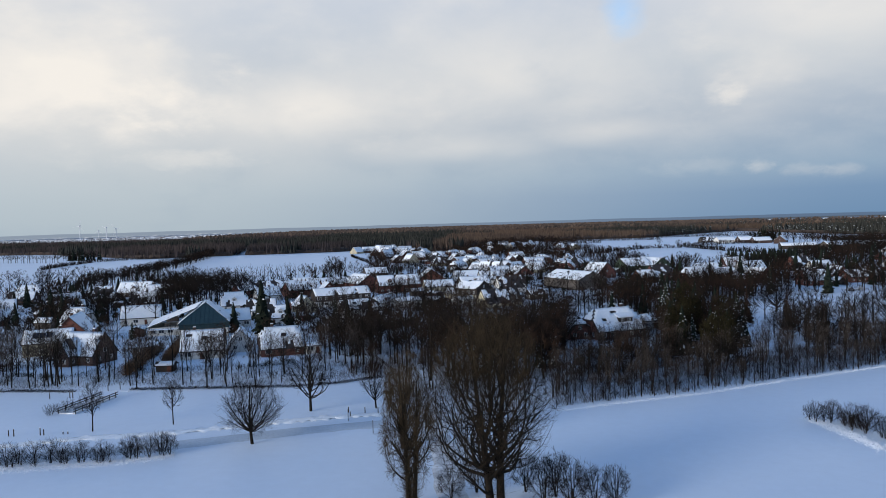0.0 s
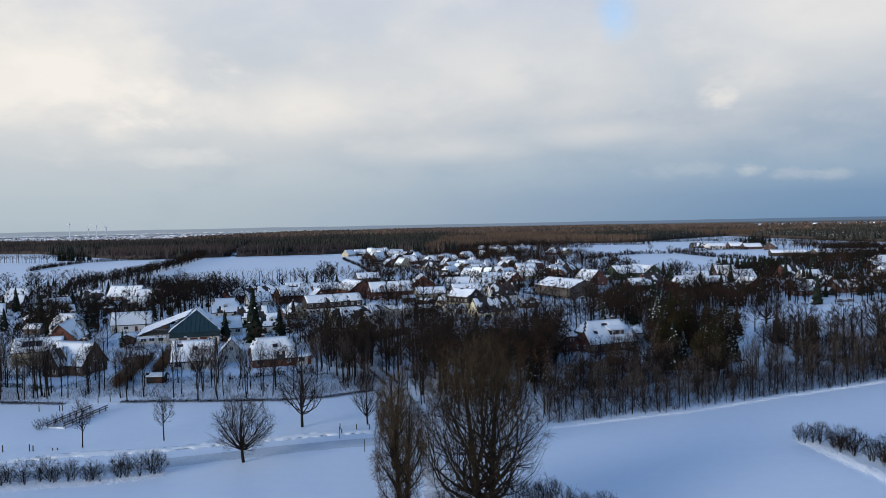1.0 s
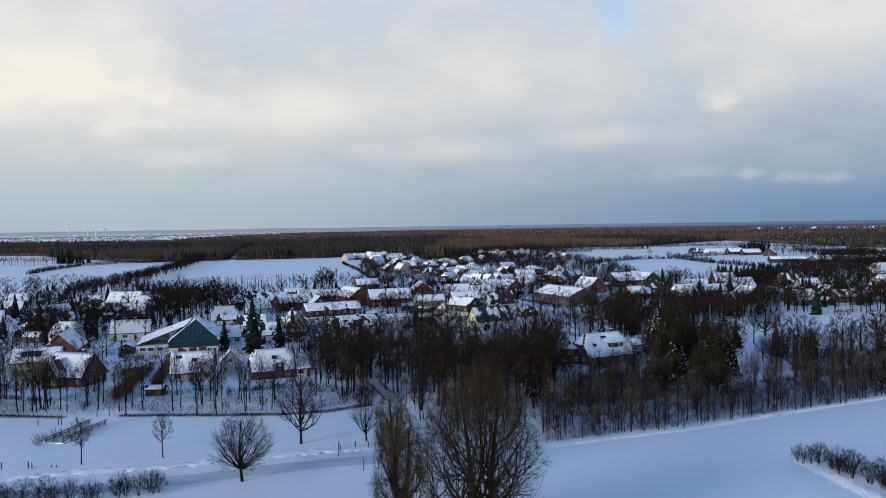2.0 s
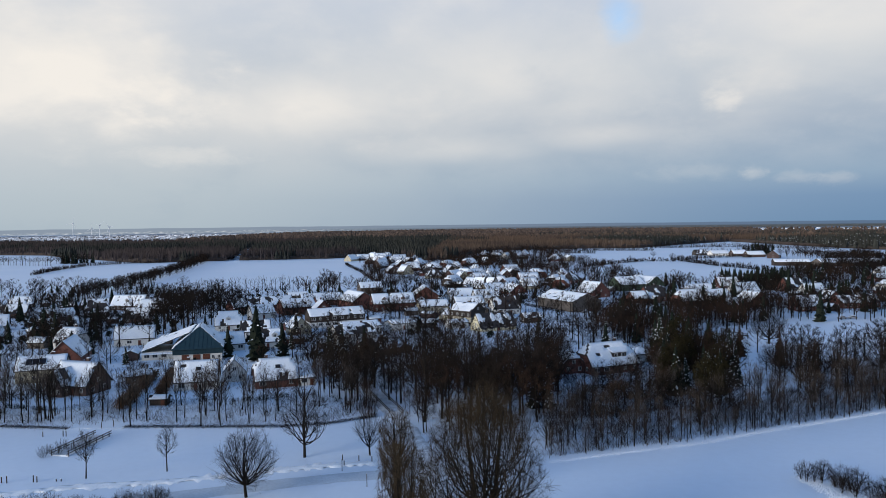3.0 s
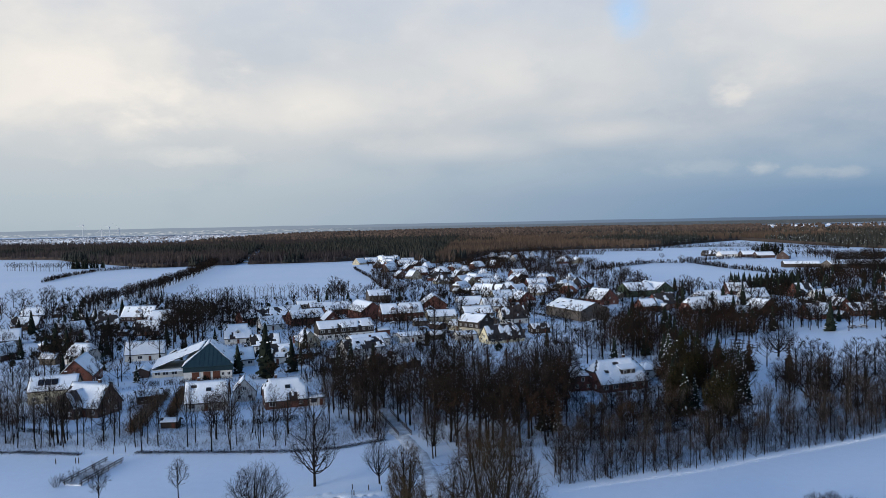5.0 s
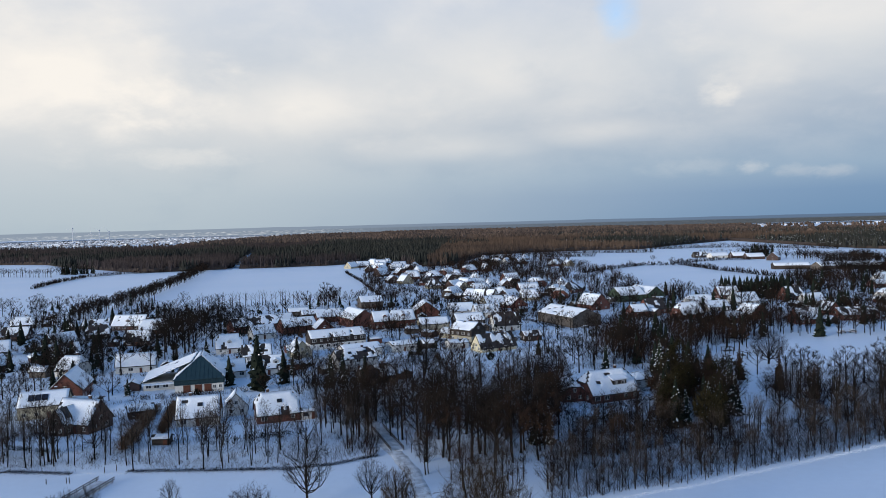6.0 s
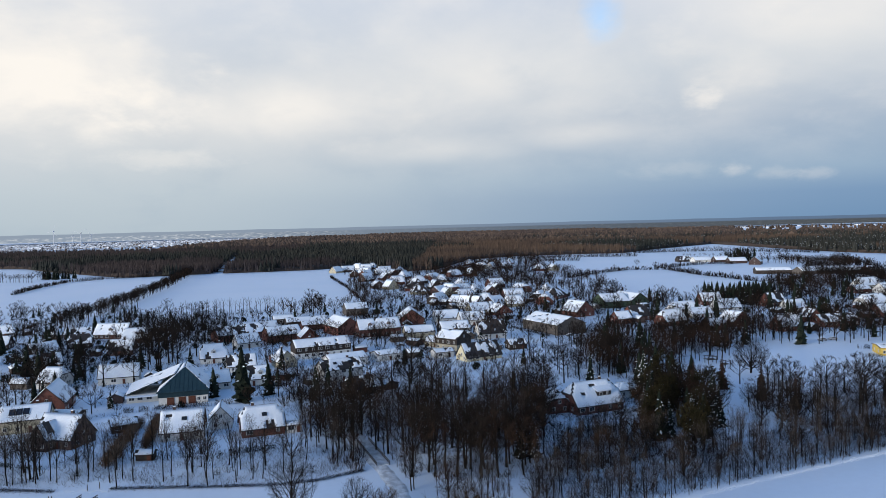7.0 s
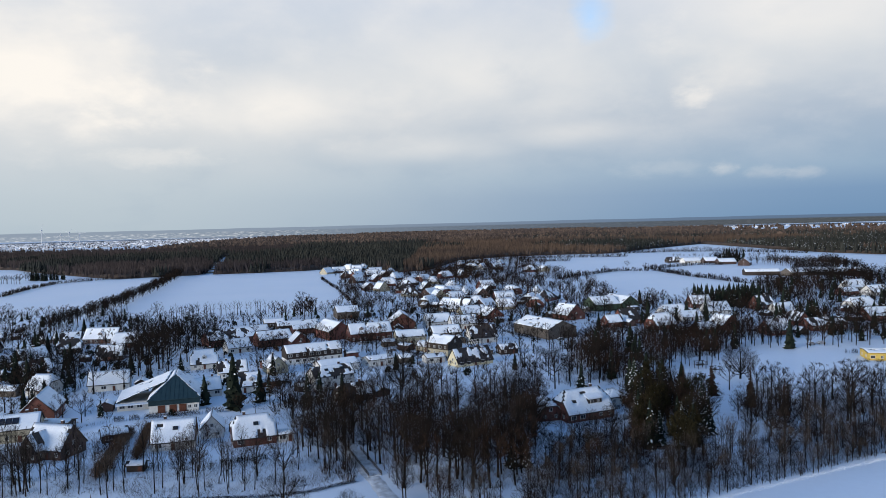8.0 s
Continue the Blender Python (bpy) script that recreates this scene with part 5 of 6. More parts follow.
# gardens with old trees at the west end, and groves behind the houses
WEST_GARDENS = [(-354, 570), (-262, 560), (-205, 543), (-140, 420), (-122, 345), (-124, 300), (-152, 268), (-186, 268), (-230, 368)]
scatter([round_tree, round_tree, dense], WEST_GARDENS, 34, 0.75, 1.1, 130, 8.0)
for x, y, k in ((-331, 500, 1.1), (-318, 492, 1.15), (-300, 489, 1.1), (-286, 474, 1.25), (-281, 485, 1.3), (-269, 483, 1.35), (-264, 492, 1.2), (-256, 499, 1.1), (-247, 498, 1.2), (-245, 514, 1.2), (-250, 540, 1.2), (-256, 566, 1.2), (-262, 590, 1.2)):
    round_tree.plant(x, y, k)
for x, y, k in ((-145, 374, 1.15), (-163, 431, 1.1), (-157, 441, 1.1), (-146, 428, 1.1), (-137, 427, 1.1), (-130, 357, 1.1), (-134, 381, 1.1), (-150, 400, 1.1), (-214, 399, 0.9), (-184, 338, 0.9), (-185, 350, 0.8)):
    round_tree.plant(x, y, k)
for x, y, k in ((-131, 316, 1.7), (-137, 340, 1.75), (-142, 358, 1.6), (-128, 328, 1.5), (-148, 344, 1.5), (-136, 326, 1.6), (-156, 366, 1.5)):
    round_tree.plant(x, y, k)
scatter([round_tree, bare, dense, rust], [(-330, 495), (-420, 520), (-330, 400), (-235, 275), (-190, 262), (-215, 330), (-262, 430)], 46, 0.75, 1.1, 630, 6.0)
scatter([evergreen, shrub, red_shrub, spruce], [(-330, 495), (-400, 510), (-330, 400), (-235, 275), (-190, 262), (-215, 330), (-262, 430)], 60, 0.6, 1.0, 631, 4.0)
scatter([spruce, spruce, spruce, snowy], WEST_GARDENS, 16, 0.45, 0.85, 131, 8.0)
scatter([bare, dense], [(-160, 395), (-128, 345), (-112, 352), (-108, 372), (-150, 440)], 16, 0.9, 1.2, 132, 6.0)
scatter([bare, rust, dense], [(-72, 292), (-34, 300), (-30, 277), (-60, 262), (-76, 250)], 20, 0.5, 0.9, 133, 4.0)
scatter([bare, bare, slim, rust], [(-176, 262), (-150, 268), (-128, 262), (-124, 240), (-152, 214), (-180, 214)], 22, 0.6, 0.9, 134, 5.0)
scatter([bare, slim, dense, rust], [(150, 372), (240, 380), (300, 430), (250, 380), (200, 352), (158, 352)], 34, 0.8, 1.15, 135, 5.0)
scatter([bare, bare, rust], [(-110, 440), (-60, 470), (30, 520), (80, 520), (70, 440), (30, 420), (-20, 425), (-60, 380), (-110, 360)], 70, 0.6, 1.0, 136, 6.0)
scatter([slim, slim, bare], [(88, 232), (112, 262), (124, 262), (112, 236), (96, 222)], 30, 0.6, 0.85, 137, 2.6)
scatter([spruce, spruce, snowy], VILLAGE, 60, 0.4, 0.8, 11, 8.0)
scatter(evergreen, VILLAGE, 240, 0.6, 1.2, 211, 4.0)
scatter(evergreen, WEST_GARDENS, 70, 0.7, 1.3, 212, 4.0)
scatter([dense, dense, rust], FAR_VILLAGE, 160, 0.5, 0.85, 213, 5.0)
scatter([rust, dense, rust], [(-60, 985), (-20, 975), (20, 995), (70, 960), (125, 970), (150, 1090), (110, 1180), (30, 1170), (10, 1080)], 110, 0.85, 1.3, 641, 6.0)
scatter([shrub, red_shrub], VILLAGE, 560, 0.5, 1.2, 12, 2.5)
scatter([dense, rust, rust, bare], FAR_VILLAGE, 480, 0.5, 0.9, 17, 4.0)
scatter([shrub, red_shrub], FAR_VILLAGE, 220, 0.6, 1.4, 18, 4.0)
scatter([dense, bare, rust, round_tree, bare, dense, spruce], EAST_VILLAGE, 250, 0.7, 1.1, 19, 4.5)
scatter([shrub, red_shrub], EAST_VILLAGE, 220, 0.6, 1.4, 20, 4.0)
# thicker stands
scatter([round_tree, bare, dense], [(-200, 268), (-126, 272), (-112, 330), (-196, 345)], 14, 0.7, 1.0, 198, 7.0)
scatter([shrub, red_shrub], [(-200, 240), (-120, 240), (-60, 300), (-112, 345), (-196, 345)], 60, 0.7, 1.3, 199, 4.0)
scatter([dense, slim, rust], [(-46, 204), (-31, 192), (-25, 200), (-32, 226), (-46, 224)], 24, 0.7, 1.0, 195, 2.6)
scatter([shrub, red_shrub], [(-34, 186), (-25, 182), (-24, 196), (-34, 204)], 16, 0.8, 1.3, 196, 1.8)
scatter([dense, slim, rust], [(106, 365), (134, 376), (122, 328), (99, 306), (93, 320)], 34, 0.7, 0.95, 190, 3.0)
scatter([slim, bare, rust], [(150, 387), (179, 393), (166, 364), (139, 360)], 16, 0.7, 0.95, 191, 3.5)
scatter([dense, rust, bare], [(-21, 795), (-17, 956), (51, 999), (114, 889), (93, 728), (47, 709)], 110, 0.5, 0.8, 161, 6.0)
scatter([dense, rust], [(-72, 894), (4, 948), (83, 1012), (123, 814), (53, 651), (-7, 688), (-54, 749)], 80, 0.55, 0.85, 150, 5.0)
scatter([dense, rust, bare], [(-80, 590), (-36, 624), (20, 589), (40, 497), (-6, 506), (-62, 516)], 40, 0.5, 0.8, 151, 5.0)
scatter([shrub, red_shrub], [(-86, 572), (-46, 626), (20, 589), (50, 399), (15, 325), (-42, 345)], 120, 0.8, 1.6, 152, 3.0)
scatter([spruce, snowy], [(-203, 325), (-177, 334), (-130, 252), (-156, 270), (-165, 263)], 8, 0.35, 0.6, 153, 5.0)
scatter([bare, rust], [(-220, 353), (-181, 348), (-123, 238), (-146, 233)], 26, 0.6, 1.0, 154, 4.0)
scatter([dense, rust, slim], [(58, 385), (86, 396), (70, 300), (62, 282), (46, 286), (52, 330)], 75, 0.65, 0.9, 116, 3.0)
scatter([dense, dense, rust], [(-104, 560), (-60, 520), (30, 560), (60, 640), (0, 760), (-70, 720)], 70, 0.45, 0.8, 170, 6.0)
scatter([dense, rust], [(-119, 787), (-82, 685), (-56, 531), (-64, 516), (-90, 613)], 60, 0.4, 0.7, 101, 4.0)
scatter([rust, dense], [(-28, 813), (23, 822), (40, 940), (20, 1000), (-30, 930)], 90, 0.6, 0.95, 102, 5.0)
scatter([dense, rust, bare], [(34, 780), (102, 797), (76, 558), (40, 497), (28, 568)], 60, 0.5, 0.8, 103, 5.0)
scatter([dense, bare], [(102, 640), (145, 655), (110, 484), (85, 449), (78, 490)], 45, 0.6, 0.95, 104, 5.0)
scatter([spruce, dense], [(190, 545), (236, 571), (222, 520), (196, 505)], 42, 0.7, 1.0, 105, 3.5)
scatter([dense, rust], [(297, 703), (380, 749), (304, 590), (250, 520), (235, 540)], 90, 0.7, 1.0, 106, 5.0)
scatter([bare, dense], [(353, 686), (400, 690), (377, 640), (320, 630)], 26, 0.8, 1.1, 107, 6.0)
scatter([dense, rust, bare, spruce], [(199, 468), (285, 467), (225, 366), (195, 372), (160, 376)], 75, 0.55, 0.95, 108, 4.5)
scatter([dense, slim, rust], [(101, 392), (173, 411), (152, 362), (104, 350), (89, 360)], 60, 0.65, 0.95, 109, 4.0)
scatter([spruce, dense, rust, bare], [(-278, 448), (-262, 470), (-200, 365), (-170, 305), (-182, 291), (-230, 380)], 28, 0.6, 1.0, 110, 4.5)
scatter([bare, rust, dense], [(-232, 420), (-201, 500), (-139, 358), (-150, 312), (-179, 323)], 22, 0.6, 0.95, 111, 5.0)
scatter([rust, dense], [(-130, 529), (-102, 557), (-96, 520), (-112, 500)], 14, 0.8, 1.1, 114, 4.0)
scatter([red_shrub, shrub], [(-64, 250), (-44, 258), (-40, 276), (-62, 272)], 34, 1.0, 1.8, 115, 2.0)
scatter(shrub, LEFT_BELT, 36, 0.5, 1.0, 13, 2.0)
scatter([shrub, red_shrub], RIGHT_BELT, 120, 0.4, 0.9, 14, 1.5)
scatter([shrub, red_shrub], CENTRAL, 110, 0.6, 1.2, 15, 2.0)
scatter([shrub, red_shrub], EAST_WOOD, 90, 0.6, 1.2, 16, 2.4)
scatter([dense, rust], [(-52, 372), (-38, 372), (-38, 385), (-50, 385)], 5, 0.7, 0.9, 37, 3.0)

# conifers that stand out among the houses
for x, y, s, k in ((-78.6, 261, 1.50, spruce), (-71.8, 271, 0.95, spruce), (-91.5, 268, 0.85, spruce), (-123, 253, 0.50, snowy), (-53, 266, 0.95, snowy), (-49, 269, 0.95, snowy),
                   (-39.5, 262, 0.9, spruce), (49, 273, 0.95, snowy), (64, 254, 1.25, snowy), (15.5, 192, 0.8, snowy), (19, 192, 0.85, snowy), (-224, 391, 0.9, spruce),
                   (-177, 302, 1.0, spruce), (-189, 314, 1.1, spruce), (164.5, 353, 1.1, spruce), (-24.6, 324, 0.6, spruce), (28, 318, 0.55, spruce)):
    k.plant(x, y, s)
# single broadleaves that stand clear
oak.plant(115.6, 290.8, 1.05, 20, which=0)
oak.plant(-19.3, 284.7, 0.92, 70, which=1)
for x, y, s in ( (-145, 357, 1.2), (-136, 324, 1.5), (-143.6, 290, 1.2), (-134, 296, 1.0), (-170, 310, 1.0), (-156, 300, 1.1), (40, 280, 1.2), (103, 485, 1.2), (-113, 558, 1.3), (134, 245, 1.3)):
    bare.plant(x, y, s)

EAST_HEDGES = ([(118, 790), (165, 850), (208, 897), (252, 880)], [(252, 884), (262, 786), (284, 690)], [(245, 907), (282, 938), (328, 969), (360, 955)], [(318, 1331), (416, 1348), (491, 1327), (588, 1194)], [(110, 1262), (200, 1240), (300, 1215)], [(112, 1150), (190, 1130)])
for k, line in enumerate(EAST_HEDGES):
    row([shrub, red_shrub], line, 2.6, 1.2, 2.2, 360 + k, 1.5)
    row([round_tree, dense, rust], line, 8.0 if k < 3 else 4.0, 0.3 if k < 3 else 0.45, 0.6 if k < 3 else 0.85, 380 + k, 2.0)
for x, y, k in ((230, 940, 0.85), (239, 884, 0.85), (150, 838, 0.6), (188, 878, 0.7)):
    round_tree.plant(x, y, k)
row([shrub, red_shrub], [(-455, 736), (-480, 829), (-490, 907), (-462, 952), (-412, 974)], 2.4, 1.0, 1.9, 352, 1.2)
row([slim, round_tree], [(-640, 955), (-576, 932), (-541, 922)], 4.0, 0.8, 1.1, 353, 2.0)
scatter([spruce, dense], [(-575, 980), (-545, 998), (-515, 985), (-540, 965)], 34, 0.8, 1.1, 354, 3.5)
row([shrub, red_shrub], [(-156, 890), (-108, 718), (-82, 612), (-70, 560)], 4.0, 0.7, 1.3, 350, 1.2)
# rows of trees round the great field and along the farm track
for k in range(2):
    row([dense, rust, bare], [(-262, 470), (-283, 611), (-314, 770), (-373, 1010)], 5.0, 0.7, 1.0, 21 + 200 * k, 4.0)
row([dense, round_tree], [(-150, 350), (-165, 420), (-240, 500)], 8.0, 0.9, 1.25, 22, 5.0)
row(slim, [(-204, 526), (-152, 541), (-130, 548)], 2.6, 0.8, 1.0, 23, 0.6)
row([bare, slim], [(-190, 470), (-120, 490)], 5.0, 0.6, 0.9, 24, 2.0)
row([round_tree], [(-430, 545), (-340, 505)], 11.0, 0.9, 1.25, 25, 3.0)
row([dense, rust], [(-455, 736), (-480, 829), (-490, 907), (-462, 952)], 4.5, 0.3, 0.5, 26, 1.0)
row([rust, dense], [(-156, 890), (-108, 718), (-82, 612), (-70, 560)], 11.0, 0.25, 0.45, 27, 1.5)
row([spruce], [(196, 565), (225, 545), (245, 560)], 3.6, 0.7, 1.0, 31, 3.0)
row([bare, dense], [(330, 690), (400, 720), (460, 800)], 7.0, 0.8, 1.2, 32, 8.0)
row([bare], [(440, 790), (480, 900), (500, 985)], 8.0, 0.8, 1.2, 33, 5.0)
row([dense, rust], [(360, 1180), (420, 1140), (520, 1150)], 6.0, 0.4, 0.6, 234, 3.0)
scatter([spruce, dense], [(372, 1030), (396, 1045), (412, 1010), (388, 1000)], 34, 1.0, 1.5, 35, 4.0)
scatter([dense, rust, bare], [(405, 985), (440, 1000), (500, 960), (470, 830), (420, 800), (396, 830), (420, 900)], 150, 0.7, 1.05, 435, 5.0)
scatter([bare, dense, round_tree], [(344, 700), (400, 712), (430, 690), (400, 655), (350, 660)], 40, 0.9, 1.25, 436, 5.0)
scatter([dense, rust], [(262, 622), (316, 640), (330, 690), (280, 680)], 50, 0.5, 0.8, 437, 4.0)
scatter(spruce, [(196, 585), (184, 538), (192, 518), (210, 506), (250, 575), (252, 600)], 70, 0.6, 0.95, 438, 3.4)

for x, y, s in ((-91.5, 150.5, 0.9), (-89.8, 152.5, 1.0), (-92.5, 153.5, 0.8), (-88, 155, 0.8), (-90.5, 156, 0.9)):
    shrub.plant(x, y, s)
for x, y, s in ((-149, 190, 0.95), (-146, 187, 0.9), (-141, 189, 1.0), (-127, 187, 0.9), (-121, 189, 0.95), (-118, 186, 1.0), (-109, 187, 0.95), (-106, 186, 1.0), (-103.5, 188, 0.95), (-101, 186.5, 0.9), (-82, 187, 1.0), (-74, 186, 1.05), (-64, 188, 0.95), (-52, 187, 0.9)):
    slim.plant(x, y - 8, s, stretch=1.1)
# hedges by the road and in the eastern field
row(hedge_bush, [(-95, 116.5), (-66, 119.5), (-53.5, 124)], 1.05, 0.7, 1.2, 41, 1.0)
row([hedge_bush, hedge_bush, red_shrub], [(62.5, 140), (66, 134), (71, 122), (78, 100)], 0.8, 0.8, 1.4, 42, 2.0)


def rough_strip(name, line, width, height, count, seed, label):
    """Dead grass furred with snow: short pale stalks and low clods along a line."""
    rnd = random.Random(seed)
    st = Sticks()
    lengths = [math.hypot(b[0] - a[0], b[1] - a[1]) for a, b in zip(line, line[1:])]
    for _ in range(count):
        i = rnd.choices(range(len(lengths)), lengths)[0]
        (xa, ya), (xb, yb) = line[i], line[i + 1]
        t, o = rnd.random(), rnd.gauss(0, width / 3)
        x, y = xa + (xb - xa) * t - (yb - ya) / lengths[i] * o, ya + (yb - ya) * t + (xb - xa) / lengths[i] * o
        p = Vector((x, y, ground_z(x, y) - 0.05))
        for _ in range(3):
            q = p + Vector((rnd.gauss(0, 0.2), rnd.gauss(0, 0.2), 0))
            st.sliver(q, q + Vector((rnd.gauss(0, 0.4), rnd.gauss(0, 0.4), rnd.uniform(0.6, 1.2))) * height, rnd.uniform(0.03, 0.07), rnd)
    return tagged(new(name, mesh_from(name, st.v, st.f, TREE_SNOW)), label, "snow", kind="stuff")


def undergrowth(name, poly, count, height, seed, material, label, thick=0.048, gaps=-0.15):
    """Brush between the trunks: dead stalks and seedlings beyond counting."""
    rnd = random.Random(seed)
    xs, ys = [p[0] for p in poly], [p[1] for p in poly]
    st, made = Sticks(), 0
    while made < count:
        x, y = rnd.uniform(min(xs), max(xs)), rnd.uniform(min(ys), max(ys))
        if not inside(x, y, poly) or noise.noise((x / 9, y / 9, seed * 1.0)) < gaps or on_house(x, y):
            made += 0.2
            continue
        made += 1
        p = Vector((x, y, ground_z(x, y) - 0.05))
        st.sliver(p, p + Vector((rnd.gauss(0, 0.5), rnd.gauss(0, 0.5), rnd.uniform(0.5, 1.0))) * height * rnd.uniform(0.5, 1.1), thick, rnd)
    return tagged(new(name, mesh_from(name, st.v, st.f, material)), label, "undergrowth", kind="stuff")


undergrowth("undergrowth", CENTRAL, 9000, 1.5, 81, TWIG, "brown brush under the trees of the wood")
undergrowth("undergrowth", EAST_SPRUCE, 8000, 1.6, 82, TWIG, "brown brush under the trees of the wood")
undergrowth("undergrowth", EAST_WOOD, 6000, 1.6, 83, TWIG_RED, "reddish brush under the young trees")
undergrowth("undergrowth", RIGHT_BELT, 9000, 1.5, 84, TWIG_GREY, "brush along the wood edge")
undergrowth("saplings", RIGHT_BELT, 22000, 3.2, 184, TWIG_GREY, "thin saplings crowding the wood edge", 0.030, -0.4)
undergrowth("saplings", FRONT_YARD, 5000, 2.8, 185, TWIG_GREY, "thin saplings crowding the wood edge", 0.028, -0.4)
undergrowth("saplings", CENTRAL, 8000, 2.6, 186, TWIG, "thin saplings under the trees of the wood", 0.028, -0.3)
undergrowth("saplings", LEFT_BELT, 7000, 2.4, 187, TWIG_GREY, "thin saplings and dry stalks along the ditch", 0.022, -0.2)
undergrowth("saplings", EAST_WOOD, 9000, 2.8, 188, TWIG_RED, "thin reddish saplings", 0.028, -0.2)
undergrowth("undergrowth", LEFT_BELT, 4500, 1.2, 85, TWIG, "brush along the wood edge")
undergrowth("undergrowth", NORTH_EAST, 14000, 1.6, 86, TWIG, "brown brush under the trees of the wood")
undergrowth("undergrowth", FRONT_YARD, 6000, 1.5, 89, TWIG, "brown brush before the farmhouse")
undergrowth("undergrowth", MIDDLE, 7000, 1.6, 87, TWIG, "brown brush under the trees of the wood")
undergrowth("undergrowth", [(-175, 197), (-60, 197), (-48, 285), (-100, 262), (-150, 300), (-195, 290)], 9000, 1.3, 90, TWIG, "brown brush and shrubs among the front gardens", gaps=0.08)
undergrowth("undergrowth", VILLAGE, 42000, 1.4, 88, TWIG, "brown brush and hedges among the gardens")
rough_strip("snowy_grass", [(15, 148), (29, 153.5), (47, 159.7), (71, 171.8), (100, 185.6), (160, 212)], 1.5, 0.17, 3000, 51, "rough snowy grass along the wood edge")
rough_strip("snowy_grass", [(61.5, 140), (62.5, 134), (65, 121), (69, 100)], 2.6, 0.26, 1800, 52, "rough snowy grass under the field hedge")
rough_strip("snowy_grass", [(-84, 115.5), (-66, 118), (-53, 122.8)], 2.4, 0.26, 1600, 53, "rough snowy grass under the roadside hedge")
rough_strip("snowy_grass", [(-150, 173.5), (-116, 172.6), (-87, 172), (-48, 172.8)], 1.5, 0.24, 1000, 54, "rough snowy grass along the wood edge")


# ---- the far woods ----
def far_wood(name, front, depth, gap, share, seed, label, height=17.0, skip=()):
    """Trees packed behind a front line, as two bare masses, sunlit and shaded by colour, and one evergreen mass. share:
    part of evergreens, by a broad drift.
    """
    rnd = random.Random(seed)
    v, f, dv, df, ev, ef, sv, sf = [], [], [], [], [], [], [], []

    def edge(x):
        for (xa, ya), (xb, yb) in zip(front, front[1:]):
            if xa <= x <= xb:
                return ya + (yb - ya) * (x - xa) / (xb - xa)
        return front[0][1] if x < front[0][0] else front[-1][1]

    y = min(p[1] for p in front)
    far_y = max(p[1] for p in front) + depth
    while y < far_y:
        g = gap * (0.75 + 0.6 * max(0.0, y - 900) / 900)
        half = 0.66 * y + 60
        x = -half
        while x < half:
            x += g * rnd.uniform(0.7, 1.3)
            px, py = x + rnd.uniform(-g, g) * 0.5, y + rnd.uniform(-g, g) * 0.6
            reach = depth * (1 if px > -500 else max(0.6, 1 + (px + 500) / 1000))
            if not edge(px) < py < edge(px) + reach or any(inside(px, py, s) for s in skip):
                continue
            drift = noise.noise((px / 260, py / 420, seed * 1.3)) + 0.35 * noise.noise((px / 60, py / 90, seed * 2.1))
            h = height * rnd.uniform(0.75, 1.12) * (1 + 0.18 * noise.noise((px / 150, py / 150, 2.2)))
            if drift * 0.9 + 0.5 < share(px):
                r = h * 0.20 * rnd.uniform(0.8, 1.2)
                k = len(ev)
                for z0, q, z1 in ((0.12, 1.0, 0.62), (0.45, 0.7, 1.0)):
                    k = len(ev)
                    a = rnd.uniform(0, 2)
                    ev += [(px + math.cos(a + 1.2566 * s) * r * q * rnd.uniform(0.7, 1.25), py + math.sin(a + 1.2566 * s) * r * q * rnd.uniform(0.7, 1.25), h * z0 * rnd.uniform(0.8, 1.2)) for s in range(5)]
                    ev.append((px, py, h * z1))
                    ef += [(k + s, k + (s + 1) % 5, k + 5) for s in range(5)]
                if px > 60 and rnd.random() < (0.6 if px > 480 else 0.35):
                    for _ in range(4):
                        k = len(sv)
                        a, z = rnd.uniform(3.4, 6.0), rnd.uniform(0.35, 0.75)
                        q = r * (1.1 - z) + 0.3
                        cx, cy = px + math.cos(a) * q, py + math.sin(a) * q
                        sv += [(cx - 0.3, cy, h * z), (cx + 0.3, cy, h * z), (px + (cx - px) * 0.5, py + (cy - py) * 0.5, h * (z + 0.05))]
                        sf.append((k, k + 1, k + 2))
            else:
                spread = h * 0.22
                # western trees get the shade-coloured copy, eastern ones the sunlit copy
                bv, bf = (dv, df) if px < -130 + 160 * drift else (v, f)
                for _ in range(9):
                    a, b = rnd.uniform(0, 6.283), rnd.uniform(0.2, 1.0)
                    tx, ty = px + math.cos(a) * spread * b, py + math.sin(a) * spread * b
                    w, z0 = rnd.uniform(0.25, 0.7), h * rnd.uniform(0.0, 0.5)
                    c = rnd.uniform(-0.7, 0.7)
                    k = len(bv)
                    bv += [(px + (tx - px) * 0.3 - w * math.cos(c), py - w * math.sin(c), z0), (px + (tx - px) * 0.3 + w * math.cos(c), py + w * math.sin(c), z0), (tx, ty, h * (1.02 - 0.3 * b * b) * rnd.uniform(0.85, 1.03))]
                    bf.append((k, k + 1, k + 2))
        y += g * 0.9
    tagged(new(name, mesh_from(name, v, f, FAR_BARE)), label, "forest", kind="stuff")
    tagged(new("dark_forest", mesh_from("dark_forest", dv, df, FAR_SHADED)), "bare wood beyond the fields, shade put into its colour", "forest", kind="stuff")
    tagged(new("conifer_forest", mesh_from("conifer_forest", ev, ef, FAR_SPRUCE)), "dark conifers of the forest beyond the village", "forest", kind="stuff")
    tagged(new("forest_snow", mesh_from("forest_snow", sv, sf, TREE_SNOW)), "snow caught in the forest's conifers", "snow", kind="stuff")


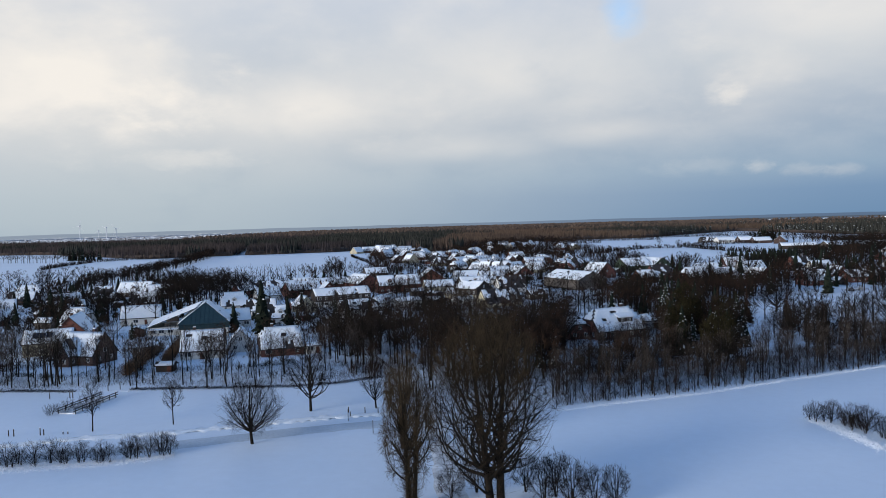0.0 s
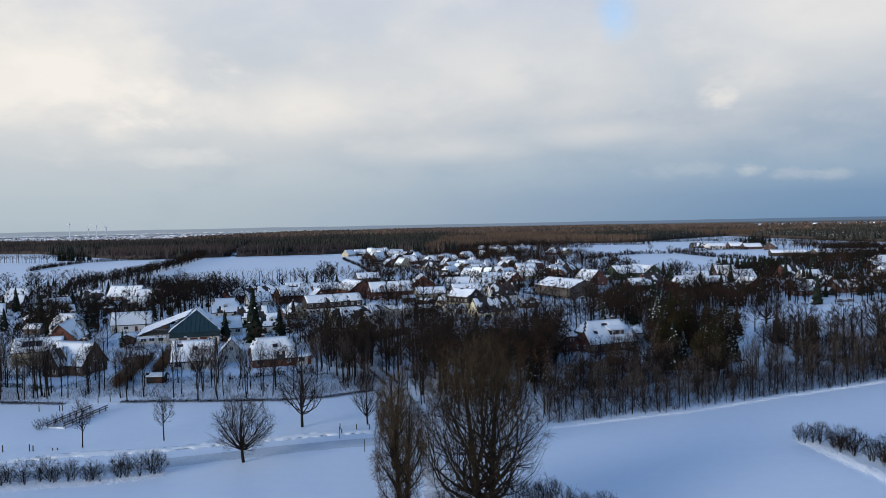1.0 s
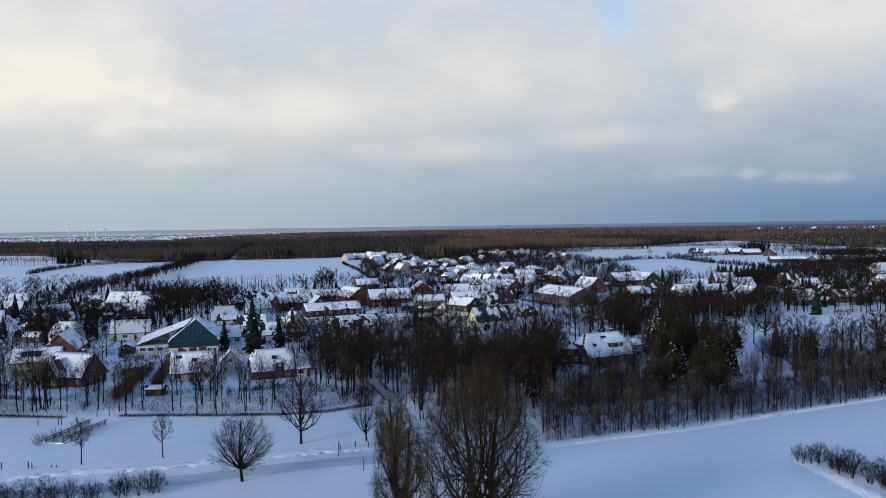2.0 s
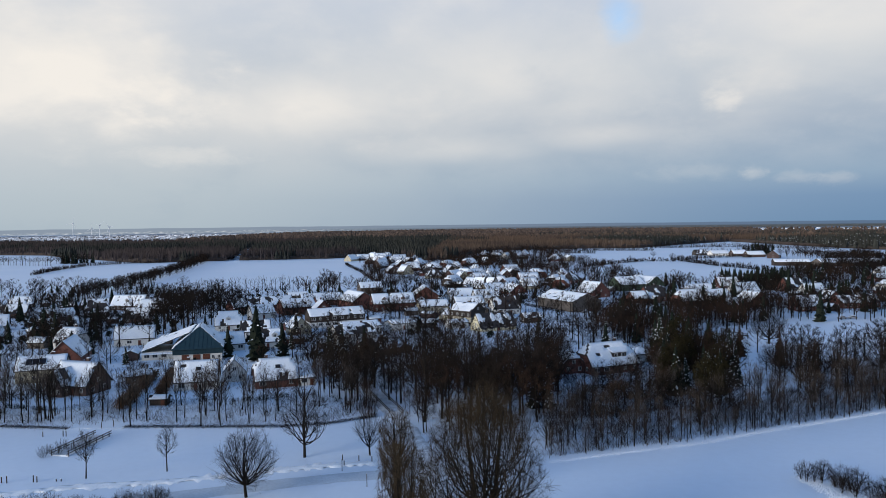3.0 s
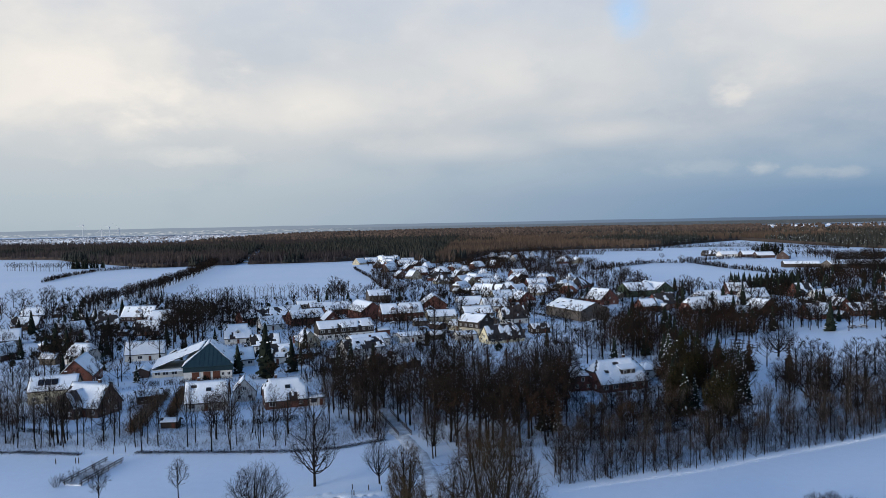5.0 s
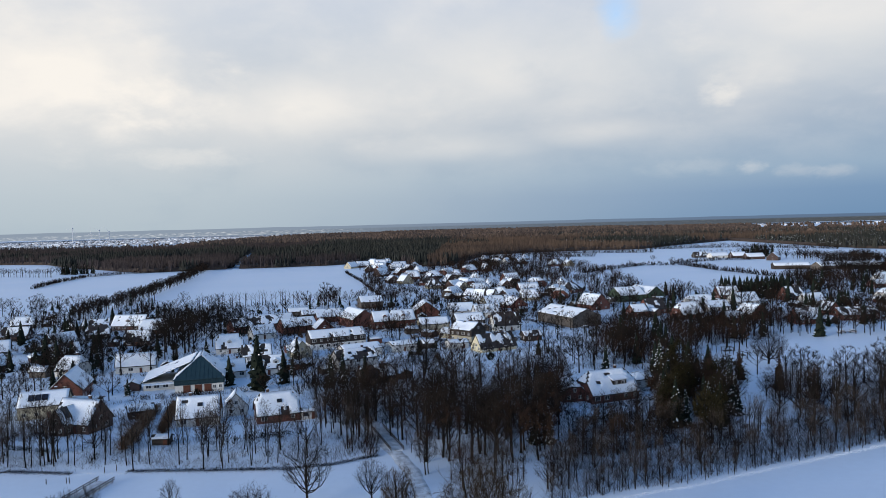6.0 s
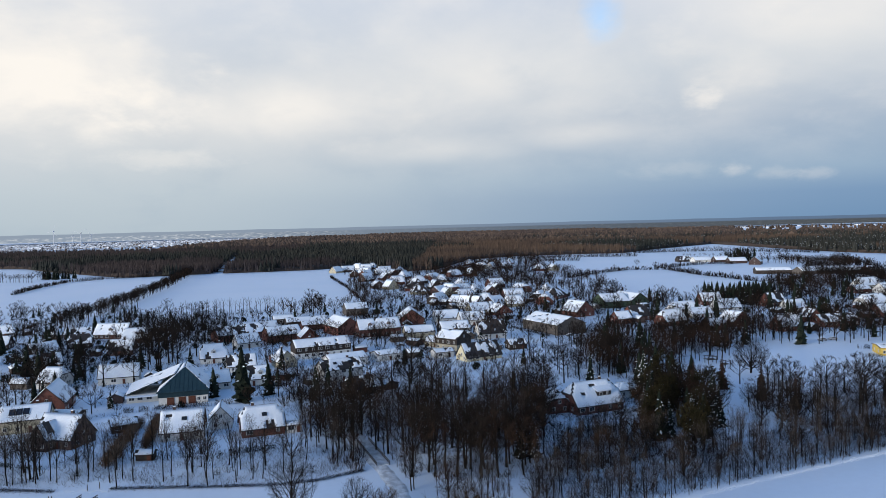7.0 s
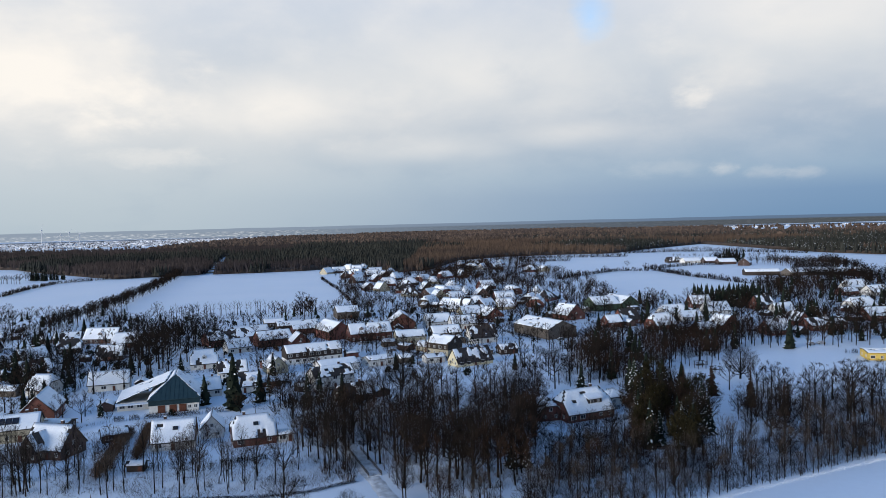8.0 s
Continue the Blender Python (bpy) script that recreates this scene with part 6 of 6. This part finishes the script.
FRONT = [(-2600, 1700), (-1500, 1450), (-840, 1296), (-759, 1265), (-676, 1174), (-481, 990), (-440, 965), (-397, 985), (-369, 1000), (-200, 1045), (-150, 1120), (-83, 960), (-25, 985), (20, 1240), (110, 1310), (198, 1335), (305, 1339), (398, 1474), (488, 1580), (598, 1700), (604, 1425), (610, 1230), (632, 1170), (660, 1105), (1500, 1100), (2600, 1300)]
CLEARINGS = [[(-560, 1240), (-480, 1250), (-490, 1350), (-570, 1350)], [(-332, 990), (-320, 990), (-472, 1604), (-492, 1604)]]


def evergreen_share(x):
    return 0.5 + (0.25 if -420 < x < -60 else 0.0) - (0.3 if -60 < x < 160 else 0.0) + (0.12 if x > 560 else 0.0) - (0.12 if x < -450 else 0.0)


far_wood("forest", FRONT, 1350, 9.0, evergreen_share, 61, "wide winter forest of bare and evergreen trees", skip=CLEARINGS)


def distant_forest():
    """Crowns of the forest's far reach, in clumps."""
    rnd = random.Random(63)
    v, f = [], []
    for _ in range(17000):
        a = rnd.uniform(-0.75, 0.75)
        d = 2200 + (2350 if -0.12 < a < 0.2 else 1950) * rnd.random()
        if a < -0.2 and d > 2600 + (a + 0.36) * 11000 and rnd.random() < 0.95:
            continue
        if a > 0.36 and d > 2800 and rnd.random() < 0.9:
            continue
        x, y, h, r = math.sin(a) * d, math.cos(a) * d, rnd.uniform(13, 19), rnd.uniform(5, 10)
        if a < -0.2 and d > 2600 + (a + 0.36) * 11000:      # garden trees in the town
            h, r = h * 0.45, r * 0.6
        k, s0 = len(v), rnd.uniform(0, 2)
        v += [(x + math.cos(s0 + 1.2566 * s) * r, y + math.sin(s0 + 1.2566 * s) * r, h * rnd.uniform(0.3, 0.7)) for s in range(5)]
        v.append((x, y, h))
        f += [(k + s, k + (s + 1) % 5, k + 5) for s in range(5)]
        k = len(v)
        v += [(x - r, y - 2, 0), (x + r, y - 2, 0), (x + r * 0.6, y, h * 0.8), (x - r * 0.6, y, h * 0.8)]
        f.append((k, k + 1, k + 2, k + 3))
    tagged(new("distant_forest", mesh_from("distant_forest", v, f, FAR_BARE)), "far reach of the winter forest", "forest", kind="stuff")


distant_forest()


def forest_floor():
    """Low thicket under the far trees, uneven, a few metres high."""
    v, f = [], []
    n = 300
    rows = 40
    for j in range(rows):
        for i in range(n + 1):
            x = -2600 + 5200 * i / n
            for (xa, ya), (xb, yb) in zip(FRONT, FRONT[1:]):
                if xa <= x <= xb:
                    y0 = ya + (yb - ya) * (x - xa) / (xb - xa)
                    break
            y = y0 + 6 + 1290 * (1 if x > -500 else max(0.6, 1 + (x + 500) / 1000)) * (j / (rows - 1)) ** 1.5
            v.append((x, y, (0.2 if j == 0 else 4.5 + 2.5 * noise.noise((x / 20, y / 20, 7.0)))))
    for j in range(rows - 1):
        for i in range(n):
            a = j * (n + 1) + i
            if not any(inside((v[a][0] + v[a + 1][0]) / 2, (v[a][1] + v[a + n + 1][1]) / 2, s) for s in CLEARINGS):
                f.append((a, a + 1, a + n + 2, a + n + 1))
    tagged(new("thicket", mesh_from("thicket", v, f, THICKET)), "brown undergrowth of the far forest", "thicket", kind="stuff")


forest_floor()


def distance():
    """Low hills closing the plain, a town's pale roofs before them, and wind turbines."""
    v, f, n = [], [], 160
    for i in range(n + 1):
        a = -0.85 + 1.7 * i / n
        x, yy = math.sin(a) * 4600, math.cos(a) * 4600
        z = 9 * (0.8 + 0.3 * noise.noise((a * 5, 1.0, 0.0)) + 0.15 * noise.noise((a * 60, 1.0, 3.0)))
        v += [(x, yy, -2), (x * 0.985, yy * 0.985, z * 0.6), (x, yy, z), (x * 1.03, yy * 1.03, -2)]
    for i in range(n):
        for c in range(3):
            a = i * 4 + c
            f.append((a, a + 4, a + 5, a + 1))
    tagged(new("backdrop", mesh_from("far_hill", v, f, HAZY_HILL)), "low wooded hills on the horizon, blue haze in their colour", "hills", kind="structure")
    rnd = random.Random(71)
    v, f = [], []
    for _ in range(11000):
        a, d = rnd.uniform(-0.75, 0.75), rnd.uniform(3050, 4580)
        if a > -0.24 and (d < 4000 or (-0.03 < a < 0.12) or rnd.random() < 0.7) or a > 0.3 and rnd.random() < 0.3:
            continue
        x, y, w, l, h = math.sin(a) * d, math.cos(a) * d, rnd.uniform(4, 7) + 16 * rnd.random() ** 5, rnd.uniform(6, 10), rnd.uniform(1.8, 4.2)
        k = len(v)
        v += [(x - w / 2, y - l / 2, -1), (x + w / 2, y - l / 2, -1), (x + w / 2, y + l / 2, -1), (x - w / 2, y + l / 2, -1), (x - w / 2, y - l / 2, h), (x + w / 2, y - l / 2, h), (x + w / 2, y + l / 2, h), (x - w / 2, y + l / 2, h), (x - w / 2, y, h * 1.4), (x + w / 2, y, h * 1.4)]
        f += [(k, k + 1, k + 5, k + 4), (k + 1, k + 2, k + 6, k + 5), (k + 3, k, k + 4, k + 7), (k + 4, k + 5, k + 9, k + 8), (k + 6, k + 7, k + 8, k + 9), (k + 4, k + 8, k + 7), (k + 5, k + 6, k + 9)]
    tagged(new("distant_town", mesh_from("distant_town", v, f, TOWN)), "pale snowy roofs of a distant town", "town", kind="stuff")


distance()


def turbine(x, y, h, turn):
    ob = thing("wind_turbine", x, y, 0)
    tagged(ob, "distant white wind turbine beyond the forest", "wind turbine", "wind turbines")
    st = Sticks()
    st.limb(Vector((0, 0, -1)), Vector((0, 0, h)), 2.2, 1.4, 8)
    part("tower", mesh_from("tower", st.v, st.f, STEEL), None, ob)
    bm = bmesh.new()
    box(bm, -2.5, 2.5, -4, 5, h - 2, h + 3)
    part("nacelle", bm, STEEL, ob)
    for i in range(3):
        st = Sticks()
        a = radians(turn + 120 * i)
        st.limb(Vector((0, -5, h)), Vector((math.sin(a) * 34, -5, h + math.cos(a) * 34)), 1.1, 0.3, 4)
        part("blade", mesh_from("blade", st.v, st.f, STEEL), None, ob)


turbine(-2030, 3640, 72, 20)
turbine(-1850, 3560, 60, 50)
turbine(-1815, 3590, 52, 80)
turbine(-2230, 4200, 45, 0)


# ---- hedges, fences and small things ----
def hedge(line, width, height, seed, material, label, density=110, group="garden hedges", gaps=True):
    """A clipped or wild hedge: upright twigs packed along a line."""
    rnd = random.Random(seed)
    (xa, ya), (xb, yb) = line
    ob = thing("hedge", xa, ya, math.degrees(math.atan2(yb - ya, xb - xa)), ground_z(xa, ya))
    tagged(ob, label, "hedge", group)
    ln = math.hypot(xb - xa, yb - ya)
    st, stems = Sticks(), Sticks()
    for _ in range(int(ln * density)):
        x, y, z = rnd.uniform(0, ln), rnd.gauss(0, width / 4), rnd.uniform(0, height * 0.75)
        if gaps and height < 3 and noise.noise((x / 2.5, seed * 1.3, 0.0)) < -0.12:
            continue
        p = Vector((x, y, z))
        st.sliver(p, p + Vector((rnd.gauss(0, 0.35), rnd.gauss(0, 0.35), rnd.uniform(0.3, 0.9))) * min(1.2, height * 0.5), 0.05, rnd)
    for k in range(int(ln / 0.8)):
        p = Vector((k * 0.8 + rnd.uniform(0, 0.5), rnd.uniform(-0.2, 0.2), -0.2))
        stems.limb(p, p + Vector((rnd.uniform(-0.2, 0.2), rnd.uniform(-0.2, 0.2), height * 0.7)), 0.05, 0.03, 3)
    part("crown", mesh_from("hedge_crown", st.v, st.f, material), None, ob)
    tagged(part("stem", mesh_from("hedge_stem", stems.v, stems.f, BARK), None, ob), kind="stuff")


hedge([(-94, 189), (-103, 231)], 3.6, 3.2, 91, BEECH, "tall brown beech hedge along a garden drive", 200)
hedge([(-89.6, 204), (-99, 236)], 3.2, 3.0, 92, BEECH, "tall brown beech hedge beside the drive", 200)
for k, (xa, xb) in enumerate((((-85, 173), (-66, 173.4)), ((-66, 173.4), (-47, 174)), ((-47, 174), (-35.5, 177)), ((-35.5, 177), (-25, 184)), ((-150, 175), (-116, 174)), ((-116, 174), (-98, 172)))):
    hedge([xa, xb], 2.4, 0.6, 93 + k, TWIG, "low dark brush along the ditch", 120, "ditch brush", gaps=False)


def garden_hedges():
    rnd = random.Random(99)
    for cx, cy, rz, l, w in list(FOOTPRINTS):
        if cy > 760:
            continue
        for side in (-1, 1):
            if rnd.random() < 0.35:
                continue
            a = radians(rz)
            off = w / 2 + rnd.uniform(4, 8)
            u0, u1 = -l / 2 - rnd.uniform(0, 6), l / 2 + rnd.uniform(0, 6)
            ends = [(cx + u * math.cos(a) - side * off * math.sin(a), cy + u * math.sin(a) + side * off * math.cos(a)) for u in (u0, u1)]
            if any(on_house(*e, 0.5) for e in ends) or inside(*ends[0], CENTRAL):
                continue
            hedge(ends, rnd.uniform(0.9, 1.6), rnd.uniform(1.2, 2.4), int(cx * 7 + cy), rnd.choice((TWIG, TWIG, BEECH, NEEDLE)), "dark clipped garden hedge standing in snow", 60 if cy < 420 else 30)


garden_hedges()


def outbuildings():
    """Sheds, carports and garages beside the houses."""
    rnd = random.Random(77)
    for cx, cy, rz, l, w in list(FOOTPRINTS):
        if cy < 270 or cy > 620 or rnd.random() < 0.25:
            continue
        a, side = radians(rz), rnd.choice((-1, 1))
        u, v = side * (l / 2 + rnd.uniform(4, 7)), rnd.uniform(-5, 5)
        x, y = cx + u * math.cos(a) - v * math.sin(a), cy + u * math.sin(a) + v * math.cos(a)
        if on_house(x, y, 4.0):
            continue
        e = rnd.uniform(2.1, 2.6)
        shed(x, y, rz + rnd.choice((0, 90)), rnd.uniform(4.5, 8), rnd.uniform(3.5, 5.5), e, e + rnd.uniform(0.4, 1.8), rnd.choice(("darkwood", "darkwood", "brick", "greywood", "darkbrick")), "snow", windows=False, far=True)


outbuildings()


def post(x, y, h=1.3, lean=0.0, r=0.09):
    ob = thing("fence_post", x, y, 0, ground_z(x, y))
    tagged(ob, "weathered wooden fence post in the snow", "post", "fence posts")
    bm = bmesh.new()
    bmesh.ops.create_cone(bm, segments=8, radius1=r, radius2=r * 0.85, depth=h + 0.3, cap_ends=True, matrix=pose(0, 0, h / 2 - 0.15, lean, 0, 0))
    part("shaft", bm, DARK_WOOD, ob)
    bm = bmesh.new()
    bmesh.ops.create_cone(bm, segments=8, radius1=r * 1.1, radius2=r * 0.4, depth=0.12, cap_ends=True, matrix=pose(0, 0, h + 0.06))
    part("snow_cap", bm, ROOF_SNOW, ob)


for x, y, h in ((-90.7, 135.6, 1.2), (-89.6, 135.5, 1.4), (-84.7, 136, 1.4), (-84.0, 136, 1.2), (-100.5, 165.4, 1.3), (-95.9, 165.8, 1.4), (-95.2, 165.8, 1.4), (-90.3, 172.6, 1.5), (-88.0, 174, 1.6),
                (-26.4, 142.9, 2.4), (-20.2, 134.2, 2.5), (-21.1, 147.6, 1.5), (-26.5, 145.8, 1.2), (-24, 149, 1.2), (-27.5, 149.5, 1.2), (-80.5, 136.5, 0.5), (-79.6, 136.6, 0.5)):
    post(x, y, h, r=0.07 if h > 2 else 0.11)


def footbridge(ax, ay, bx, by, width, label):
    """Two dark rails on posts either side of a plank way."""
    ln, a = math.hypot(bx - ax, by - ay), math.degrees(math.atan2(by - ay, bx - ax))
    ob = thing("footbridge", ax, ay, a, ground_z(ax, ay))
    tagged(ob, label, "footbridge")
    bm = bmesh.new()
    box(bm, 0, ln, -width / 2, width / 2, -0.1, 0.22)
    part("deck", bm, TRACK_SNOW, ob, "snow-covered deck")
    for s in (-1, 1):
        for z in (0.55, 1.05):
            bm = bmesh.new()
            box(bm, -0.4, ln + 0.4, s * width / 2 - 0.07, s * width / 2 + 0.07, z, z + 0.16)
            part("rail", bm, DARK_WOOD, ob)
        for k in range(int(ln / 2.4) + 1):
            bm = bmesh.new()
            box(bm, k * 2.4 - 0.09, k * 2.4 + 0.09, s * width / 2 - 0.16, s * width / 2 - 0.07, -0.3, 1.3)
            part("post", bm, DARK_WOOD, ob)


footbridge(-88.5, 151.5, -86.9, 166.5, 4.0, "small wooden bridge with dark rails over the ditch")
row([slim, dense, rust], [(-9, 166), (-12, 174), (-20, 196), (-28, 216)], 4.0, 0.5, 0.8, 240, 1.5)
row([slim, rust], [(-27, 184), (-33, 200), (-40, 222)], 4.0, 0.5, 0.75, 241, 1.5)
footbridge(-20.5, 187.5, -28.5, 209, 3.4, "lane bridge with dark railings and snowy deck")
shed(-86, 196, 6, 4.6, 3.2, 1.7, 2.4, "darkwood", "snow", windows=False, name="hut", category="hut", label="small brown hut with snow on its roof")


def climbing_frame(x, y, rz, size):
    ob = thing("climbing_frame", x, y, rz, ground_z(x, y), size)
    tagged(ob, "dark wooden climbing frame on the snowy playground", "climbing frame", "playground")
    for px in (-1.5, 1.5):
        for py in (-1.2, 1.2):
            bm = bmesh.new()
            box(bm, px - 0.1, px + 0.1, py - 0.1, py + 0.1, -0.2, 2.6)
            part("post", bm, DARK_WOOD, ob)
    for py in (-1.2, 1.2):
        for z in (1.3, 2.4):
            bm = bmesh.new()
            box(bm, -2.2, 2.2, py - 0.08, py + 0.08, z, z + 0.16)
            part("beam", bm, DARK_WOOD, ob)
    bm = bmesh.new()
    box(bm, -1.4, 1.4, -1.1, 1.1, 1.3, 1.42)
    part("platform", bm, DARK_WOOD, ob)


climbing_frame(107, 312, 10, 1.2)
climbing_frame(110, 303, 30, 1.0)
climbing_frame(101, 292, 60, 0.8)


def car(x, y, rz, label):
    ob = thing("car", x, y, rz, ground_z(x, y))
    tagged(ob, label, "car", "parked cars")
    bm = bmesh.new()
    side = ((-2.1, 0.35), (-2.15, 0.75), (-1.3, 0.95), (-0.7, 1.42), (0.9, 1.45), (1.6, 0.98), (2.1, 0.85), (2.15, 0.35))
    for s in (-0.85, 0.85):
        bm.faces.new([bm.verts.new((px, s * (0.86 if pz > 1.2 else 1), pz)) for px, pz in side])
    bm.verts.ensure_lookup_table()
    n = len(side)
    for k in range(n):
        bm.faces.new((bm.verts[k], bm.verts[(k + 1) % n], bm.verts[n + (k + 1) % n], bm.verts[n + k]))
    bmesh.ops.recalc_face_normals(bm, faces=bm.faces)
    part("body", bm, CAR_PAINT, ob)
    bm = bmesh.new()
    box(bm, -0.75, 0.95, -0.74, 0.74, 1.42, 1.6)
    box(bm, -2.0, -1.3, -0.74, 0.74, 0.9, 1.02)
    tagged(part("snow", bm, ROOF_SNOW, ob, "snow on roof and bonnet"), kind="stuff")
    for s in (-0.87, 0.87):
        bm = bmesh.new()
        box(bm, -0.75, 1.0, s - 0.02, s + 0.02, 1.0, 1.34)
        part("side_window", bm, GLASS, ob)
        for px in (-1.35, 1.35):
            bm = bmesh.new()
            bmesh.ops.create_cone(bm, segments=12, radius1=0.33, radius2=0.33, depth=0.22, cap_ends=True, matrix=pose(px, s * 0.95, 0.33, 90, 0, 0))
            part("wheel", bm, RUBBER, ob)


for x, y, rz in ((179, 362, 10), (185, 364, 5), (-128, 232, 80), (-60, 305, 25), (12, 420, 60), (3, 431, 20), (-36, 404, 20), (60, 395, 30), (-106, 330, 20), (-88, 304, 30), (-48, 394, 10), (-30, 372, 20), (25, 372, 60), (95, 425, 20), (150, 440, 15), (-160, 275, 10)):
    car(x, y, rz, "parked car under a layer of snow")


settle()
